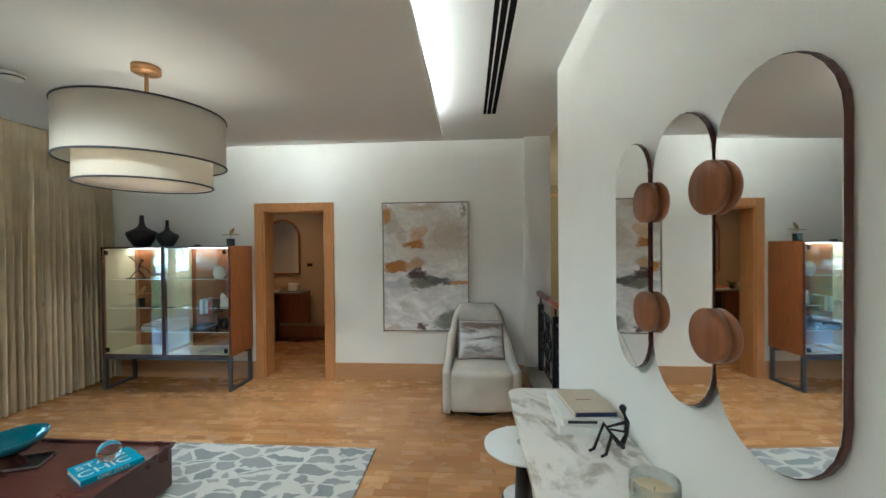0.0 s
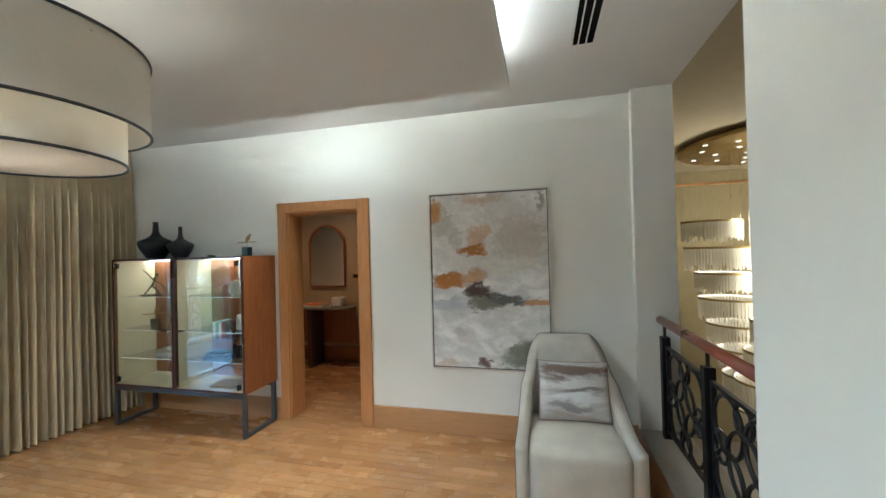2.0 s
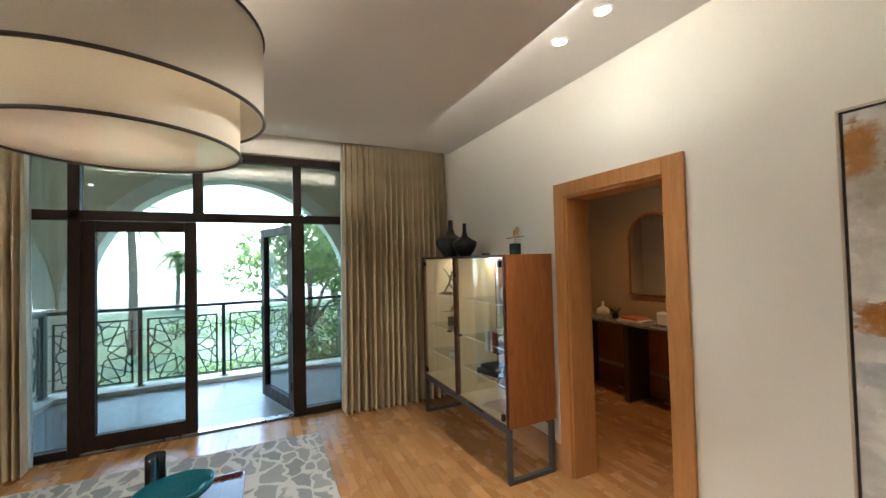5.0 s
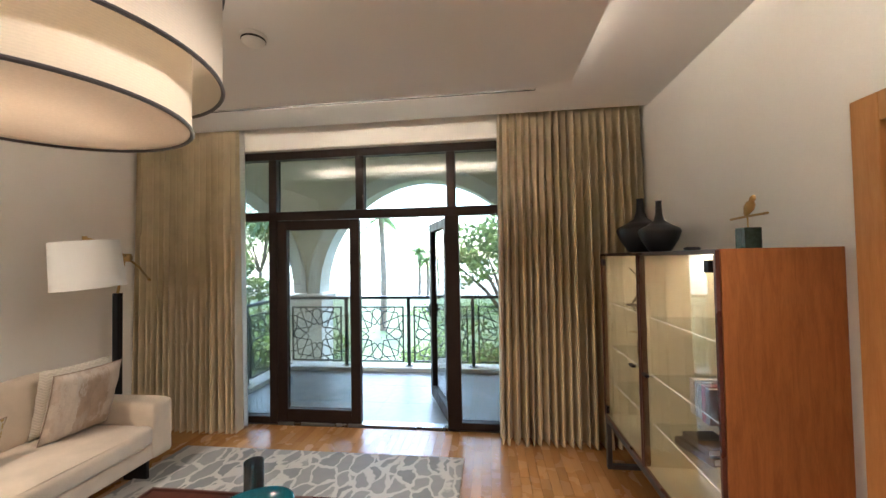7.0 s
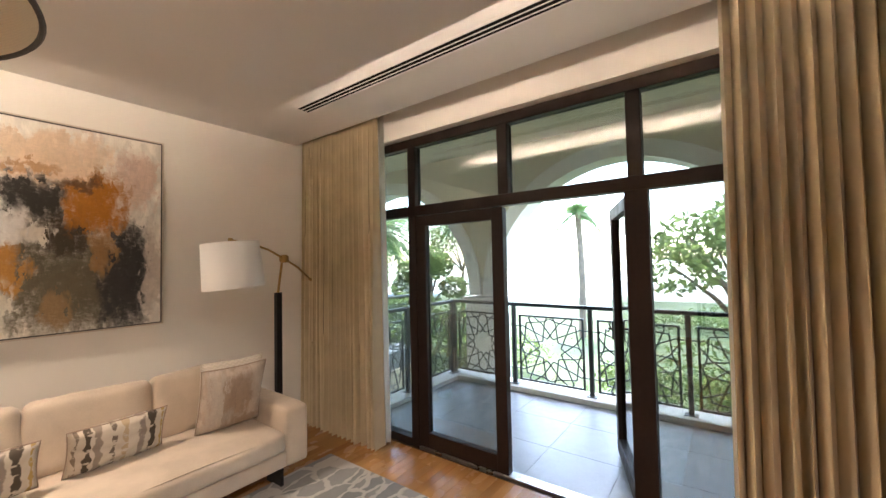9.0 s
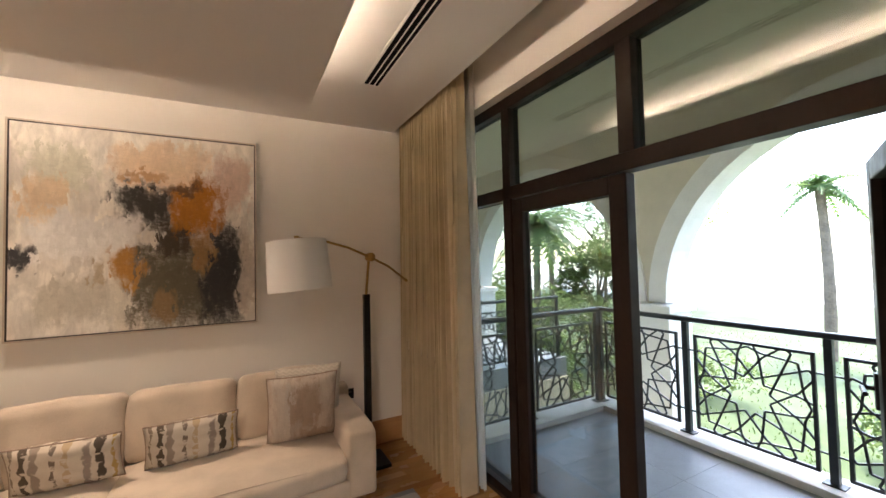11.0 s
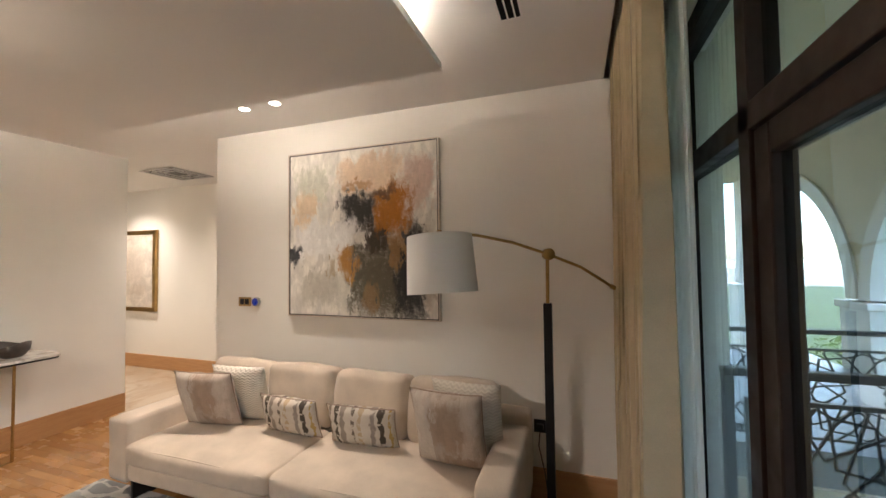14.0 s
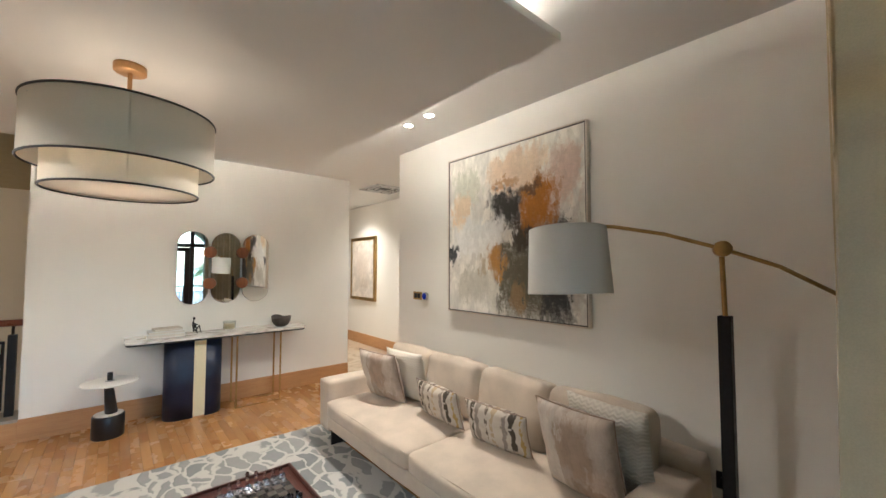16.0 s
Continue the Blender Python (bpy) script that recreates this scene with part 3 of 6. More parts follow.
# ---- living room: large things ----
def curtain(name, label, x, y0, y1, folds, seed, flare=0.0):
    """A full-height wave-fold curtain along y, with a lining on its window side."""
    ob = base(name, label, "curtain", (x, (y0 + y1) / 2, 0))
    rnd = random.Random(seed)
    n, rows = folds * 12, 26
    half = (y1 - y0) / 2
    amp = [0.062 + 0.026 * rnd.random() for _ in range(folds + 2)]
    drift = [rnd.uniform(-0.9, 0.9) for _ in range(folds + 2)]

    def sheet(off, lo, hi, gain=1.0):
        bm = bmesh.new()
        grid = []
        for j in range(rows + 1):
            z = 0.012 + (3.20 - 0.012) * (j / rows)
            k = 1 - j / rows
            row = []
            for i in range(n + 1):
                u = i / n
                f = u * folds
                a = amp[int(f)] * (1 - f % 1) + amp[int(f) + 1] * (f % 1)
                d = drift[int(f)] * (1 - f % 1) + drift[int(f) + 1] * (f % 1)
                w = math.sin(2 * math.pi * f + d * (0.4 + 1.6 * k)) * a * (0.8 + 0.35 * k)
                w += 0.010 * k * noise.noise((f * 0.9, z * 1.3, seed))
                y = -half + 2 * half * u + 0.008 * math.sin(4 * math.pi * f) * (1 - 0.3 * k) + flare * k * (2 * u - 1)
                row.append(bm.verts.new((w * gain + off, y, z)))
            grid.append(row)
        for j in range(rows):
            for i in range(n):
                if lo <= i / n <= hi:
                    bm.faces.new((grid[j][i], grid[j][i + 1], grid[j + 1][i + 1], grid[j + 1][i]))
        bmesh.ops.delete(bm, geom=[v for v in bm.verts if not v.link_faces], context="VERTS")
        return bm

    part("drape", sheet(0.0, 0, 1), CURTAIN, ob, smooth=True)
    part("lining", sheet(-0.125, 0, 1, 0.2), SHEER, ob, "pale curtain lining", smooth=True)
    part("track", box((-0.02, -half, 3.195), (0.02, half, 3.215)), OFFWHITE, ob)
    return ob


curtain("curtain", "floor-length taupe wave-fold curtain beside the cabinet", -4.42, 3.76, 4.98, 19, 3, 0.03)
curtain("curtain", "floor-length taupe wave-fold curtain beside the floor lamp", -4.41, 0.14, 1.20, 17, 8, 0.03)


def picture(name, label, w, h, m, canvas, edge, lip, depth=0.045):
    """A canvas in a thin float frame; local x across, z up, facing -y, its back on y = 0."""
    ob = base(name, label, "painting")
    ob.matrix_basis = m
    part("canvas", box((-w / 2 + 0.018, -depth + 0.006, -h / 2 + 0.018), (w / 2 - 0.018, -0.004, h / 2 - 0.018), 0.002), canvas, ob)
    for a, b in (((-w / 2, -depth, h / 2 - 0.010), (w / 2, 0, h / 2)), ((-w / 2, -depth, -h / 2), (w / 2, 0, -h / 2 + 0.010)), ((-w / 2, -depth, -h / 2 + 0.010), (-w / 2 + 0.010, 0, h / 2 - 0.010)), ((w / 2 - 0.010, -depth, -h / 2 + 0.010), (w / 2, 0, h / 2 - 0.010))):
        part("frame_side", box(a, b, 0.001), edge, ob)
    i = 0.010
    for a, b in (((-w / 2 + i, -depth + 0.004, h / 2 - 0.017), (w / 2 - i, -0.01, h / 2 - i)), ((-w / 2 + i, -depth + 0.004, -h / 2 + i), (w / 2 - i, -0.01, -h / 2 + 0.017)), ((-w / 2 + i, -depth + 0.004, -h / 2 + 0.017), (-w / 2 + 0.017, -0.01, h / 2 - 0.017)), ((w / 2 - 0.017, -depth + 0.004, -h / 2 + 0.017), (w / 2 - i, -0.01, h / 2 - 0.017))):
        part("inner_lip", box(a, b), lip, ob)
    return ob


DARK = plain("frame_dark", (0.03, 0.022, 0.02), 0.4)
SILVER = plain("frame_champagne", (0.62, 0.55, 0.46), 0.35, 0.4)
CANVAS_A = blotched("canvas_grey", (0.80, 0.78, 0.76), [
    (0.0, 0.40, 0.50, 0.35, (0.70, 0.66, 0.60), 0.8), (-0.40, 0.53, 0.09, 0.14, (0.50, 0.47, 0.40), 0.8), (-0.46, 0.62, 0.08, 0.09, (0.42, 0.21, 0.06), 1.0),
    (-0.05, 0.73, 0.20, 0.06, (0.58, 0.44, 0.31), 0.75), (0.30, 0.36, 0.24, 0.19, (0.58, 0.51, 0.43), 0.85), (-0.28, 0.40, 0.06, 0.10, (0.52, 0.48, 0.43), 0.7),
    (-0.09, 0.40, 0.08, 0.14, (0.60, 0.42, 0.27), 0.9), (-0.14, 0.27, 0.12, 0.05, (0.40, 0.165, 0.028), 1.0), (0.47, 0.70, 0.025, 0.09, (0.32, 0.28, 0.25), 0.8), (0.0, 0.15, 0.50, 0.07, (0.72, 0.68, 0.61), 0.8),
    (-0.17, 0.01, 0.14, 0.06, (0.56, 0.36, 0.20), 0.9), (-0.37, 0.0, 0.14, 0.06, (0.45, 0.195, 0.04), 1.0), (-0.35, -0.20, 0.16, 0.05, (0.50, 0.52, 0.56), 0.7),
    (-0.02, -0.18, 0.15, 0.06, (0.21, 0.20, 0.155), 0.95), (0.17, -0.155, 0.16, 0.045, (0.13, 0.13, 0.13), 0.95), (-0.09, -0.10, 0.13, 0.055, (0.085, 0.05, 0.045), 1.0), (0.41, -0.17, 0.11, 0.03, (0.50, 0.27, 0.11), 0.85),
    (-0.20, -0.48, 0.10, 0.06, (0.60, 0.56, 0.53), 0.7), (0.33, -0.67, 0.24, 0.12, (0.23, 0.24, 0.19), 0.95), (-0.07, -0.75, 0.065, 0.04, (0.14, 0.085, 0.08), 0.95), (-0.40, -0.75, 0.10, 0.03, (0.60, 0.49, 0.40), 0.7)],
    coarse=2.2, streak=(0.9, 1, 1.5), dab=0.05)
picture("painting", "abstract grey and rust painting in a thin champagne frame", 1.06, 1.58, pose(-0.332, NY, 1.398), CANVAS_A, SILVER, DARK)
CANVAS_B = blotched("canvas_ochre", (0.84, 0.81, 0.74), [
    (-0.46, 0.45, 0.18, 0.14, (0.60, 0.60, 0.49), 0.75), (-0.53, 0.20, 0.13, 0.16, (0.74, 0.54, 0.31), 0.65), (0.09, 0.48, 0.28, 0.18, (0.78, 0.61, 0.44), 0.85),
    (-0.03, 0.40, 0.13, 0.035, (0.50, 0.27, 0.11), 0.7), (0.56, 0.37, 0.14, 0.22, (0.66, 0.48, 0.39), 0.75), (-0.45, -0.05, 0.22, 0.16, (0.88, 0.86, 0.80), 0.85),
    (0.18, -0.38, 0.30, 0.34, (0.13, 0.115, 0.075), 0.95), (0.48, -0.32, 0.15, 0.40, (0.035, 0.035, 0.037), 1.0), (0.16, -0.02, 0.19, 0.12, (0.06, 0.045, 0.03), 0.95),
    (-0.01, 0.20, 0.19, 0.14, (0.04, 0.036, 0.032), 1.0), (0.31, 0.19, 0.17, 0.21, (0.42, 0.165, 0.012), 1.0), (0.22, 0.32, 0.10, 0.05, (0.09, 0.055, 0.03), 0.7),
    (-0.17, -0.03, 0.14, 0.12, (0.88, 0.86, 0.80), 0.95), (-0.10, -0.26, 0.08, 0.15, (0.47, 0.24, 0.055), 0.9), (-0.65, -0.18, 0.07, 0.08, (0.04, 0.04, 0.045), 0.95),
    (-0.40, -0.46, 0.20, 0.16, (0.54, 0.51, 0.43), 0.7), (-0.16, -0.50, 0.07, 0.20, (0.72, 0.69, 0.60), 0.75), (0.65, -0.30, 0.06, 0.32, (0.55, 0.50, 0.44), 0.8), (0.10, -0.55, 0.06, 0.14, (0.36, 0.23, 0.10), 0.6), (0.36, -0.15, 0.05, 0.16, (0.42, 0.24, 0.08), 0.6), (-0.28, -0.28, 0.04, 0.10, (0.40, 0.30, 0.16), 0.6), (0.02, -0.05, 0.05, 0.06, (0.78, 0.74, 0.66), 0.8)],
    coarse=3.0, streak=(1.7, 1, 0.8), dab=0.08, drag=0.12)
picture("painting", "square abstract painting with ochre and black brushwork, champagne frame", 1.44, 1.44, pose(-2.39, SY, 1.93, 0, 0, 180), CANVAS_B, SILVER, DARK)
CANVAS_C = blotched("print_pale", (0.66, 0.60, 0.52), [(0.0, 0.1, 0.25, 0.3, (0.58, 0.50, 0.42), 0.6), (0.1, -0.3, 0.2, 0.1, (0.48, 0.40, 0.32), 0.5)])
pic = picture("painting", "pale abstract print in a gold frame on the corridor wall", 1.05, 1.33, pose(2.88, -1.46, 1.585, 0, 0, 180), CANVAS_C, BRASS, BRASS)
for a, b in (((-0.52, -0.05, 0.60), (0.52, -0.03, 0.66)), ((-0.52, -0.05, -0.66), (0.52, -0.03, -0.60)), ((-0.52, -0.05, -0.60), (-0.46, -0.03, 0.60)), ((0.46, -0.05, -0.60), (0.52, -0.03, 0.60))):
    part("gold_moulding", box(a, b, 0.004), BRASS, pic)


def rug_material():
    m = Mat("rug_pile", 0.95, 0, 0.1)
    n = m.noise(5, 2, colour=True)
    v = m.node("ShaderNodeVectorMath")
    v.operation = "SCALE"
    m.put(v.inputs[0], n), m.put(v.inputs[3], 0.17)
    a = m.node("ShaderNodeVectorMath")
    a.operation = "ADD"
    m.put(a.inputs[0], m.co), m.put(a.inputs[1], v.outputs[0])
    vo = m.node("ShaderNodeTexVoronoi", Scale=1.0, Randomness=0.75)
    vo.feature = "DISTANCE_TO_EDGE"
    m.put(vo.inputs["Vector"], m.scaled((4.3, 8.2, 0.01), co=a.outputs[0]))
    vc = m.node("ShaderNodeTexVoronoi", Scale=1.0, Randomness=0.75)
    m.put(vc.inputs["Vector"], m.scaled((4.3, 8.2, 0.01), co=a.outputs[0]))
    cell = m.split(vc.outputs["Color"])[0]
    edge = m.math("ADD", vo.outputs["Distance"], m.math("MULTIPLY", m.math("SUBTRACT", m.noise(13, 3), 0.5), 0.20))
    patch = m.mix((0.17, 0.185, 0.19), (0.36, 0.355, 0.33), m.math("ADD", m.math("MULTIPLY", cell, 0.6), m.math("MULTIPLY", m.noise(11, 3), 0.4)))
    col = m.mix((0.56, 0.54, 0.50), patch, m.ramp(edge, 0.055, 0.10))
    col = m.mix(col, shade((0.5, 0.5, 0.5), 0.6), m.math("MULTIPLY", m.noise(260, 2), 0.35))
    return m.colour(col).bump(m.math("ADD", m.math("MULTIPLY", m.noise(420, 2), 0.5), m.ramp(edge, 0.08, 0.14)), 0.5, 0.004).m


rug = part("rug", box((-1.765, -1.25, 0), (1.765, 1.25, 0.014), 0.005), rug_material())
rug.location = (-2.335, 2.175, 0.001)
tagged(rug, "patterned grey and ivory wool rug under the coffee table", "rug")

# sofa
sofa = base("sofa", "long beige upholstered sofa on thin dark metal legs", "sofa", (-2.335, 0.16, 0))
part("seat_base", soft_box((-1.46, 0.02, 0.14), (1.46, 0.90, 0.27), 0.03, 4, 0.0), SOFA, sofa, smooth=True)
part("backrest", soft_box((-1.46, -0.02, 0.20), (1.46, 0.17, 0.66), 0.05, 5, 0.0), SOFA, sofa, smooth=True)
for x, s in ((-1.46, 1), (1.46, -1)):
    part("armrest", soft_box((x, 0.0, 0.14), (x + s * 0.20, 0.905, 0.575), 0.035, 5, 0.004), SOFA, sofa, smooth=True)
for k, (x0, x1) in enumerate(((-1.255, -0.003), (0.003, 1.255))):
    c = part("seat_cushion", soft_box((x0, 0.19, 0.268), (x1, 0.94, 0.425), 0.045, 6, 0.022, k + 1), SOFA, sofa, smooth=True)
    part("piping", rod([(x0 + 0.03, 0.93, 0.40), ((x0 + x1) / 2, 0.935, 0.412), (x1 - 0.03, 0.93, 0.40)], 0.004, 6), SOFA, c)
for k in range(4):
    x = -1.255 + 0.6275 * (k + 0.5)
    bm = soft_box((-0.308, -0.09, 0), (0.308, 0.09, 0.435), 0.048, 8, 0.016, k + 5, 0.016)
    part("back_cushion", moved(bm, pose(x, 0.235, 0.415, 10 if k % 2 else 8, 0, (-1) ** k * 2.0)), SOFA, sofa, smooth=True)
for x in (-1.25, 1.25):
    for y in (0.12, 0.78):
        part("leg", moved(box((-0.012, -0.10, 0.0), (0.012, 0.10, 0.145), 0.003), pose(x, y, 0)), BLACK_METAL, sofa)

# scatter cushions
VELVET = blotched("cushion_taupe", (0.47, 0.39, 0.32), [(0.02, 0.30, 0.15, 0.15, (0.30, 0.20, 0.13), 0.6), (-0.15, 0.22, 0.05, 0.3, (0.56, 0.50, 0.43), 0.7), (0.16, 0.2, 0.06, 0.3, (0.52, 0.44, 0.37), 0.6), (0.08, 0.08, 0.12, 0.05, (0.33, 0.24, 0.17), 0.7)], 0.8, 3.2, (2.0, 1, 0.7), 0.06)
KNIT = Mat("cushion_knit", 0.95, 0, 0.1)
kx, ky, kz = KNIT.split()[:3]
zig = KNIT.math("SINE", KNIT.math("ADD", KNIT.math("MULTIPLY", kz, 330), KNIT.math("MULTIPLY", KNIT.math("SINE", KNIT.math("MULTIPLY", kx, 150)), 1.6)))
KNIT.colour(KNIT.mix((0.58, 0.53, 0.45), (0.66, 0.61, 0.52), KNIT.ramp(zig, -1, 1))).bump(zig, 0.4, 0.005)
KNIT = KNIT.m


def stripe_cushion_material():
    m = Mat("cushion_ikat", 0.85, 0, 0.15)
    x, _, z = m.split()[:3]
    warp = m.math("MULTIPLY", m.math("SUBTRACT", m.noise(16, 3), 0.5), 0.05)
    xs = m.math("ADD", x, warp)
    col = m.mix((0.58, 0.52, 0.43), (0.48, 0.42, 0.34), m.noise(24, 4))
    wob = m.math("MULTIPLY", m.math("SINE", m.math("ADD", m.math("MULTIPLY", z, 75), m.math("MULTIPLY", m.noise(6, 2), 6))), 0.004)
    for c, w, k in ((-0.165, 0.014, (0.05, 0.035, 0.022)), (-0.115, 0.020, (0.25, 0.21, 0.17)), (-0.04, 0.010, (0.13, 0.10, 0.08)), (0.015, 0.014, (0.42, 0.32, 0.20)), (0.10, 0.021, (0.25, 0.21, 0.18)), (0.158, 0.018, (0.04, 0.028, 0.02)), (0.215, 0.008, (0.40, 0.27, 0.08)), (-0.215, 0.006, (0.2, 0.16, 0.12))):
        d = m.math("ABSOLUTE", m.math("SUBTRACT", xs, c))
        f = m.ramp(m.math("ADD", d, wob), w * 0.75, w * 1.1, 0.92, 0)
        f = m.math("MULTIPLY", f, m.ramp(m.noise(12, 3, m.scaled((1, 1, 2.2), (c * 40, 0, 0))), 0.36, 0.44))
        col = m.mix(col, k, f)
    return m.colour(col).bump(m.noise(320, 2), 0.3, 0.001).m


IKAT = stripe_cushion_material()
TRIM = fabric("cushion_trim", (0.30, 0.22, 0.17))


def scatter(name, label, w, h, d, m, material, seed, trim=True, group="sofa cushions"):
    ob = base(name, label, "cushion", group=group)
    ob.matrix_basis = m
    part("cover", pillow(w, h, d, 20, 0.016, seed), material, ob, smooth=True)
    if trim:
        def edge(u, v):
            return (w / 2 * u * (1 - 0.05 * (1 - v * v)), 0, h / 2 + h / 2 * v * (1 - 0.05 * (1 - u * u)))
        pts = [edge(-1 + k / 6, 1) for k in range(13)] + [edge(1, 1 - k / 6) for k in range(1, 13)] + [edge(1 - k / 6, -1) for k in range(1, 13)] + [edge(-1, -1 + k / 6) for k in range(1, 12)]
        part("piping", rod(pts, 0.004, 6, closed=True), TRIM, ob)
    return ob


SEAT = 0.437
scatter("scatter_cushion", "square taupe velvet cushion with a blotched pattern, on the sofa", 0.45, 0.50, 0.16, pose(-3.37, 0.66, SEAT, 16, 0, 177), VELVET, 1)
scatter("scatter_cushion", "ivory textured knit cushion leaning on the sofa back", 0.46, 0.50, 0.14, pose(-3.44, 0.50, SEAT, 12, 0, 176), KNIT, 2, False)
scatter("lumbar_cushion", "oblong ivory lumbar cushion with brown and ochre stripes", 0.50, 0.29, 0.13, pose(-2.72, 0.60, SEAT, 16, 0, 184), IKAT, 3)
scatter("lumbar_cushion", "oblong ivory lumbar cushion with brown and ochre stripes", 0.50, 0.29, 0.13, pose(-2.13, 0.60, SEAT, 16, 0, 178), IKAT, 4)
scatter("scatter_cushion", "square taupe velvet cushion with a blotched pattern, by the armrest", 0.48, 0.46, 0.15, pose(-1.43, 0.66, SEAT, 18, 0, 189), VELVET, 5)
scatter("scatter_cushion", "ivory textured knit cushion leaning on the sofa back", 0.48, 0.46, 0.14, pose(-1.585, 0.51, SEAT, 13, 0, 186), KNIT, 6, False)

# coffee table
CT = (-2.40, 2.25)
table = base("coffee_table", "low square dark mahogany coffee table with a raised rim", "coffee table", (*CT, 0.015))
part("body", box((-0.575, -0.575, 0.03), (0.575, 0.575, 0.285), 0.004), MAHOGANY, table)
part("top", box((-0.585, -0.585, 0.287), (0.585, 0.585, 0.300), 0.003), MAHOGANY, table)
for a, b in (((-0.59, -0.59, 0.302), (0.59, -0.575, 0.318)), ((-0.59, 0.575, 0.302), (0.59, 0.59, 0.318)), ((-0.59, -0.575, 0.302), (-0.575, 0.575, 0.318)), ((0.575, -0.575, 0.302), (0.59, 0.575, 0.318))):
    part("rim", box(a, b, 0.002), MAHOGANY, table)
part("plinth", box((-0.53, -0.53, 0.0), (0.53, 0.53, 0.03)), BLACK_METAL, table)
TT = 0.3155

# pendant
LX, LY = -1.72, 2.55
pend = base("pendant_lamp", "large two-tier linen drum pendant with dark trim", "pendant lamp", (LX, LY, 0))
part("canopy", lathe([(0, 2.741), (0.075, 2.741), (0.075, 2.705), (0.068, 2.70), (0, 2.70)], 40), COPPER, pend, "warm brass ceiling rose", True)
part("stem", rod([(0, 0, 2.70), (0, 0, 2.14)], 0.011, 12), COPPER, pend)


def drum(r, z0, z1, cloth, n=72):
    sh = part("shade", lathe([(r, z0), (r, z1), (r - 0.004, z1), (r - 0.004, z0), (r, z0)], n), cloth, pend, smooth=True)
    part("seam", box((-r - 0.0015, -0.004, z0 + 0.006), (-r + 0.001, 0.004, z1 - 0.006)), cloth, sh)
    for z in (z0, z1):
        part("trim", rod([((r + 0.001) * math.cos(2 * math.pi * k / n), (r + 0.001) * math.sin(2 * math.pi * k / n), z) for k in range(n)], 0.006, 6, closed=True), PIPING, sh, "dark fabric trim")
    return sh


R1, R2 = 0.413, 0.335
drum(R1, 2.16, 2.455, LINEN)
drum(R2, 2.03, 2.30, LINEN_IN)
part("diffuser", lathe([(0, 2.036), (R2 - 0.006, 2.036), (R2 - 0.006, 2.040), (0, 2.040)], 64), DIFFUSER, pend)
for k in range(3):
    a = 2 * math.pi * k / 3
    part("spoke", rod([(0, 0, 2.42), (R1 * math.cos(a), R1 * math.sin(a), 2.42)], 0.004), STEEL, pend)
for k in range(3):
    a = 2 * math.pi * k / 3 + 0.6
    part("bulb", lathe([(0, 0), (0.02, 0.005), (0.03, 0.03), (0.02, 0.06), (0.012, 0.07), (0, 0.07)], 12, at=(0.14 * math.cos(a), 0.14 * math.sin(a), 2.17)), LED_BULB, pend, smooth=True)
point_lamp(LX, LY, 2.32, 0.032, 4700, 0.14)
spot_lamp(LX, LY, 2.28, 0.16, 4700, 150, (LX, LY + 0.001, 0), 0.12, 1.0)

# floor lamp
fl = base("floor_lamp", "arched brass floor lamp with black post and white drum shade", "floor lamp", (-3.97, 0.40, 0))
part("foot", box((-0.105, -0.15, 0.0), (0.195, 0.15, 0.028), 0.005), BLACK_METAL, fl)
part("post", box((0.016, -0.026, 0.028), (0.068, 0.026, 1.40), 0.004), BLACK_METAL, fl)
part("neck", rod([(0.042, 0, 1.40), (0.034, 0.06, 1.70)], 0.011, 12), BRASS, fl, "brass stem")
arm = [(-0.345, -0.075, 1.504), (-0.16, 0.0, 1.63), (0.027, 0.077, 1.711), (0.23, 0.18, 1.785), (0.43, 0.28, 1.83), (0.635, 0.375, 1.846)]
part("arm", rod(arm, 0.009, 10), BRASS, fl, smooth=True)
part("joint", moved(lathe([(0, -0.028), (0.033, -0.028), (0.036, -0.02), (0.036, 0.02), (0.033, 0.028), (0, 0.028)], 24), pose(0.027, 0.077, 1.711, 90, 0, 24)), BRASS, fl, smooth=True)
part("tip", rod([(-0.36, -0.08, 1.494), (-0.335, -0.07, 1.511)], 0.014), BRASS, fl)
hs = pose(0.635, 0.375, 1.822, 3, 4, 0)
sh = part("shade", moved(lathe([(0.21, -0.335), (0.195, 0.0), (0.191, 0.0), (0.206, -0.335), (0.21, -0.335)], 56), hs), WHITE_SHADE, fl, "white linen drum shade", True)
part("ring", moved(rod([(0.193 * math.cos(2 * math.pi * k / 40), 0.193 * math.sin(2 * math.pi * k / 40), 0.0) for k in range(40)], 0.003, 6, closed=True), hs), OFFWHITE, sh)
part("socket", rod([(0.635, 0.375, 1.86), (0.635, 0.375, 1.70)], 0.016, 10), BRASS, fl)
part("bulb", moved(lathe([(0, -0.19), (0.025, -0.17), (0.032, -0.14), (0.018, -0.10), (0.014, -0.09), (0, -0.09)], 16), hs), OFFWHITE, fl, smooth=True)

# armchair
chair = base("armchair", "cream upholstered armchair with dark piping", "armchair", (0.31, 4.02, 0), 2)


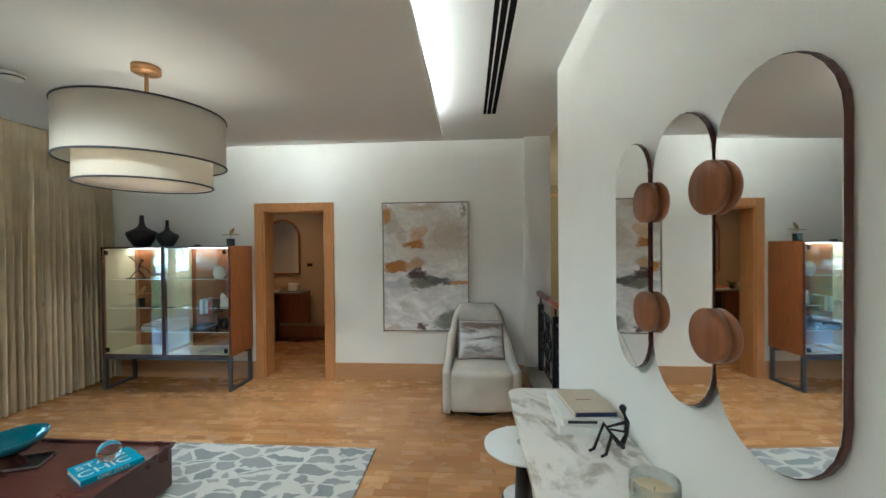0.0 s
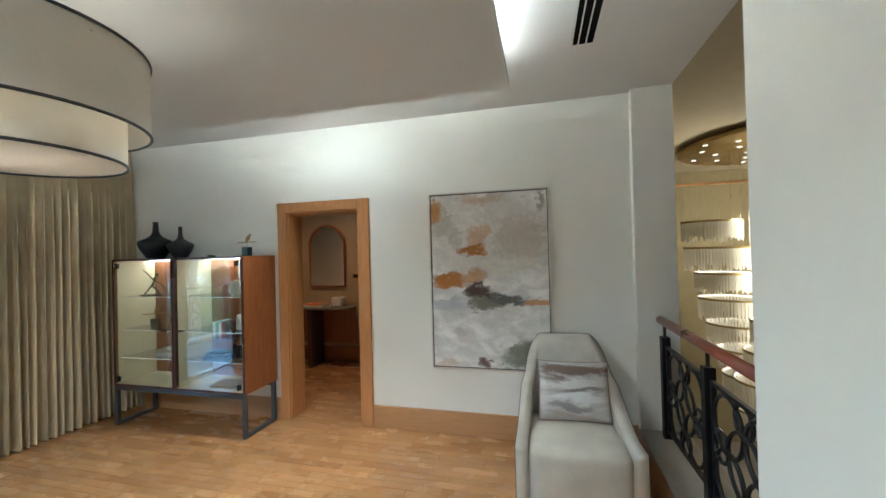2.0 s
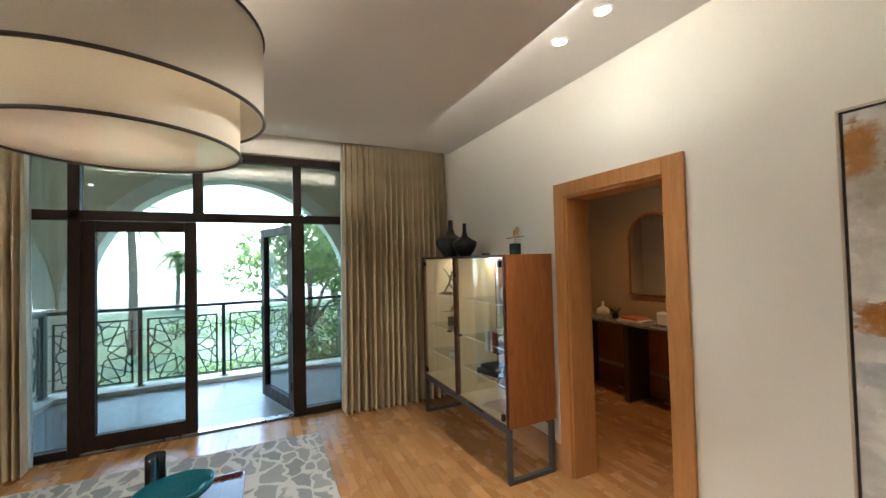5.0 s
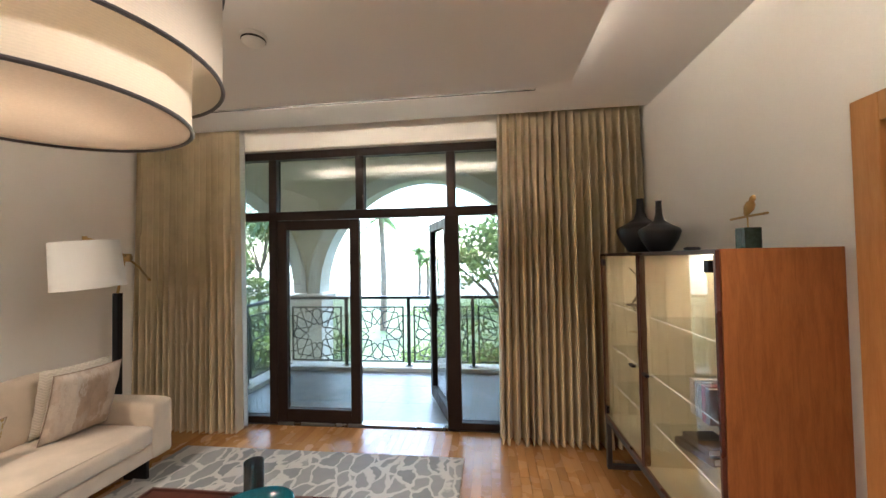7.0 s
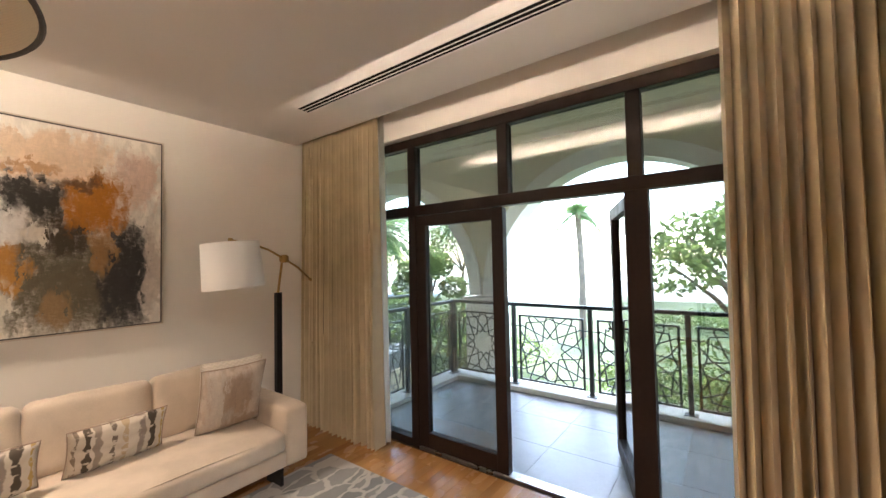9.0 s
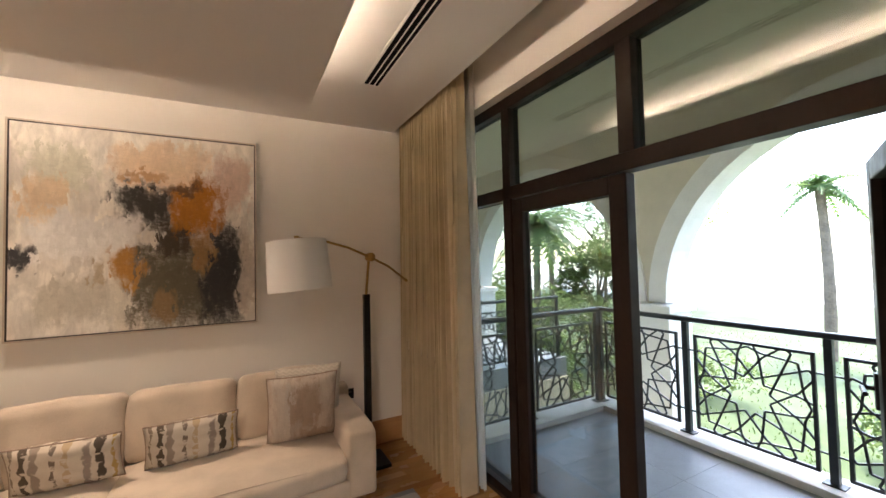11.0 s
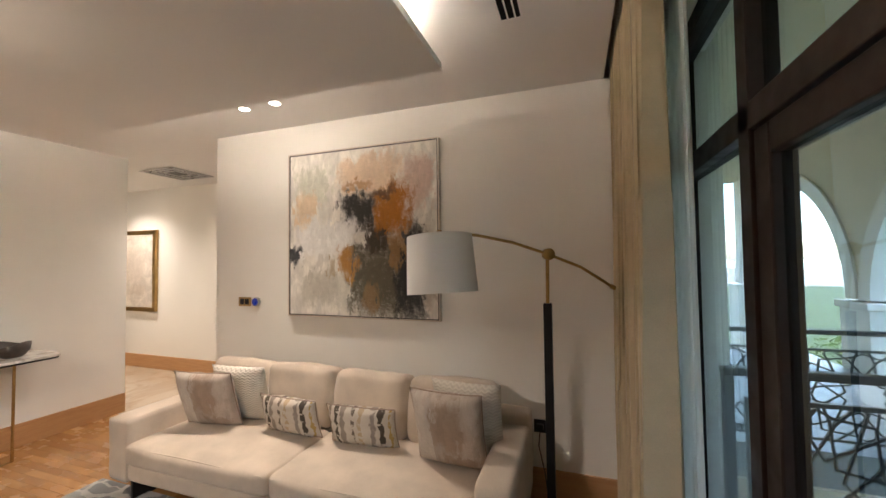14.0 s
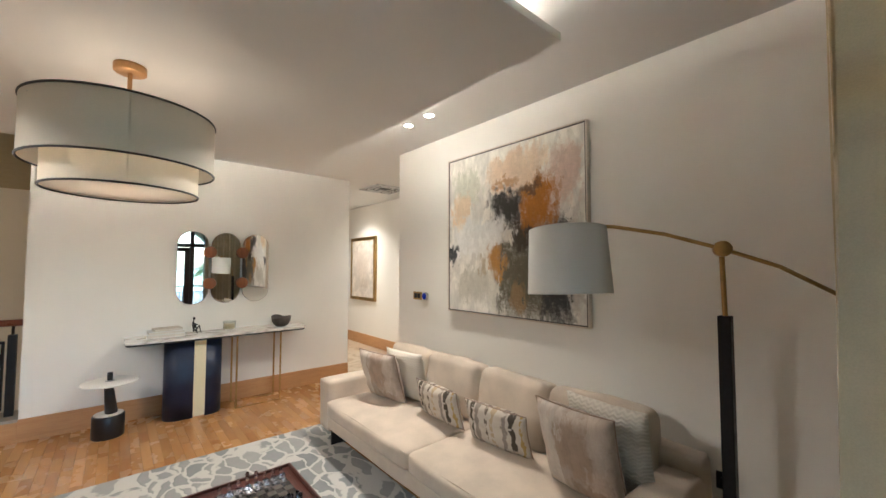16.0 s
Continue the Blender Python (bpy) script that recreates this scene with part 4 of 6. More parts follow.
def chair_shell():
    """Back and arms as one wrapped shell: tall at the back, sweeping down to the front."""
    bm = bmesh.new()
    path = []
    for k in range(41):
        u = k / 40 * 2 - 1
        a = abs(u)
        if a < 0.42:
            x, y = u / 0.42 * 0.25, 0.70
        elif a < 0.62:
            t = (a - 0.42) / 0.20 * math.pi / 2
            x, y = math.copysign(0.25 + 0.10 * math.sin(t), u), 0.60 + 0.10 * math.cos(t)
        else:
            t = (a - 0.62) / 0.38
            x, y = math.copysign(0.35 + 0.03 * t, u), 0.60 * (1 - t) + 0.0
        path.append((x, y, a))
    grid = []
    for x, y, a in path:
        t = max(0.0, min(1.0, (a - 0.40) / 0.54))
        top = 0.985 - 0.53 * (t * t * (3 - 2 * t)) ** 0.9
        col = []
        for j in range(13):
            v = j / 12
            z = 0.05 + (top - 0.05) * v
            lean = 0.10 * max(0, (z - 0.40)) / 0.6
            narrow = 1 - 0.24 * max(0, z - 0.45) / 0.55 * (1 if a < 0.7 else 0.5)
            col.append(Vector((x * narrow, y + lean * (1 if y > 0.3 else 0.3), z)))
        grid.append(col)
    vo = [[bm.verts.new(c) for c in col] for col in grid]
    vi = []
    for k, col in enumerate(grid):
        p, q = grid[max(0, k - 1)][0], grid[min(40, k + 1)][0]
        nrm = Vector((-(q - p).y, (q - p).x, 0)).normalized()
        if nrm.dot(Vector((0, 0.3, 0)) - Vector((col[0].x, col[0].y, 0))) < 0:
            nrm = -nrm
        vi.append([bm.verts.new(c + nrm * (0.075 + 0.012 * math.sin(math.pi * j / 12)) - Vector((0, 0, 0.012 * (j == 12)))) for j, c in enumerate(col)])
    for k in range(40):
        for j in range(12):
            bm.faces.new((vo[k][j], vo[k + 1][j], vo[k + 1][j + 1], vo[k][j + 1]))
            bm.faces.new((vi[k][j], vi[k][j + 1], vi[k + 1][j + 1], vi[k + 1][j]))
        bm.faces.new((vo[k][12], vo[k + 1][12], vi[k + 1][12], vi[k][12]))
        bm.faces.new((vo[k][0], vi[k][0], vi[k + 1][0], vo[k + 1][0]))
    for k in (0, 40):
        for j in range(12):
            q = (vo[k][j], vo[k][j + 1], vi[k][j + 1], vi[k][j])
            bm.faces.new(q)
    bmesh.ops.recalc_face_normals(bm, faces=bm.faces[:])
    rim = [grid[k][12] for k in range(41)]
    front = [[grid[k][j] for j in range(13)] for k in (0, 40)]
    return bm, rim, front


shell, rim, fronts = chair_shell()
part("shell", shell, CHAIR, chair, smooth=True)
part("piping", rod(fronts[0] + rim[1:] + fronts[1][::-1][1:], 0.0022, 6), PIPING, chair, "dark contrast piping")
part("seat", soft_box((-0.295, -0.03, 0.06), (0.295, 0.58, 0.44), 0.04, 6, 0.02, 3), CHAIR, chair, smooth=True)
part("swivel_base", lathe([(0, 0), (0.24, 0), (0.24, 0.045), (0, 0.055)], 32, at=(0, 0.3, 0)), BLACK_METAL, chair)
BLOTCH = blotched("cushion_smoke", (0.58, 0.55, 0.53), [(0.0, 0.35, 0.26, 0.05, (0.20, 0.145, 0.115), 0.9), (-0.05, 0.27, 0.2, 0.02, (0.70, 0.68, 0.66), 0.7), (0.03, 0.225, 0.16, 0.022, (0.24, 0.21, 0.20), 0.8), (0.0, 0.16, 0.2, 0.03, (0.76, 0.75, 0.75), 0.85), (-0.03, 0.10, 0.17, 0.02, (0.27, 0.25, 0.25), 0.75), (0.0, 0.03, 0.2, 0.03, (0.42, 0.34, 0.28), 0.7)], 0.8, 2.0, (0.8, 1, 3.2))
scatter("scatter_cushion", "square grey watercolour cushion resting on the armchair", 0.49, 0.41, 0.14, pose(0.32, 4.42, 0.45, -16, 0, 2), BLOTCH, 9, True, "armchair cushion")


# ---- balcony ----
RX, RS = -6.63, 0.49      # lines of the west and south railings
balcony = setting("balcony_floor", box((-6.80, 0.30, -0.30), (WX - 0.10, 7.5, -0.0125)), BALC, "grey tiled balcony floor", "balcony")
setting("balcony_kerb_west", box((-6.80, 0.30, -0.012), (-6.50, 7.5, 0.045), 0.004), OFFWHITE, "white stone balcony kerb", "kerb")
setting("balcony_kerb_south", box((-6.50, 0.30, -0.012), (WX - 0.2, 0.62, 0.045), 0.004), OFFWHITE, "white stone balcony kerb", "kerb")
RAIL = plain("rail_paint", (0.045, 0.05, 0.055), 0.4, 0.5, 0.15)


def lattice(w, h):
    """A twelve-fold star screen in a flat frame; along x, from z = 0, middle at x = 0."""
    bm = bmesh.new()
    t = 0.012

    def bar(p, q, wd=0.014):
        lim = (w / 2 - 0.01, h - 0.01)
        n = 12
        pts = [(p[0] + (q[0] - p[0]) * k / n, p[1] + (q[1] - p[1]) * k / n) for k in range(n + 1)]
        ins = [abs(a) <= lim[0] and 0.01 <= b <= lim[1] for a, b in pts]
        run = [pt for pt, ok in zip(pts, ins) if ok]
        if len(run) < 2:
            return
        (x0, z0), (x1, z1) = run[0], run[-1]
        ln = math.hypot(x1 - x0, z1 - z0)
        if ln < 0.01:
            return
        nx, nz = -(z1 - z0) / ln * wd / 2, (x1 - x0) / ln * wd / 2
        c = [(x0 + nx, z0 + nz), (x1 + nx, z1 + nz), (x1 - nx, z1 - nz), (x0 - nx, z0 - nz)]
        a = [bm.verts.new((u, -t / 2, v)) for u, v in c]
        b = [bm.verts.new((u, t / 2, v)) for u, v in c]
        bm.faces.new(a[::-1]), bm.faces.new(b)
        for k in range(4):
            bm.faces.new((a[k], a[(k + 1) % 4], b[(k + 1) % 4], b[k]))

    def star(poly, slant=68):
        """Crossing bars from the middle of each side, leaning in towards the neighbouring sides."""
        n = len(poly)
        cu, cv = sum(p[0] for p in poly) / n, sum(p[1] for p in poly) / n
        mids = [((poly[k][0] + poly[(k + 1) % n][0]) / 2, (poly[k][1] + poly[(k + 1) % n][1]) / 2) for k in range(n)]
        for k in range(n):
            p, q = mids[k], mids[(k + 1) % n]
            c = ((p[0] + q[0]) / 2, (p[1] + q[1]) / 2)
            rise = math.hypot(p[0] - q[0], p[1] - q[1]) / 2 * math.tan(radians(slant - 180 / n))
            reach = math.hypot(cu - c[0], cv - c[1])
            f = min(0.8, rise / reach)
            tip = (c[0] + (cu - c[0]) * f, c[1] + (cv - c[1]) * f)
            bars = [(p, tip), (q, tip)]
            if n == 12:
                # the bars run on past each other to a second, inner star
                for m, far in ((p, mids[(k + 1) % n]), (q, mids[k])):
                    du, dv, eu, ev = tip[0] - m[0], tip[1] - m[1], far[0] - cu, far[1] - cv
                    t = ((cu - tip[0]) * ev - (cv - tip[1]) * eu) / (du * ev - dv * eu)
                    bars.append((tip, (tip[0] + du * t, tip[1] + dv * t)))
            for m in bars:
                bar(*[(u, h / 2 + v * h / w) for u, v in m])

    g = w / 2
    apo = g * math.sqrt(0.5)
    R, side = apo / math.cos(radians(15)), 2 * apo * math.tan(radians(15))
    for cu, cv in ((0, 0), (g, g), (g, -g), (-g, g), (-g, -g)):
        star([(cu + R * math.cos(radians(30 * k)), cv + R * math.sin(radians(30 * k))) for k in range(12)])
    for cu, cv in ((g, 0), (-g, 0), (0, g), (0, -g)):
        sq = [(cu + side * math.sqrt(0.5) * math.cos(radians(90 * k)), cv + side * math.sqrt(0.5) * math.sin(radians(90 * k))) for k in range(4)]
        star(sq)
        for k in range(4):
            p, q = sq[k], sq[(k + 1) % 4]
            out = radians(90 * k + 45)
            r = side * (0.5 + math.sqrt(0.75))
            star([p, q, (cu + r * math.cos(out), cv + r * math.sin(out))])
    for a, b in (((-w / 2, -0.011, 0), (w / 2, 0.011, 0.022)), ((-w / 2, -0.011, h - 0.022), (w / 2, 0.011, h)), ((-w / 2, -0.011, 0.022), (-w / 2 + 0.022, 0.011, h - 0.022)), ((w / 2 - 0.022, -0.011, 0.022), (w / 2, 0.011, h - 0.022))):
        box(a, b, bm=bm)
    me = bpy.data.meshes.new("screen")
    bm.to_mesh(me)
    bm.free()
    me.materials.append(RAIL)
    return me


SCREEN = lattice(0.80, 0.84)


def railing(name, label, m, posts, top=1.10):
    """A straight run of balustrade along local x, with posts at the given places."""
    ob = base(name, label, "railing")
    ob.matrix_basis = m
    for x in posts:
        p = part("post", box((x - 0.024, -0.024, 0.055), (x + 0.024, 0.024, top - 0.045), 0.004), RAIL, ob)
        part("foot_plate", box((x - 0.06, -0.045, 0.046), (x + 0.06, 0.045, 0.055), 0.002), RAIL, p)
    part("top_rail", box((posts[0] - 0.03, -0.035, top - 0.044), (posts[-1] + 0.03, 0.035, top), 0.012), RAIL, ob)
    for a, b in zip(posts, posts[1:]):
        s = new("screen", SCREEN)
        s.parent = ob
        s.matrix_basis = Matrix.LocRotScale(((a + b) / 2, 0, 0.105), None, ((b - a - 0.15) / 0.80, 1, 1))
        for x in (a + 0.05, b - 0.05):
            for z in (0.25, 0.80):
                part("clip", box((x - 0.027, -0.006, z - 0.006), (x + 0.027, 0.006, z + 0.006)), RAIL, s).matrix_parent_inverse = s.matrix_basis.inverted()
    return ob


railing("railing", "dark metal balcony railing with star lattice screens", pose(RX, RS, 0, 0, 0, 90), [0.0, 0.96, 1.94, 2.91, 3.88, 4.85, 5.82, 6.8])
railing("railing", "dark metal balcony railing with star lattice screens, side run", pose(RX + 0.06, RS, 0), [0.0, 0.98, 1.72])
low_rail = railing("railing", "dark metal railing of the lower side terrace", pose(-8.0, -1.6, -0.12), [0.0, 0.98, 1.96, 2.94], 1.12)
setting("terrace_side", box((-8.1, -6.0, -0.40), (-4.85, -1.5, -0.078)), BALC, "grey tiled side terrace", "terrace")
setting("terrace_side_wall", box((-8.1, -6.0, -2.7), (-4.95, -1.45, -0.40)), STUCCO, "plastered terrace base", "wall")
setting("balcony_base", box((-6.75, 0.35, -2.7), (-4.85, 7.4, -0.30)), STUCCO, "plastered base under the balcony", "wall")

# arcade of pointed arches in front of the balcony
AX, AZ, AP, AH = -8.2, 1.02, 4.75, 3.44


def pointed(c, half, spring, apex, n=14):
    """Points of a pointed arch from one springing to the other, in (y, z)."""
    rise = apex - spring
    r = (half * half + rise * rise) / (2 * half)
    out = []
    a1 = math.asin(min(1, rise / r))
    for k in range(n + 1):
        a = a1 * k / n
        out.append((c - half + r - r * math.cos(a), spring + r * math.sin(a)))
    return out + [(2 * c - y, z) for y, z in out[::-1][1:]]


def arcade_bay(c, name):
    half = AP / 2 - 0.30
    bm = bmesh.new()
    arc = pointed(c, half + 0.28, AZ, AH)
    top = 3.9
    for x0, x1 in ((AX, AX - 0.35),):
        lo, hi = c - AP / 2, c + AP / 2
        for (y0, z0), (y1, z1) in zip(arc, arc[1:]):
            a = [(x, y, z) for x in (x0, x1) for y, z in ((y0, z0), (y1, z1), (y1, top), (y0, top))]
            v = [bm.verts.new(p) for p in a]
            for q in ((0, 1, 2, 3), (7, 6, 5, 4), (0, 4, 5, 1), (3, 2, 6, 7)):
                bm.faces.new([v[i] for i in q])
        for y0, y1 in ((lo, arc[0][0]), (arc[-1][0], hi)):
            box((x1, y0, AZ - 0.02), (x0, y1, top), bm=bm)
    wall = setting(name, bm, STUCCO, "cream plastered arcade wall with a pointed arch", "arcade")
    band = bmesh.new()
    inn = pointed(c, half + 0.03, AZ, AH - 0.25)
    for k in range(len(arc) - 1):
        quad = [arc[k], arc[k + 1], inn[k + 1], inn[k]]
        a = [band.verts.new((AX + 0.04, y, z)) for y, z in quad]
        b = [band.verts.new((AX - 0.40, y, z)) for y, z in quad]
        band.faces.new(a), band.faces.new(b[::-1])
        for i in range(4):
            band.faces.new((a[i], b[i], b[(i + 1) % 4], a[(i + 1) % 4]))
    bmesh.ops.recalc_face_normals(band, faces=band.faces[:])
    part("arch_band", band, OFFWHITE, wall, "white arch moulding")


for k, c in enumerate((2.42, -2.33, -7.08, 7.17)):
    arcade_bay(c, "arcade_wall_%d" % (k + 1))
for k, y in enumerate((0.045, -4.705, 4.795, 9.545, -9.455)):
    pier = base("arcade_pier_%d" % (k + 1), "white plastered arcade pier with a moulded capital", "pier", kind="structure")
    part("shaft", box((AX - 0.45, y - 0.33, -2.7), (AX + 0.09, y + 0.33, AZ - 0.14), 0.01), OFFWHITE, pier)
    part("capital", box((AX - 0.50, y - 0.38, AZ - 0.14), (AX + 0.14, y + 0.38, AZ - 0.03), 0.02), OFFWHITE, pier)
setting("ceiling_loggia", box((-8.5, -9.5, 3.72), (WX - 0.2, 9.6, 3.80)), STUCCO, "cream plastered loggia ceiling", "ceiling")
setting("wall_loggia", box((-4.85, -9.5, -2.7), (-4.65, -1.66, 3.9)), STUCCO, "cream plastered house wall", "wall")
setting("wall_loggia_north", box((-4.85, NY + 0.2, -2.7), (-4.65, 9.6, 3.9)), STUCCO, "cream plastered house wall", "wall")
setting("wall_loggia_end", box((-8.5, 7.5, -2.7), (-4.85, 7.7, 3.72)), STUCCO, "cream plastered loggia end wall", "wall")

# ---- garden ----
GZ = -2.7
SAND = plain("pale_sand", (0.30, 0.285, 0.25), 0.9, vary=0.08, fine=0.4, coarse=0.02)
GRASS_GROUND = plain("lawn_soil", (0.05, 0.075, 0.025), 0.95, vary=0.25, fine=3, coarse=0.2, bump=0.6)
LEAF = Mat("leaf_green", 0.55, 0, 0.3)
lr = LEAF.node("ShaderNodeNewGeometry").outputs["Random Per Island"]
LEAF.colour(LEAF.mix((0.04, 0.075, 0.02), (0.12, 0.17, 0.04), lr))


def see_through(m, colour, share):
    """Lets daylight glow through thin leaves."""
    tr = m.node("ShaderNodeBsdfTranslucent")
    m.put(tr.inputs[0], colour)
    mx = m.node("ShaderNodeMixShader", Fac=share)
    m.t.links.new(m.b.outputs[0], mx.inputs[1]), m.t.links.new(tr.outputs[0], mx.inputs[2])
    m.t.links.new(mx.outputs[0], m.t.nodes["Material Output"].inputs[0])
    return m.m


LEAF = see_through(LEAF, LEAF.mix((0.12, 0.18, 0.06), (0.24, 0.31, 0.12), lr), 0.45)
FROND = Mat("frond_green", 0.5, 0, 0.35)
fr_ = FROND.node("ShaderNodeNewGeometry").outputs["Random Per Island"]
FROND.colour(FROND.mix((0.04, 0.085, 0.035), (0.11, 0.17, 0.06), fr_))
FROND = see_through(FROND, FROND.mix((0.10, 0.20, 0.06), (0.22, 0.34, 0.10), fr_), 0.4)
BARK = plain("bark", (0.16, 0.12, 0.085), 0.9, vary=0.3, fine=20, coarse=3, bump=0.8)
bm = bmesh.new()
bmesh.ops.create_grid(bm, x_segments=2, y_segments=2, size=1500)
setting("ground", bm, SAND, "pale sandy ground reaching the horizon", "ground").location.z = GZ
setting("lawn", box((-46, -70, GZ - 0.1), (-4.85, 70, GZ + 0.02)), GRASS_GROUND, "green garden lawn", "lawn")
setting("water", box((-420, -900, GZ - 0.1), (-75, 900, GZ + 0.02)), plain("sea_water", (0.10, 0.20, 0.24), 0.12, vary=0.1, fine=0.8, coarse=0.05, bump=0.4), "bright sea water beyond the garden", "water")


def grass():
    rnd = random.Random(4)
    bm = bmesh.new()
    for _ in range(9000):
        x, y = -8.7 - 22 * rnd.random() ** 1.6, rnd.uniform(-16, 14)
        a, h, w = rnd.uniform(0, math.pi), rnd.uniform(0.04, 0.10), 0.02
        dx, dy = math.cos(a) * w, math.sin(a) * w
        lx, ly = rnd.uniform(-0.04, 0.04), rnd.uniform(-0.04, 0.04)
        bm.faces.new([bm.verts.new(p) for p in ((x - dx, y - dy, GZ + 0.02), (x + dx, y + dy, GZ + 0.02), (x + lx, y + ly, GZ + 0.02 + h))])
    return bm


tagged(part("grass", grass(), LEAF), "short green lawn grass", "grass", kind="stuff")


def leaves(bm, blobs, count, size, rnd):
    for _ in range(count):
        c, r = rnd.choice(blobs)
        while True:
            p = Vector([rnd.uniform(-1, 1) for _ in range(3)])
            if 0.25 < p.length < 1:
                break
        p = Vector(c) + Vector([a * b for a, b in zip(p.normalized() * p.length ** 0.4, r)])
        u = Vector([rnd.uniform(-1, 1) for _ in range(3)]).normalized()
        v = u.orthogonal().normalized()
        s = size * rnd.uniform(0.6, 1.4)
        bm.faces.new([bm.verts.new(q) for q in (p - u * s, p + v * s * 0.45, p + u * s, p - v * s * 0.45)])
    return bm


def broadleaf(x, y, h, spread, seed, label, count=5200):
    rnd = random.Random(seed)
    ob = base("tree", label, "tree", (x, y, GZ))
    th = h * 0.42
    trunk = rod([(0, 0, -0.1), (0.1, 0.05, th * 0.5), (0.05, 0.1, th)], [0.20, 0.15, 0.11], 10)
    blobs = []
    for k in range(7):
        a = 2 * math.pi * k / 7 + rnd.uniform(-0.3, 0.3)
        d, z = spread * rnd.uniform(0.45, 0.8), rnd.uniform(0.58, 0.9) * h
        tip = (math.cos(a) * d, math.sin(a) * d, z)
        rod([(0.05, 0.1, th), (tip[0] * 0.5, tip[1] * 0.5, (th + z) / 2 + 0.2), tip], [0.08, 0.05, 0.02], 6, bm=trunk)
        blobs.append((tip, [spread * rnd.uniform(0.3, 0.45)] * 2 + [h * rnd.uniform(0.10, 0.16)]))
    blobs.append(((0, 0, h * 0.9), (spread * 0.45, spread * 0.45, h * 0.14)))
    part("trunk", trunk, BARK, ob, smooth=True)
    part("crown", leaves(bmesh.new(), blobs, count, 0.11, rnd), LEAF, ob)


def palm(x, y, h, seed, label, n=34, reach=2.6):
    rnd = random.Random(seed)
    ob = base("palm_tree", label, "palm tree", (x, y, GZ))
    bend = rnd.uniform(-0.3, 0.3)
    pts = [(bend * (k / 12) ** 2, 0.1 * math.sin(k / 4), -0.1 + (h + 0.1) * k / 12) for k in range(13)]
    part("trunk", rod(pts, [0.20 - 0.05 * k / 12 + 0.012 * (k % 2) for k in range(13)], 12), BARK, ob)
    bm = bmesh.new()
    for k in range(n):
        a, lift = 2.4 * k, rnd.uniform(-0.35, 1.15)
        ln = reach * rnd.uniform(0.8, 1.1)
        d = Vector((math.cos(a), math.sin(a), 0))
        sd = Vector((-d.y, d.x, 0))
        last = None
        for j in range(15):
            u = j / 14
            p = Vector(pts[-1]) + d * ln * u * math.cos(lift * (1 - 0.5 * u)) + Vector((0, 0, ln * (math.sin(lift) * u - 0.75 * u * u)))
            if last is not None:
                for s in (-1, 1):
                    tip = p + sd * s * 0.42 * math.sin(math.pi * min(1, u * 0.9 + 0.12)) + d * 0.16 + Vector((0, 0, -0.16))
                    bm.faces.new([bm.verts.new(q) for q in (last, p, tip)])
                bm.faces.new([bm.verts.new(q) for q in (last + sd * 0.012, last - sd * 0.012, p - sd * 0.012, p + sd * 0.012)])
            last = p
    part("crown", bm, FROND, ob)


def bush(x, y, w, d, h, seed, label, name="bush", count=2600):
    rnd = random.Random(seed)
    ob = base(name, label, name, (x, y, GZ))
    blobs = [((rnd.uniform(-0.5, 0.5) * w, rnd.uniform(-0.5, 0.5) * d, h * rnd.uniform(0.25, 0.75)), (w * 0.3, d * 0.3, h * 0.28)) for _ in range(12)]
    stems = bmesh.new()
    for c, _ in blobs[:6]:
        rod([(c[0] * 0.2, c[1] * 0.2, -0.05), (c[0] * 0.6, c[1] * 0.6, c[2] * 0.6), c], [0.03, 0.02, 0.008], 5, bm=stems)
    part("branch_cluster", stems, BARK, ob)
    part("foliage", leaves(bmesh.new(), blobs, count, 0.09, rnd), LEAF, ob)


palm(-45, -4.6, 5.3, 1, "slender palm tree on the lawn", 34, 2.2)
palm(-24, -2.95, 7.0, 2, "slim palm tree standing on the lawn", 30, 1.7)
palm(-17, -12.4, 6.2, 3, "bushy date palm with a thick crown", 46, 3.2)
palm(-22, -16.5, 6.8, 5, "bushy date palm with a thick crown", 40, 3.0)
palm(-45, -3.6, 4.2, 6, "slender palm tree on the lawn", 34, 2.0)
broadleaf(-12.8, 4.2, 5.6, 2.0, 17, "leafy light green garden tree below the balcony", 2300)
bush(-12.2, 4.6, 1.8, 3.0, 2.6, 30, "bright green leafy shrub")
broadleaf(-19, 6.2, 5.6, 2.4, 11, "leafy garden tree with an open crown")
broadleaf(-17, -8.4, 5.0, 2.0, 12, "leafy garden tree beside the palms")
broadleaf(-30, -18.5, 10.5, 4.2, 14, "tall leafy tree at the back of the garden")
broadleaf(-37, -17, 10.0, 4.4, 15, "tall leafy tree at the back of the garden")
broadleaf(-27, -13.0, 8.6, 3.0, 16, "leafy garden tree behind the palms")
palm(-25, -10.5, 8.0, 7, "bushy date palm with a thick crown", 44, 3.2)
broadleaf(-24, 10.5, 6.0, 2.8, 13, "leafy garden tree with an open crown")
bush(-11.5, -7.0, 2.4, 2.8, 4.3, 21, "bright green leafy shrub")
bush(-12.5, -10.0, 2.6, 3.2, 4.0, 22, "bright green leafy shrub")
bush(-26, -21, 3.0, 9.0, 1.5, 23, "clipped low hedge beside the car park", "hedge", 5000)
bush(-30, 4.0, 3.0, 9.0, 1.3, 24, "clipped low hedge across the lawn", "hedge", 4000)
bush(-14.5, 2.6, 1.8, 3.2, 1.3, 25, "low rounded shrub below the balcony")
bush(-15.5, -7.5, 2.6, 3.0, 3.0, 27, "bright green leafy shrub")
bush(-15.0, -4.0, 2.0, 3.4, 1.7, 28, "low rounded shrub below the balcony")
bush(-17.5, -13.5, 3.0, 4.0, 3.0, 29, "bright green leafy shrub")
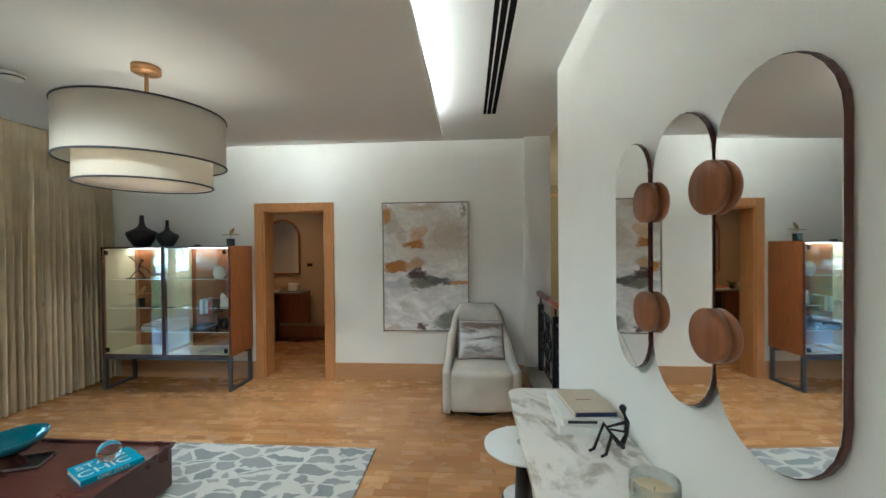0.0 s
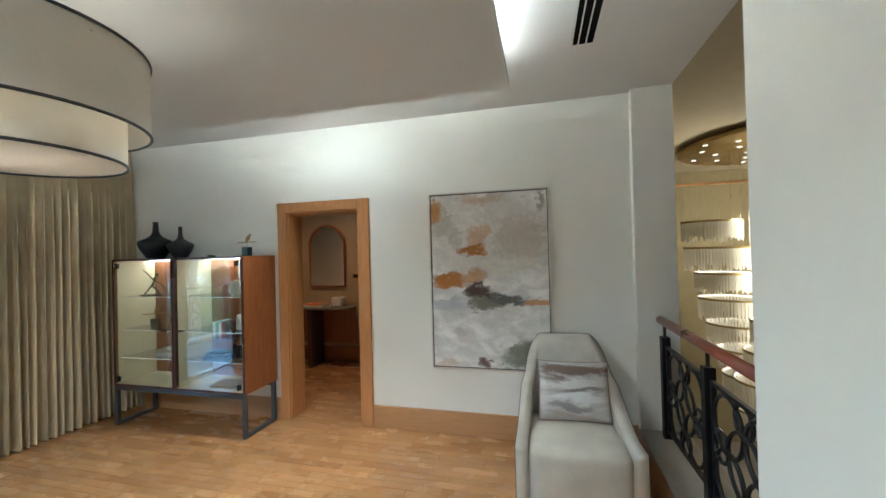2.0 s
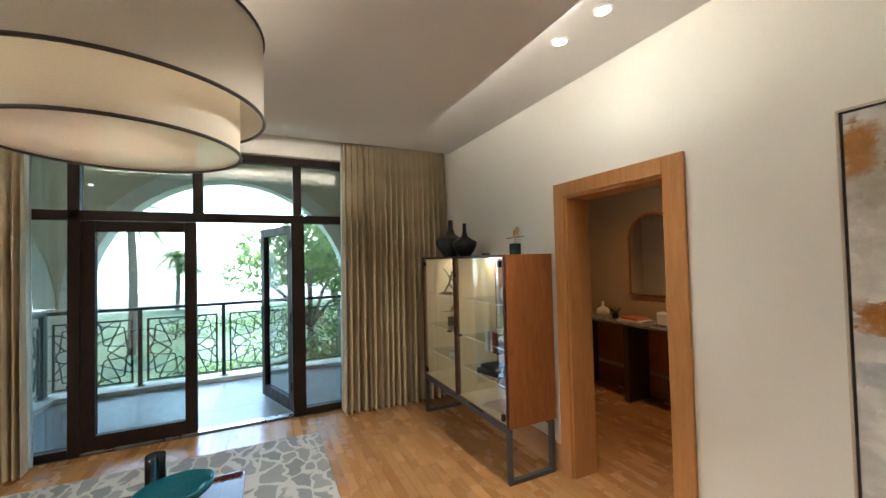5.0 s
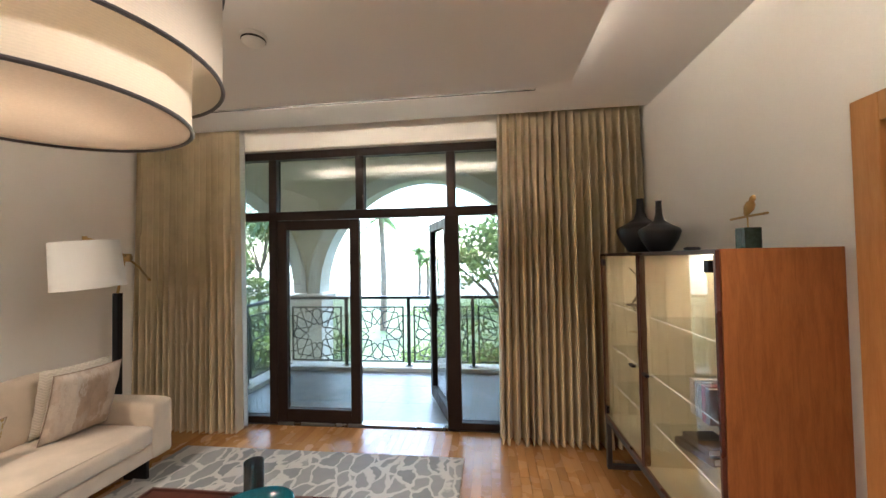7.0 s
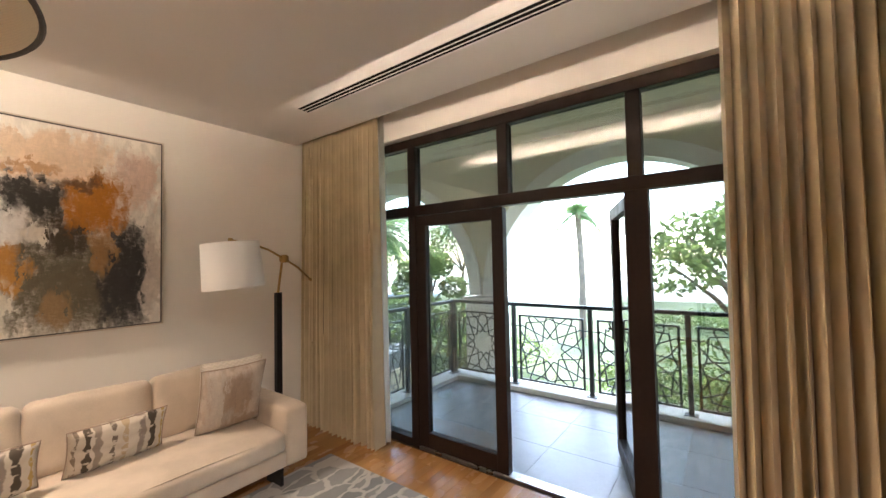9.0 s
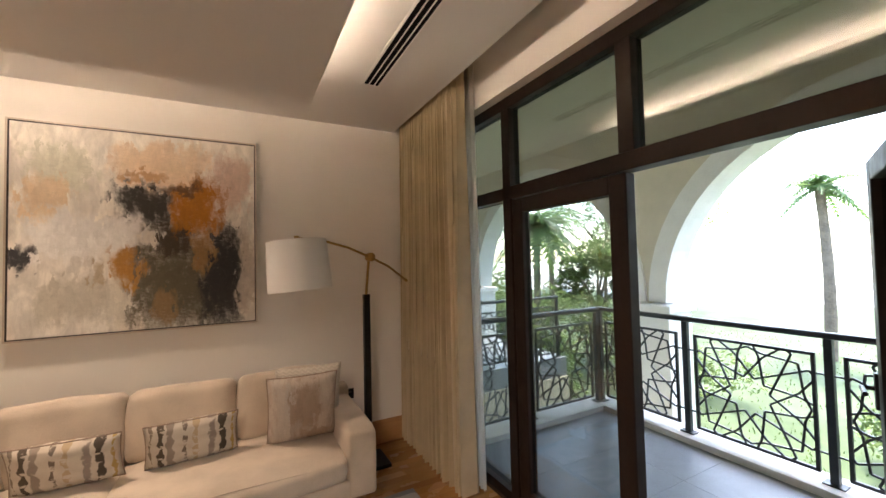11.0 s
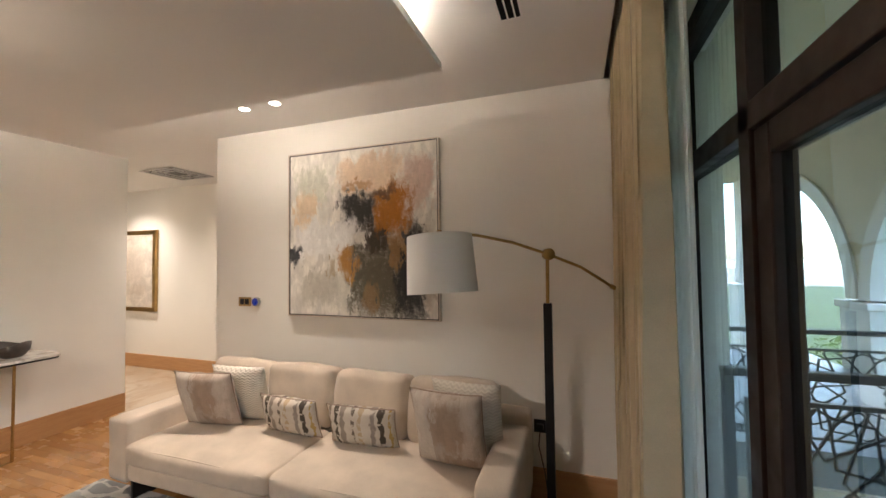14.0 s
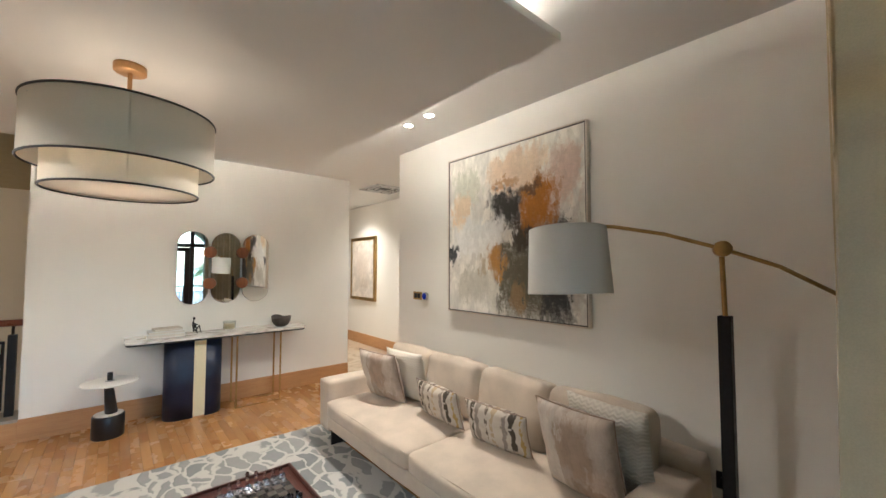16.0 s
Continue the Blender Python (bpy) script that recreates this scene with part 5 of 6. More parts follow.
bush(-10.2, -4.2, 1.2, 1.8, 2.5, 26, "bright green leafy shrub")


def car(x, y, rz, paint, label):
    ob = base("car", label, "car", (x, y, GZ + 0.02), rz, "parked cars")
    side = [(-2.2, 0.30), (-2.25, 0.62), (-1.9, 0.86), (-1.3, 0.93), (-0.75, 1.38), (0.55, 1.42), (1.35, 0.98), (2.1, 0.85), (2.25, 0.60), (2.2, 0.30)]
    part("body", prism(side, -0.86, 0.86, axis="y", bevel=0.06), paint, ob, smooth=False)
    glass = [(-1.15, 0.95), (-0.68, 1.33), (0.5, 1.36), (1.15, 0.98)]
    part("side_glass", prism(glass, -0.875, 0.875, axis="y"), CERAMIC, ob, "dark tinted side glass")
    for wx in (-1.35, 1.4):
        for wy in (-0.80, 0.80):
            w = part("wheel", moved(lathe([(0.18, -0.1), (0.31, -0.1), (0.33, -0.06), (0.33, 0.06), (0.31, 0.1), (0.18, 0.1), (0.18, -0.1)], 20), pose(wx, wy, 0.33, 90)), CERAMIC, ob)
            part("rim", moved(lathe([(0, -0.08), (0.18, -0.09), (0.18, 0.09), (0, 0.08)], 16), pose(wx, wy, 0.33, 90)), STEEL, w)
    for wy in (-0.62, 0.62):
        part("headlight", box((2.16, wy - 0.16, 0.62), (2.25, wy + 0.16, 0.74), 0.02), CRYSTAL, ob)


PAINT = [plain("car_white", (0.75, 0.75, 0.75), 0.2), plain("car_silver", (0.42, 0.43, 0.45), 0.25, 0.6)]
for k, (x, y) in enumerate(((-33.8, -31.5), (-35.5, -28.5), (-38.5, -25.2))):
    car(x, y, 42, PAINT[k % 2], ("white", "silver")[k % 2] + " car parked beyond the garden hedge")


# ---- ceiling fixtures ----
# Near-black colour gives the flat vent backing the shade of deep slots.
SLOT_SHADE = plain("slot_shade", (0.008, 0.008, 0.008), 0.95, spec=0.05)


def slot_vent(name, x, y0, y1, w):
    ob = base(name, "white linear ceiling vent with three dark slots", "ceiling vent", (x, 0, H - 0.001), kind="structure")
    part("backing", box((-w / 2 + 0.004, y0, -0.002), (w / 2 - 0.004, y1, 0.0)), SLOT_SHADE, ob)
    for s in (-1, 1):
        part("flange", box((s * w / 2 - 0.004, y0 - 0.012, -0.004), (s * w / 2 + 0.012, y1 + 0.012, 0.0), 0.001), CEIL, ob)
        part("blade", box((s * w / 6 - 0.004, y0, -0.0035), (s * w / 6 + 0.004, y1, -0.002)), OFFWHITE, ob)
    for y in (y0 - 0.006, y1 + 0.006):
        part("end_cap", box((-w / 2 + 0.012, y - 0.006, -0.004), (w / 2 - 0.012, y + 0.006, 0.0)), OFFWHITE, ob)


slot_vent("ceiling_vent_west", -3.82, 0.985, 4.04, 0.115)
slot_vent("ceiling_vent_east", 0.40, 1.0, 4.11, 0.135)


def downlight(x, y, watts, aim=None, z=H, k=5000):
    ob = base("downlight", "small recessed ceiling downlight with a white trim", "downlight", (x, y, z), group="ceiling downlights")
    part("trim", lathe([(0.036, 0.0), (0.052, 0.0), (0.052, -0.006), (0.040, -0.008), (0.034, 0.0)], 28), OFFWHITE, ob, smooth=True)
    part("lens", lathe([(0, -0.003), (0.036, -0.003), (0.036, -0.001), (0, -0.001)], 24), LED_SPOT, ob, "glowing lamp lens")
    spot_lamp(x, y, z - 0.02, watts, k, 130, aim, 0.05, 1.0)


downlight(-1.90, 4.565, 3.6, (-1.90, 2.5, 0.0))
downlight(-1.588, 4.57, 3.6, (-1.588, 2.5, 0.0))
downlight(-1.606, 0.573, 3.6, (-1.606, 2.5, 0.0))
downlight(-1.913, 0.575, 3.6, (-1.913, 2.5, 0.0))
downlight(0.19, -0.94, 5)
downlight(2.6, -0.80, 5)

vent = base("ceiling_diffuser", "square grey ceiling air diffuser in the corridor", "air diffuser", (1.0, -0.78, H), kind="structure")
for k, r in enumerate((0.30, 0.22, 0.14)):
    for a in range(4):
        part("blade", moved(box((-r, -r, -0.020 + 0.004 * k), (r, -r + 0.035, -0.008 + 0.004 * k), 0.002), pose(0, 0, 0, 0, 0, 90 * a)), STEEL, vent)
part("backing", box((-0.27, -0.27, -0.006), (0.27, 0.27, -0.001)), BLACK_METAL, vent)
det = base("smoke_detector", "round white smoke detector on the ceiling panel", "smoke detector", (-2.61, 2.56, 2.741))
part("mount", lathe([(0, 0), (0.062, 0), (0.062, -0.014), (0, -0.014)], 32), OFFWHITE, det, smooth=True)
part("dome", lathe([(0.055, -0.014), (0.052, -0.032), (0.034, -0.046), (0, -0.048)], 32), OFFWHITE, det, smooth=True)
part("grille", lathe([(0.0555, -0.018), (0.057, -0.022), (0.054, -0.027)], 32), BLACK_METAL, det)

# ---- display cabinet ----
CX0, CX1, CY0, CY1, CZ0, CZ1 = -4.09, -2.52, 4.545, 4.99, 0.40, 1.672
CM = -3.325
cab = base("display_cabinet", "walnut display cabinet with lit glass-door bays on dark metal legs", "cabinet", (0, 0, 0))
part("side_panel", box((CX0, CY0 + 0.012, CZ0), (CX0 + 0.022, CY1, CZ1), 0.002), WALNUT, cab)
part("side_panel", box((CX1 - 0.022, CY0 + 0.012, CZ0), (CX1, CY1, CZ1), 0.002), WALNUT, cab)
part("divider", box((CM - 0.02, CY0 + 0.006, CZ0 + 0.02), (CM + 0.02, CY1 - 0.02, CZ1 - 0.022), 0.002), MAHOGANY, cab)
part("top_panel", box((CX0 + 0.022, CY0 + 0.012, CZ1 - 0.022), (CX1 - 0.022, CY1, CZ1 - 0.001), 0.002), GREY_METAL, cab)
part("bottom_panel", box((CX0 + 0.022, CY0 + 0.012, CZ0), (CX1 - 0.022, CY1, CZ0 + 0.02), 0.002), CREAM, cab)
part("back_panel", box((CX0 + 0.022, CY1 - 0.02, CZ0 + 0.02), (CX1 - 0.022, CY1 - 0.002, CZ1 - 0.022)), WALNUT, cab, "walnut back panel")
for x0, x1 in ((CX0 + 0.022, CM - 0.02), (CM + 0.02, CX1 - 0.022)):
    part("bay_lining", box((x0 + 0.001, CY0 + 0.03, CZ0 + 0.021), (x0 + 0.006, CY1 - 0.022, CZ1 - 0.024)), CREAM, cab, "pale cream side lining")
    part("bay_lining", box((x1 - 0.006, CY0 + 0.03, CZ0 + 0.021), (x1 - 0.001, CY1 - 0.022, CZ1 - 0.024)), CREAM, cab, "pale cream side lining")
    for z in (1.29, 0.955, 0.675):
        s = part("shelf", box((x0 + 0.007, CY0 + 0.05, z - 0.006), (x1 - 0.007, CY1 - 0.03, z)), CAB_GLASS, cab, "clear glass shelf")
        s.visible_shadow = False
        # Added glowing line that imitates the edge-lit front of the glass shelf.
        part("added_glow", box((x0 + 0.01, CY0 + 0.046, z - 0.005), (x1 - 0.01, CY0 + 0.0495, z - 0.001)), SHELF_GLOW, s, "added glowing strip")
    # Unseen strip added under the top panel to brighten the bay.
    part("added_glow", box((x0 + 0.01, CY1 - 0.09, CZ1 - 0.0255), (x1 - 0.01, CY1 - 0.06, CZ1 - 0.0225)), BAY_FILL, cab, "added glowing strip")
for x0, x1, hx in ((CX0 + 0.004, CM - 0.006, 1), (CM + 0.006, CX1 - 0.004, 1)):
    d = part("glass_door", box((x0 + 0.016, CY0 - 0.003, CZ0 + 0.020), (x1 - 0.016, CY0 + 0.003, CZ1 - 0.02)), DOOR_GLASS, cab, "clear glass door")
    d.visible_shadow = False
    for a, b in (((x0, CY0 - 0.006, CZ0 + 0.004), (x0 + 0.016, CY0 + 0.010, CZ1 - 0.004)), ((x1 - 0.016, CY0 - 0.006, CZ0 + 0.004), (x1, CY0 + 0.010, CZ1 - 0.004)), ((x0 + 0.016, CY0 - 0.006, CZ0 + 0.004), (x1 - 0.016, CY0 + 0.010, CZ0 + 0.020)), ((x0 + 0.016, CY0 - 0.006, CZ1 - 0.02), (x1 - 0.016, CY0 + 0.010, CZ1 - 0.004))):
        part("door_edge", box(a, b, 0.001), MAHOGANY, d)
    hx = x0 + 0.06 if x0 < -3.6 else x1 - 0.06
    for z in (CZ0 + 0.07, CZ1 - 0.07):
        part("hinge", box((hx - 0.018, CY0 - 0.010, z - 0.025), (hx + 0.018, CY0 + 0.012, z + 0.025), 0.003), BLACK_METAL, d)
    kx = CM - 0.10 if x0 < -3.6 else CM + 0.10
    part("knob", box((kx - 0.03, CY0 - 0.028, 0.965), (kx + 0.03, CY0 - 0.004, 0.980), 0.003), BLACK_METAL, d)
for x in (CX0 + 0.02, CX1 - 0.02):
    for a, b in (((x - 0.02, CY0 + 0.0, 0), (x + 0.02, CY0 + 0.035, 0.36)), ((x - 0.02, CY1 - 0.055, 0), (x + 0.02, CY1 - 0.02, 0.36))):
        part("leg", box(a, b, 0.003), GREY_METAL, cab)
    part("foot_bar", box((x - 0.02, CY0 + 0.035, 0), (x + 0.02, CY1 - 0.055, 0.032), 0.003), GREY_METAL, cab)
for y0, y1 in ((CY0, CY0 + 0.035), (CY1 - 0.055, CY1 - 0.02)):
    part("frame_rail", box((CX0, y0, 0.36), (CX1, y1, 0.398), 0.003), GREY_METAL, cab)


def vase(name, label, x, y, z, prof):
    ob = part(name, lathe(prof, 40), CERAMIC, smooth=True)
    ob.location = (x, y, z)
    tagged(ob, label, "vase", "black vases")


vase("vase", "matt black ceramic bottle vase with a wide shoulder", -3.735, 4.72, CZ1, [(0, 0), (0.075, 0), (0.085, 0.01), (0.135, 0.09), (0.158, 0.15), (0.150, 0.175), (0.09, 0.205), (0.045, 0.235), (0.028, 0.28), (0.022, 0.36), (0.026, 0.375), (0.018, 0.375), (0.014, 0.30), (0, 0.29)])
vase("vase", "smaller matt black ceramic bottle vase", -3.395, 4.70, CZ1, [(0, 0), (0.055, 0), (0.065, 0.01), (0.10, 0.07), (0.118, 0.12), (0.110, 0.14), (0.065, 0.165), (0.03, 0.19), (0.019, 0.23), (0.016, 0.30), (0.019, 0.312), (0.012, 0.312), (0.01, 0.24), (0, 0.23)])
GREEN_STONE = plain("dark_green_stone", (0.02, 0.03, 0.025), 0.2, vary=0.4)


def bird(x, y, z, rz, s=1.0, group="bird ornaments"):
    ob = base("bird_ornament", "small brass bird on a perch above a dark stone block", "ornament", (x, y, z), rz, group)
    part("block", box((-0.032 * s, -0.032 * s, 0), (0.032 * s, 0.032 * s, 0.085 * s), 0.003), GREEN_STONE, ob)
    part("rod", rod([(0, 0, 0.085 * s), (0, 0, 0.13 * s)], 0.003), BRASS, ob)
    part("perch", rod([(-0.11 * s, 0, 0.128 * s), (0, 0, 0.132 * s), (0.10 * s, 0.01, 0.134 * s)], 0.005), BRASS, ob)
    part("bird", moved(lathe([(0, -0.045), (0.010, -0.03), (0.019, 0.0), (0.017, 0.02), (0.009, 0.032), (0.012, 0.042), (0.008, 0.052), (0, 0.060)], 14), pose(0.01 * s, 0, 0.165 * s, 0, 35) @ Matrix.Scale(s, 4)), BRASS, ob, smooth=True)


bird(-2.62, 4.72, CZ1, 0)
holder = part("candle_dish", lathe([(0, 0), (0.035, 0), (0.04, 0.012), (0.03, 0.018), (0, 0.014)], 24), CERAMIC, smooth=True)
holder.location = (-3.02, 4.70, CZ1)
tagged(holder, "tiny black dish on top of the cabinet", "dish")

IRON = plain("cast_iron", (0.015, 0.014, 0.014), 0.55, 0.3, 0.3, 60, 10, 0.4)


def figure(x, y, z, rz, s, label, seated=True):
    """A thin abstract figure in dark metal, one mesh."""
    bm = bmesh.new()
    if seated:
        hip, chest, head = (0, 0, 0.02), (0.035, 0.0, 0.13), (0.01, 0.0, 0.19)
        rod([hip, (0.03, 0, 0.07), chest, (0.02, 0, 0.165), head], [0.013, 0.009, 0.012, 0.006, 0.012], 8, bm=bm)
        for q in (-1, 1):
            kn = (-0.075, 0.028 * q, 0.125 if q > 0 else 0.10)
            rod([(0, 0.012 * q, 0.02), kn, (-0.12 - 0.01 * q, 0.03 * q, 0.012), (-0.145 - 0.01 * q, 0.03 * q, 0.006)], [0.011, 0.009, 0.007, 0.006], 8, bm=bm)
            rod([chest, (-0.01, 0.035 * q, 0.105), (-0.07, 0.012 * q, 0.115)], [0.009, 0.006, 0.005], 8, bm=bm)
    else:
        rod([(0, 0, 0.08), (0.02, 0, 0.13), (0.035, 0, 0.17)], [0.010, 0.008, 0.010], 8, bm=bm)
        for q in (-1, 1):
            rod([(0, 0, 0.085), (-0.04 * q, 0.01, 0.045), (-0.07 * q, 0.0, 0.0)], [0.009, 0.007, 0.006], 8, bm=bm)
            rod([(0.02, 0, 0.135), (0.02 - 0.06 * q, 0.01, 0.15 + 0.05 * q), (0.02 - 0.10 * q, 0.0, 0.14 + 0.10 * q)], [0.007, 0.005, 0.004], 8, bm=bm)
        box((-0.09, -0.03, -0.004), (0.09, 0.03, 0.004), bm=bm)
    bmesh.ops.create_icosphere(bm, subdivisions=2, radius=0.017, matrix=Matrix.Translation((0.01, 0, 0.20)) if seated else Matrix.Translation((0.045, 0, 0.19)))
    ob = part("sculpture", bm, IRON, smooth=True)
    ob.matrix_basis = pose(x, y, z + (0.0 if seated else 0.004 * s), 0, 0, rz) @ Matrix.Scale(s, 4)
    return tagged(ob, label, "sculpture")


figure(-3.80, 4.72, 1.29, 20, 1.1, "black wire dancer sculpture on a glass shelf", False)
bird(-3.78, 4.74, 0.955, 30, 1.1)

PAPER = plain("book_pages", (0.70, 0.66, 0.58), 0.9, vary=0.06, fine=200)


def book(x, y, z, w, d, h, rz, cover, label, stand=False, group="books"):
    """A closed book lying flat: two boards, a spine and the page block."""
    ob = base("book", label, "book", group=group)
    ob.matrix_basis = pose(x, y, z, 0, -90 if stand else 0, rz)
    part("back_board", box((-w / 2, -d / 2, 0), (w / 2, d / 2, 0.003), 0.0008), cover, ob)
    part("front_board", box((-w / 2, -d / 2, h - 0.003), (w / 2, d / 2, h), 0.0008), cover, ob)
    part("spine", box((-w / 2, -d / 2 - 0.002, 0), (w / 2, -d / 2 + 0.003, h), 0.001), cover, ob)
    part("page_block", box((-w / 2 + 0.004, -d / 2 + 0.003, 0.003), (w / 2 - 0.004, d / 2 - 0.004, h - 0.003)), PAPER, ob, "cream page block")
    return ob


def bar_text(ob, x0, x1, y0, y1, z, c):
    part("lettering", box((x0, y0, z), (x1, y1, z + 0.0006)), c, ob)


COV = {k: plain("cover_" + k, v, 0.5, vary=0.08) for k, v in {"white": (0.72, 0.72, 0.70), "red": (0.35, 0.03, 0.03), "black": (0.02, 0.02, 0.025), "grey": (0.35, 0.35, 0.35), "blue": (0.02, 0.25, 0.40), "navy": (0.015, 0.02, 0.08), "beige": (0.50, 0.43, 0.33), "orange": (0.55, 0.16, 0.04), "brown": (0.16, 0.07, 0.04)}.items()}
for k, (c, h) in enumerate((("white", 0.03), ("grey", 0.025), ("white", 0.028), ("red", 0.028), ("brown", 0.03))):
    book(-2.93 + 0.034 * k, 4.74, 0.958, 0.17 - 0.008 * (k % 3), 0.20, h, 0, COV[c], c + " hardback standing on a glass shelf", True)
book(-2.96, 4.72, 0.677, 0.24, 0.18, 0.035, 15, COV["black"], "black box-like book lying on a glass shelf")
book(-2.95, 4.72, 0.714, 0.20, 0.15, 0.03, 5, COV["black"], "black box-like book lying on a glass shelf")
book(-3.60, 4.74, 0.677, 0.22, 0.17, 0.035, -8, COV["white"], "white book lying on a glass shelf")
book(-3.60, 4.74, 0.714, 0.20, 0.15, 0.03, 4, COV["beige"], "beige book lying on a glass shelf")
book(-2.85, 4.72, 0.422, 0.26, 0.20, 0.02, 10, COV["beige"], "open-topped beige book on the cabinet floor")
shell_ = part("shell_ornament", moved(lathe([(0, 0), (0.05, 0), (0.075, 0.04), (0.07, 0.10), (0.04, 0.14), (0, 0.15)], 20), Matrix.Diagonal((1, 0.45, 1, 1))), OFFWHITE, smooth=True)
shell_.location = (-2.78, 4.74, 1.29)
tagged(shell_, "rounded ivory shell ornament on a glass shelf", "ornament")
wedge = part("bookend", prism([(-0.06, 0), (0.07, 0), (-0.05, 0.15)], -0.03, 0.03, axis="y", bevel=0.004), OFFWHITE)
wedge.location = (-2.70, 4.74, 0.955)
tagged(wedge, "white wedge bookend beside standing books", "bookend")
knot = part("knot_ornament", rod([(0.06 * math.sin(2 * a) , 0.03 * math.cos(3 * a), 0.07 + 0.055 * math.sin(3 * a + 0.6)) for a in [2 * math.pi * k / 48 for k in range(48)]], 0.013, 8, closed=True), IRON, smooth=True)
knot.location = (-2.74, 4.72, 0.677)
tagged(knot, "dark knotted ornament on a glass shelf", "ornament")

# ---- console and mirrors on the east wall ----
con = base("console_table", "marble-topped console with navy pedestal and brass frame legs", "console table", (0, 0, 0))
top = [(0.625 + v, 1.595 + u) for u, v in rounded(1.79, 0.44, 0.07)]
part("top", prism(top, 0.850, 0.872, bevel=0.003), MARBLE, con, "veined white marble top")
part("under_top", prism([(0.625 + v, 1.595 + u) for u, v in rounded(1.77, 0.42, 0.06)], 0.832, 0.849), BLACK_METAL, con)
ped = part("pedestal", prism([(0.645 + v, 1.885 + u) for u, v in rounded(0.54, 0.30, 0.13)], 0.0, 0.831), NAVY, con, "navy lacquer pedestal", True)
for f in ped.data.polygons:
    f.use_smooth = len(f.vertices) == 4
part("stripe", box((0.488, 1.79, 0.012), (0.52, 1.90, 0.831), 0.002), CREAM, con, "cream front stripe")
part("stripe_foot", box((0.486, 1.79, 0.0), (0.52, 1.90, 0.012)), COPPER, con)
for x in (0.50, 0.76):
    for a, b in (((x - 0.004, 1.47, 0.008), (x + 0.004, 1.49, 0.831)), ((x - 0.004, 0.985, 0.008), (x + 0.004, 1.005, 0.831)), ((x - 0.004, 0.985, 0.0), (x + 0.004, 1.49, 0.008))):
        part("leg_bar", box(a, b, 0.001), BRASS, con)

TOPZ = 0.872
b1 = book(0.705, 2.14, TOPZ, 0.25, 0.33, 0.035, -3, COV["white"], "large white book lying on the marble console")
b2 = book(0.70, 2.145, TOPZ + 0.0355, 0.235, 0.31, 0.028, 2, COV["white"], "white book stacked on the marble console")
b3 = book(0.715, 2.13, TOPZ + 0.064, 0.18, 0.25, 0.022, 5, COV["beige"], "beige book on top of the console stack")
bar_text(b3, -0.04, 0.03, 0.0, 0.006, 0.022, COV["brown"])
part("spine_band", box((-0.085, -0.1285, 0.003), (0.085, -0.1272, 0.019)), COV["navy"], b3, "navy spine band")
part("spine_label", box((-0.10, -0.1578, 0.008), (0.02, -0.1572, 0.02)), COV["black"], b2, "dark spine lettering")
figure(0.775, 1.87, TOPZ, 20, 0.8, "black iron seated figure sculpture on the console")
candle = base("candle", "cream candle in a clear glass tumbler", "candle", (0.735, 1.52, TOPZ))
part("glass", lathe([(0, 0.001), (0.06, 0.001), (0.066, 0.01), (0.068, 0.105), (0.065, 0.105), (0.063, 0.012), (0, 0.010)], 32), CAB_GLASS, candle, "clear glass tumbler", True)
part("wax", lathe([(0, 0.0125), (0.061, 0.0125), (0.0625, 0.07), (0, 0.069)], 32), plain("cream_wax", (0.72, 0.60, 0.38), 0.5, vary=0.04), candle, smooth=True)
part("wick", rod([(0, 0, 0.069), (0.002, 0, 0.08)], 0.0012), COV["black"], candle)
bowl = base("wooden_bowl", "dark wooden bowl with a notched rim on the console", "bowl", (0.64, 0.95, TOPZ))
bm = lathe([(0, 0), (0.06, 0), (0.085, 0.02), (0.11, 0.06), (0.118, 0.12), (0.110, 0.122), (0.10, 0.065), (0.07, 0.025), (0, 0.018)], 36)
for v in bm.verts:
    if v.co.z > 0.05:
        v.co.z += 0.018 * math.sin(2 * math.atan2(v.co.y, v.co.x) + 0.6) * (v.co.z - 0.05) / 0.07
part("shell", bm, plain("dark_bowl_wood", (0.06, 0.045, 0.035), 0.45, vary=0.35, fine=30, coarse=8), bowl, smooth=True)

mir = base("wall_mirror", "three linked pill-shaped mirrors with round walnut connectors", "mirror", (0.822, 0, 1.611))
for y, turn in ((1.218, 2.6), (1.555, 0.5), (1.895, -1.2)):
    sm = stadium(0.314, 0.848)
    hang = pose(0, y, 0, 0, 0, turn)
    bk = part("backing", moved(prism([(u, v) for u, v in sm], 0.004, 0.016, axis="x"), hang), MAHOGANY, mir, "dark wooden edge and backing")
    part("mirror_face", moved(prism([(u * 0.985, v * 0.994) for u, v in sm], 0.0, 0.0035, axis="x"), hang), MIRROR, bk, "silvered mirror face")
    part("spacer", moved(box((0.016, -0.05, -0.2), (0.027, 0.05, 0.2)), pose(0, y, 0)), DARK, mir)
for y in (1.380, 1.727):
    for z in (0.185, -0.185):
        kn = part("connector", moved(lathe([(0, -0.008), (0.068, -0.008), (0.068, -0.026), (0.062, -0.034), (0, -0.034)], 36), pose(0, y, z, 0, 90)), WALNUT, mir, "round walnut disc", True)
        part("connector_back", moved(lathe([(0, -0.001), (0.060, -0.001), (0.060, -0.007), (0, -0.007)], 30), pose(0, y, z, 0, 90)), WALNUT, kn)

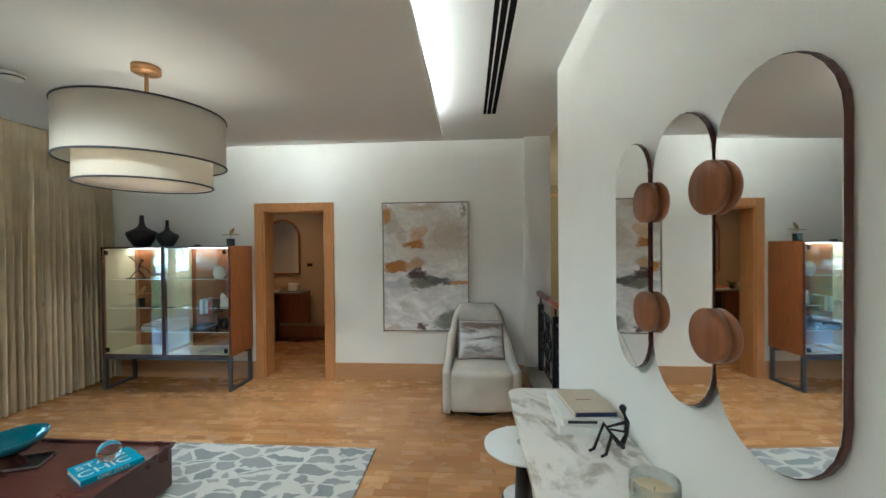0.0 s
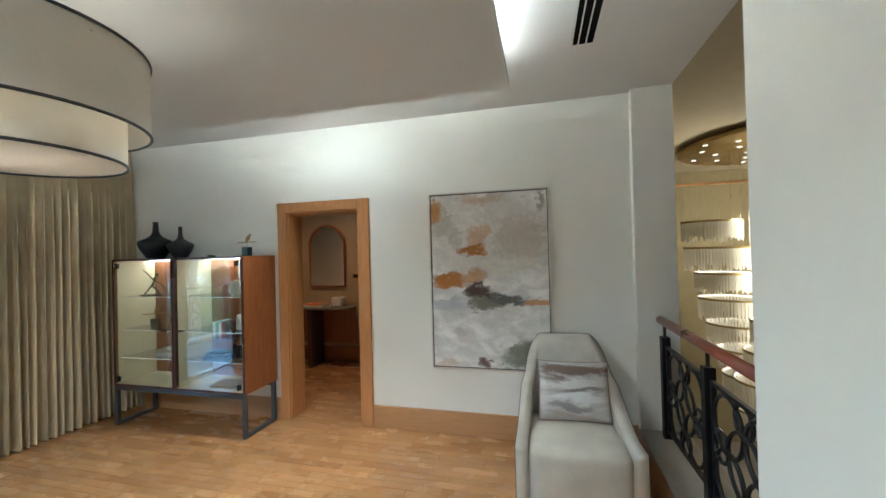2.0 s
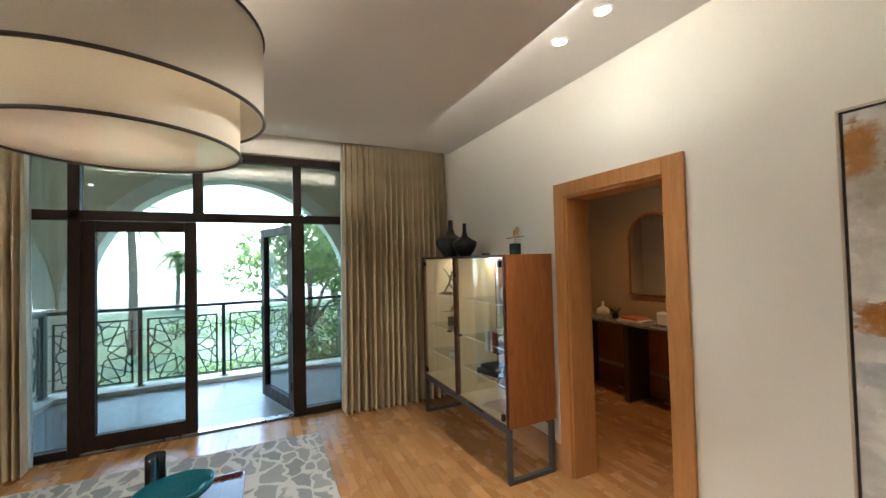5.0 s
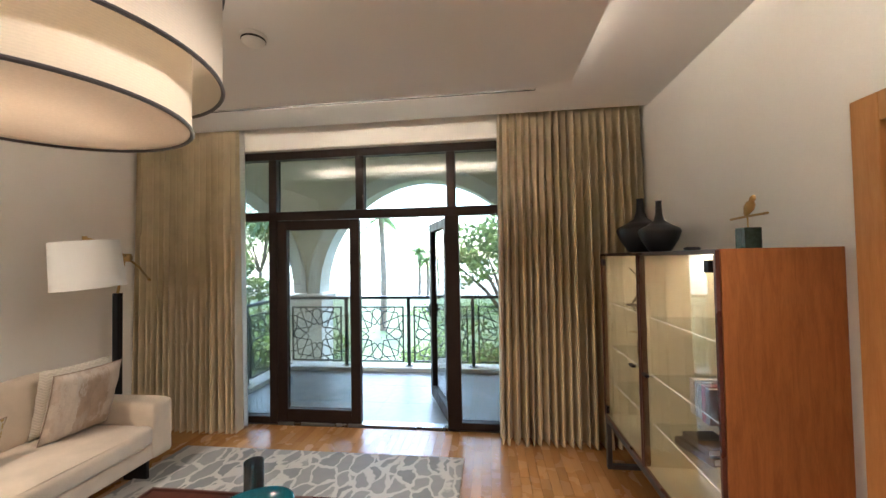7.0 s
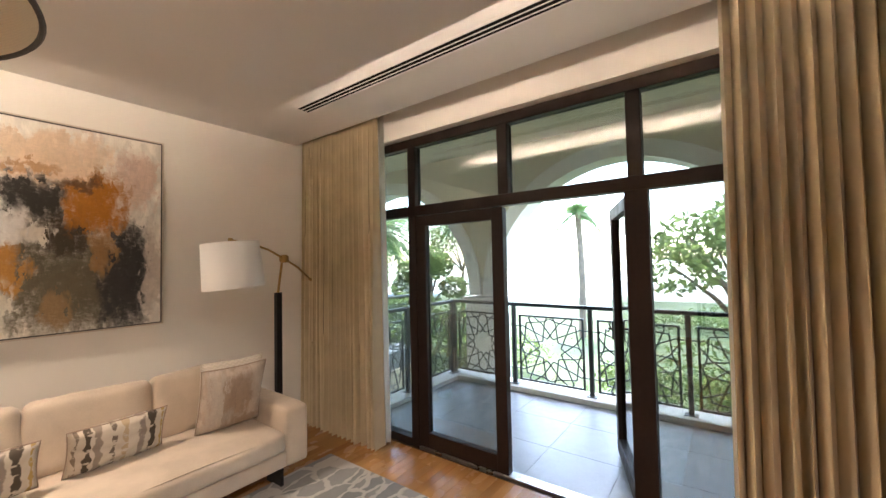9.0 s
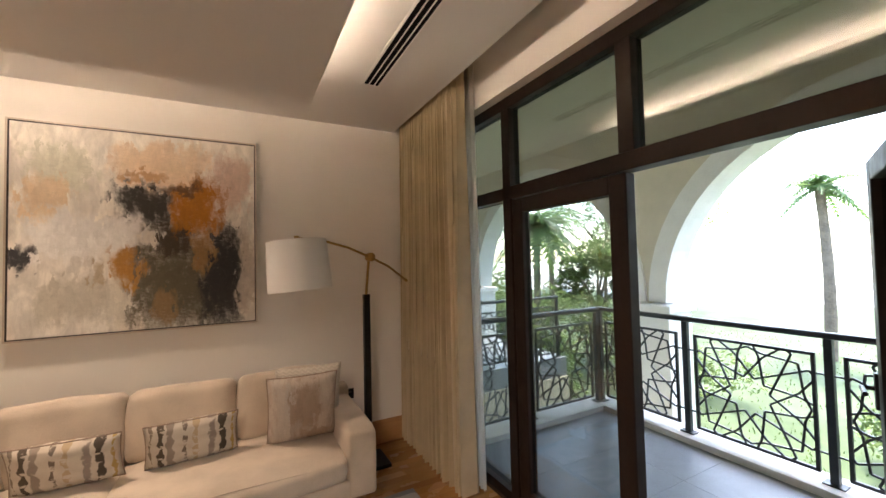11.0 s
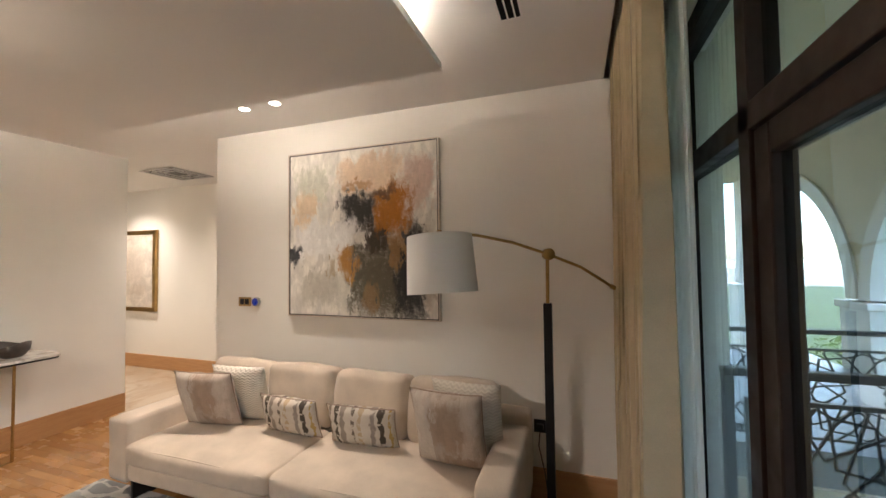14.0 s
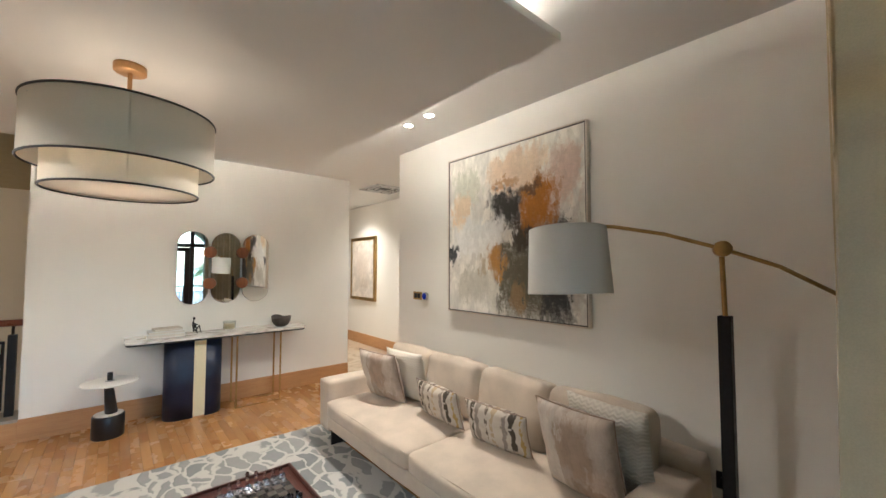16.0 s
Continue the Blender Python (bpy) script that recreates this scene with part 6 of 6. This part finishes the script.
# side table
st = base("side_table", "small round side table with white top on a black drum base", "side table", (0.50, 2.585, 0))
part("base_drum", lathe([(0, 0), (0.12, 0), (0.124, 0.008), (0.124, 0.20), (0.118, 0.208), (0, 0.208)], 40), CERAMIC, st, smooth=True)
part("tray", lathe([(0, 0.209), (0.112, 0.209), (0.112, 0.216), (0, 0.216)], 40), MARBLE, st)
part("stem", rod([(0.0, -0.02, 0.216), (0.0, 0.01, 0.50)], [0.05, 0.034], 20), CERAMIC, st, smooth=True)
part("top", lathe([(0, 0.50), (0.21, 0.50), (0.22, 0.506), (0.22, 0.514), (0.21, 0.52), (0, 0.52)], 56), OFFWHITE, st, "plain off-white disc top", True)
part("finial", lathe([(0, 0.521), (0.022, 0.521), (0.022, 0.60), (0.018, 0.604), (0, 0.604)], 20), CERAMIC, st)
part("finial_ring", lathe([(0.0225, 0.5215), (0.034, 0.5215), (0.034, 0.53), (0.0225, 0.53)], 20), STEEL, st)

# ---- things on the coffee table ----
bookc = book(-2.02, 2.55, TT, 0.30, 0.24, 0.032, 62, COV["blue"], "turquoise picture book lying on the coffee table")


def lettering(text, size, m, parent, material):
    cu = bpy.data.curves.new("lettering", "FONT")
    cu.body, cu.size, cu.extrude, cu.align_x, cu.align_y = text, size, 0.0003, "CENTER", "CENTER"
    cu.materials.append(material)
    ob = new("lettering", cu)
    ob.parent = parent
    ob.matrix_basis = m
    return ob


lettering("CHIC", 0.105, pose(-0.02, -0.045, 0.0326), bookc, COV["white"])
lettering("STAYS", 0.085, pose(-0.01, 0.055, 0.0326), bookc, COV["white"])
lettering("CHIC STAYS", 0.028, pose(0.0, -0.1225, 0.016, 90), bookc, COV["white"])
ball = base("glass_sphere", "clear bubbled glass sphere resting on a turquoise book", "ornament", (-2.02, 2.57, TT + 0.0325))
part("sphere", lathe([(0, 0)] + [(0.062 * math.sin(math.pi * k / 20), 0.062 - 0.062 * math.cos(math.pi * k / 20)) for k in range(1, 20)] + [(0, 0.124)], 36), CRYSTAL, ball, smooth=True)
fb = base("footed_bowl", "wide teal ceramic bowl on a short dark foot", "bowl", (-2.64, 2.52, TT + 0.009))
part("foot", lathe([(0, 0), (0.085, 0), (0.075, 0.02), (0.05, 0.05), (0.045, 0.07), (0, 0.07)], 32), MAHOGANY, fb, smooth=True)
bm = lathe([(0, 0.07), (0.06, 0.073), (0.12, 0.095), (0.175, 0.135), (0.19, 0.165), (0.183, 0.166), (0.165, 0.138), (0.11, 0.105), (0.05, 0.084), (0, 0.081)], 44)
for v in bm.verts:
    v.co.z += 0.10 * max(0, v.co.z - 0.08) * math.sin(math.atan2(v.co.y, v.co.x) + 0.8) * 2
part("dish", bm, TEAL, fb, smooth=True)
tv = base("glass_vase", "ribbed teal glass cylinder vase on the coffee table", "vase", (-2.84, 2.40, TT))
bm = lathe([(0, 0), (0.044, 0), (0.048, 0.01), (0.048, 0.28), (0.044, 0.28), (0.043, 0.012), (0, 0.011)], 48)
for v in bm.verts:
    r = math.hypot(v.co.x, v.co.y)
    if r > 0.0445:
        k = 1 + 0.03 * math.cos(24 * math.atan2(v.co.y, v.co.x))
        v.co.x, v.co.y = v.co.x * k, v.co.y * k
part("body", bm, TEAL_GLASS, tv, smooth=True)
tray = base("serving_tray", "small dark tray with a steel edge on the coffee table", "tray", (-2.62, 2.54, TT), 20)
part("plate", box((-0.17, -0.09, 0), (0.17, 0.09, 0.008), 0.003), BLACK_METAL, tray)
for a, b in (((-0.17, -0.09, 0.008), (0.17, -0.085, 0.022)), ((-0.17, 0.085, 0.008), (0.17, 0.09, 0.022)), ((-0.17, -0.085, 0.008), (-0.165, 0.085, 0.022)), ((0.165, -0.085, 0.008), (0.17, 0.085, 0.022))):
    part("edge", box(a, b), STEEL, tray)
board = base("chess_board", "dark glass chess board on the coffee table", "chess board", (-2.12, 1.93, TT), 0)
part("plate", box((-0.22, -0.22, 0), (0.22, 0.22, 0.014), 0.003), MAHOGANY, board)
sq = plain("chess_light", (0.10, 0.09, 0.08), 0.15), plain("chess_dark", (0.02, 0.018, 0.018), 0.15)
for i in range(8):
    for j in range(8):
        x, y = -0.19 + 0.0475 * i, -0.19 + 0.0475 * j
        part("square", box((x, y, 0.0145), (x + 0.0465, y + 0.0465, 0.0165)), sq[(i + j) % 2], board)


def chess_piece(x, y, h, material, label):
    prof = [(0, 0), (0.016, 0), (0.016, 0.006), (0.009, 0.014), (0.007, h * 0.55), (0.012, h * 0.62), (0.007, h * 0.66), (0.011, h * 0.82), (0.008, h * 0.95), (0, h)]
    ob = part("chess_piece", lathe(prof, 14), material, smooth=True)
    ob.location = (x, y, TT + 0.017)
    tagged(ob, label, "chess piece", "chess set")


SMOKE = clear_glass("smoked_glass", (0.25, 0.30, 0.36), 0.05, False)
FROST = clear_glass("frosted_glass", (0.95, 0.96, 0.97), 0.15, False)
for i in range(8):
    hh = (0.055, 0.065, 0.07, 0.085, 0.095, 0.07, 0.065, 0.055)[i]
    y = 1.93 - 0.166 + 0.0475 * i
    chess_piece(-2.12 + 0.167, y, hh, FROST, "clear glass chess piece on the board")
    chess_piece(-2.12 + 0.119, y, 0.045, FROST, "clear glass chess pawn on the board")
    chess_piece(-2.12 - 0.166, y, hh, SMOKE, "smoked glass chess piece on the board")
    chess_piece(-2.12 - 0.118, y, 0.045, SMOKE, "smoked glass chess pawn on the board")

# ---- small things on the south wall ----
sw = base("wall_switch", "dark bronze switch plate on the sofa wall", "switch", (-1.13, SY, 1.318))
part("plate", box((-0.075, 0.0005, -0.042), (0.075, 0.009, 0.042), 0.003), BRASS, sw)
for x in (-0.028, 0.028):
    part("rocker", box((x - 0.024, 0.0095, -0.026), (x + 0.024, 0.013, 0.026), 0.002), BLACK_METAL, sw)
th = base("thermostat", "round thermostat with a glowing blue display", "thermostat", (-1.273, SY, 1.32))
part("body", moved(lathe([(0, 0), (0.042, 0), (0.042, 0.022), (0.038, 0.026), (0, 0.026)], 32), pose(0, 0.0005, 0, -90)), STEEL, th, smooth=True)
# The display's glow is put into a saturated blue colour; nothing emits here.
part("display", moved(lathe([(0, 0.0265), (0.034, 0.0265), (0.034, 0.028), (0, 0.028)], 32), pose(0, 0.0005, 0, -90)), plain("display_glow_blue", (0.006, 0.03, 0.5), 0.3), th, "blue display, its glow put into the colour")
so = base("wall_socket", "black wall socket with a plugged-in lamp cable", "socket", (-3.84, SY, 0.50))
part("plate", box((-0.045, 0.0005, -0.045), (0.045, 0.009, 0.045), 0.003), BLACK_METAL, so)
plug = part("plug", box((-0.022, 0.009, -0.022), (0.022, 0.045, 0.022), 0.004), BLACK_METAL, so)
part("cable", rod([(0, 0.04, -0.02), (0.01, 0.045, -0.12), (-0.03, 0.05, -0.3), (-0.05, 0.08, -0.44), (-0.12, 0.16, -0.492)], 0.004, 6), BLACK_METAL, plug)

# ---- hall beyond the doorway ----
DARKWOOD = wood("hall_dark_wood", (0.035, 0.018, 0.012), (0.075, 0.035, 0.022), (1, 9, 9), 0.4)
hc = base("console_table", "dark hall console with a stone top on slab legs", "console table", (-3.35, 6.80, 0))
part("top", prism(rounded(1.48, 0.42, 0.12), 0.86, 0.885, bevel=0.003), plain("grey_stone", (0.16, 0.15, 0.14), 0.3), hc)
for x in (-0.62, 0.12):
    part("leg_slab", box((x - 0.035, -0.17, 0), (x + 0.035, 0.17, 0.859), 0.004), DARKWOOD, hc)
part("back_panel", box((-0.70, 0.17, 0.30), (0.70, 0.20, 0.859)), WALNUT, hc)
hm = base("wall_mirror", "arched mirror in a dark wooden frame on the hall wall", "mirror", (-3.15, HY, 1.16))
arch = [(-0.315, 0), (0.315, 0)] + [(0.315 * math.cos(math.pi * k / 20), 0.66 + 0.315 * math.sin(math.pi * k / 20)) for k in range(21)]
part("glass", prism([(u * 0.93, 0.022 + v * 0.955) for u, v in arch], -0.024, -0.018, axis="y"), MIRROR, hm, "silvered mirror glass")
bm = bmesh.new()
rod([(u * 0.965, -0.02, 0.012 + v * 0.978) for u, v in arch], 0.021, 8, bm=bm, closed=True)
part("frame", bm, WALNUT, hm, smooth=True)
part("backing", prism(arch, -0.016, -0.001, axis="y"), DARKWOOD, hm)
book(-3.22, 6.78, 0.886, 0.30, 0.22, 0.025, 8, COV["white"], "white book lying on the hall console")
book(-3.22, 6.78, 0.9115, 0.24, 0.17, 0.025, -6, COV["orange"], "orange book stacked on the hall console")
rock = base("quartz_ornament", "white quartz block holding a curled brass sprig", "ornament", (-2.84, 6.80, 0.886))
part("block", soft_box((-0.09, -0.06, 0), (0.09, 0.06, 0.14), 0.02, 3, 0.0, 5, 0.012), OFFWHITE, rock)
part("sprig", rod([(0, 0, 0.13), (0.02, 0, 0.20), (0.0, 0, 0.25), (-0.03, 0, 0.27), (-0.045, 0, 0.245), (-0.02, 0, 0.235)], 0.005), BRASS, rock)
rv = base("ceramic_vase", "white bottle vase on the hall console", "vase", (-3.72, 6.84, 0.886))
part("body", lathe([(0, 0), (0.06, 0), (0.08, 0.04), (0.07, 0.09), (0.02, 0.12), (0.015, 0.17), (0.02, 0.18), (0, 0.17)], 28), OFFWHITE, rv, smooth=True)
ag = base("succulent_pot", "small dark pot with pointed leaves on the hall console", "plant", (-3.50, 6.80, 0.886))
part("pot", lathe([(0, 0), (0.035, 0), (0.04, 0.05), (0.034, 0.05), (0.03, 0.03), (0, 0.03)], 20), CERAMIC, ag, smooth=True)
for k in range(9):
    a = 2 * math.pi * k / 9
    part("leaf", rod([(0, 0, 0.03), (0.04 * math.cos(a), 0.04 * math.sin(a), 0.09), (0.07 * math.cos(a), 0.07 * math.sin(a), 0.13)], [0.007, 0.006, 0.001], 6), FROND, ag)
hs_ = base("wall_switch", "dark bronze switch plate on the hall wall", "switch", (-2.66, HY, 1.325))
part("plate", box((-0.07, -0.009, -0.042), (0.07, -0.0005, 0.042), 0.003), BRASS, hs_)
part("rocker", box((-0.05, -0.013, -0.026), (0.05, -0.0095, 0.026), 0.002), BLACK_METAL, hs_)
downlight(-3.0, 6.2, 1.3, z=2.75, k=3000)

# ---- gallery railing and chandelier ----
GRX = 1.01
GR_WOOD = wood("rail_mahogany", (0.17, 0.045, 0.022), (0.27, 0.08, 0.04), (9, 0.8, 9), 0.3)
gr = base("gallery_railing", "black wrought gallery railing with a mahogany handrail", "railing", (GRX, 0, 0.216))
part("handrail", rod([(0, 3.24, 0.87), (0, 4.92, 0.87)], 0.032, 16), GR_WOOD, gr, "round mahogany handrail", True)
for y in (3.30, 4.06, 4.82):
    p = part("post", box((-0.03, y - 0.03, 0.0), (0.03, y + 0.03, 0.76), 0.004), BLACK_METAL, gr)
    part("pin", rod([(0, y, 0.76), (0, y, 0.84)], 0.011), BLACK_METAL, p)
for y0 in (3.30, 4.06):
    pn = part("panel_frame", box((-0.012, y0 + 0.05, 0.06), (0.012, y0 + 0.71, 0.08)), BLACK_METAL, gr)
    box_list = (((-0.012, y0 + 0.05, 0.68), (0.012, y0 + 0.71, 0.70)), ((-0.012, y0 + 0.05, 0.08), (0.012, y0 + 0.07, 0.68)), ((-0.012, y0 + 0.69, 0.08), (0.012, y0 + 0.71, 0.68)))
    for a, b in box_list:
        part("panel_bar", box(a, b), BLACK_METAL, pn)
    for cy, cz, r in ((0.22, 0.24, 0.15), (0.22, 0.52, 0.15), (0.54, 0.24, 0.15), (0.54, 0.52, 0.15), (0.38, 0.38, 0.17), (0.38, 0.15, 0.08), (0.38, 0.61, 0.08), (0.14, 0.38, 0.08), (0.62, 0.38, 0.08)):
        part("scroll", rod([(0, y0 + cy + r * math.cos(2 * math.pi * k / 28), cz + 1.0 * r * math.sin(2 * math.pi * k / 28)) for k in range(28)], 0.011, 6, closed=True), BLACK_METAL, pn)

GOLD = plain("brushed_gold", (0.42, 0.32, 0.13), 0.35, 1.0, 0.15)
FRINGE = shade_cloth("crystal_fringe", (0.86, 0.84, 0.76), 0.55)
chx, chy = 3.9, 8.7
ch = base("chandelier", "grand tiered crystal chandelier with gilt rings", "chandelier", (chx, chy, 0))
part("ceiling_plate", lathe([(0, 3.20), (1.45, 3.20), (1.47, 3.22), (1.47, 3.26), (0, 3.27)], 64), GOLD, ch, "round gilt ceiling plate", True)
part("stem", rod([(0, 0, 3.27), (0, 0, 3.32)], 0.05, 12), GOLD, ch)
crnd = random.Random(7)
for k in range(26):
    a, r = 2.4 * k, 0.25 + 1.1 * math.sqrt((k + 0.5) / 26)
    part("plate_lamp", lathe([(0, 3.190), (0.035, 3.190), (0.035, 3.199), (0, 3.199)], 14, at=(r * math.cos(a), r * math.sin(a), 0)), LED_CH, ch)
for k in range(20):
    a = 2.05 * k + 2.6
    d, z, r, h = 1.02 - 0.015 * k, 2.05 - 0.15 * k, 0.40 + 0.14 * crnd.random(), 0.27 + 0.06 * crnd.random()
    cx, cy = d * math.cos(a), d * math.sin(a)
    ring = part("tier_ring", lathe([(r, z), (r + 0.012, z), (r + 0.012, z + 0.035), (r, z + 0.035), (r, z)], 48, at=(cx, cy, 0)), GOLD, ch, "gilt tier ring")
    part("tier_light", lathe([(r - 0.004, z + 0.004), (r - 0.012, z + 0.004), (r - 0.012, z + 0.03), (r - 0.004, z + 0.03)], 40, at=(cx, cy, 0)), LED_CH, ring)
    bm = bmesh.new()
    for j in range(64):
        b = 2 * math.pi * j / 64
        for rr, w in ((r - 0.002, 0.018), (r - 0.03, 0.015)):
            x, y, l = cx + rr * math.cos(b), cy + rr * math.sin(b), h * crnd.uniform(0.8, 1.2)
            tx, ty = -math.sin(b) * w, math.cos(b) * w
            nx, ny = math.cos(b) * 0.006, math.sin(b) * 0.006
            bx = [bm.verts.new((x + s * tx + q * nx, y + s * ty + q * ny, zz)) for zz, f in ((z, 1), (z - l, 0.7)) for s, q in ((-f, -1), (f, -1), (f, 1), (-f, 1))]
            for q in ((0, 1, 5, 4), (1, 2, 6, 5), (2, 3, 7, 6), (3, 0, 4, 7), (4, 5, 6, 7)):
                bm.faces.new([bx[i] for i in q])
    part("crystal_fringe", bm, FRINGE, ring, "hanging crystal strands")
    part("wire", rod([(cx + r, cy, z + 0.035), (cx + r, cy, 3.19)], 0.0014, 4), STEEL, ring)
    part("wire", rod([(cx - r, cy, z + 0.035), (cx - r, cy, 3.19)], 0.0014, 4), STEEL, ring)
for z in (2.0, 1.0, -0.2):
    point_lamp(chx, chy, z, 2.4, 4200, 0.3)


# ---- floor strips ----
def strips():
    rnd = random.Random(12)
    meshes = {}
    rest = bmesh.new()
    count, w = 0, 0.0715
    for row in range(int((HY - SY + 0.1) / w) + 1):
        y0 = SY - 0.10 + row * w
        y1 = y0 + w - 0.0012
        x = -4.60 - rnd.uniform(0, 0.5)
        while x < 1.15:
            ln = rnd.choice((0.28, 0.36, 0.44, 0.52, 0.60))
            a, b = max(x, -4.60), min(x + ln - 0.0012, 0.85 if y0 < 4.95 else 1.14)
            inside = b - a > 0.02 and y1 < HY - 0.0 and not (NY - 0.001 < y1 and y0 < NY + 0.2 and not (a > -2.40 - ln and b < -1.58 + ln))
            if inside:
                dz = rnd.uniform(-0.0004, 0.0)
                near = a > -3.2 and 3.43 < y0 < 4.95 or a > -0.55 and 2.2 < y0 < 3.43
                if near and count < 300 and b - a > 0.2:
                    key = round(b - a, 2)
                    if key not in meshes:
                        me = bpy.data.meshes.new("plank")
                        bm = box((-key / 2 + 0.0006, -w / 2 + 0.0006, -0.011), (key / 2 - 0.0006, w / 2 - 0.0006, 0.0), 0.0003, seg=1)
                        bm.to_mesh(me)
                        bm.free()
                        me.materials.append(PLANK)
                        meshes[key] = me
                    p = new("plank", meshes[key])
                    p.parent = floor
                    p.location = ((a + b) / 2, (y0 + y1) / 2, dz)
                    count += 1
                else:
                    vs = [rest.verts.new(c) for c in ((a, y0, dz), (b, y0, dz), (b, y1, dz), (a, y1, dz), (a, y0, -0.011), (b, y0, -0.011), (b, y1, -0.011), (a, y1, -0.011))]
                    for q in ((0, 1, 2, 3), (0, 4, 5, 1), (1, 5, 6, 2), (2, 6, 7, 3), (3, 7, 4, 0)):
                        rest.faces.new([vs[i] for i in q])
            x += ln
    tagged(part("planks", rest, PLANK_REST, floor), kind="stuff")


strips()


# balcony tiles
def tiles():
    me = bpy.data.meshes.new("tile")
    bm = box((-0.2988, -0.2988, -0.018), (0.2988, 0.2988, 0.0), 0.001, seg=1)
    bm.to_mesh(me)
    bm.free()
    me.materials.append(BALC)
    for i in range(3):
        for j in range(12):
            t = new("tile", me)
            t.parent = balcony
            t.location = (-6.20 + 0.6 * i, 0.92 + 0.6 * j, -0.010)


tiles()
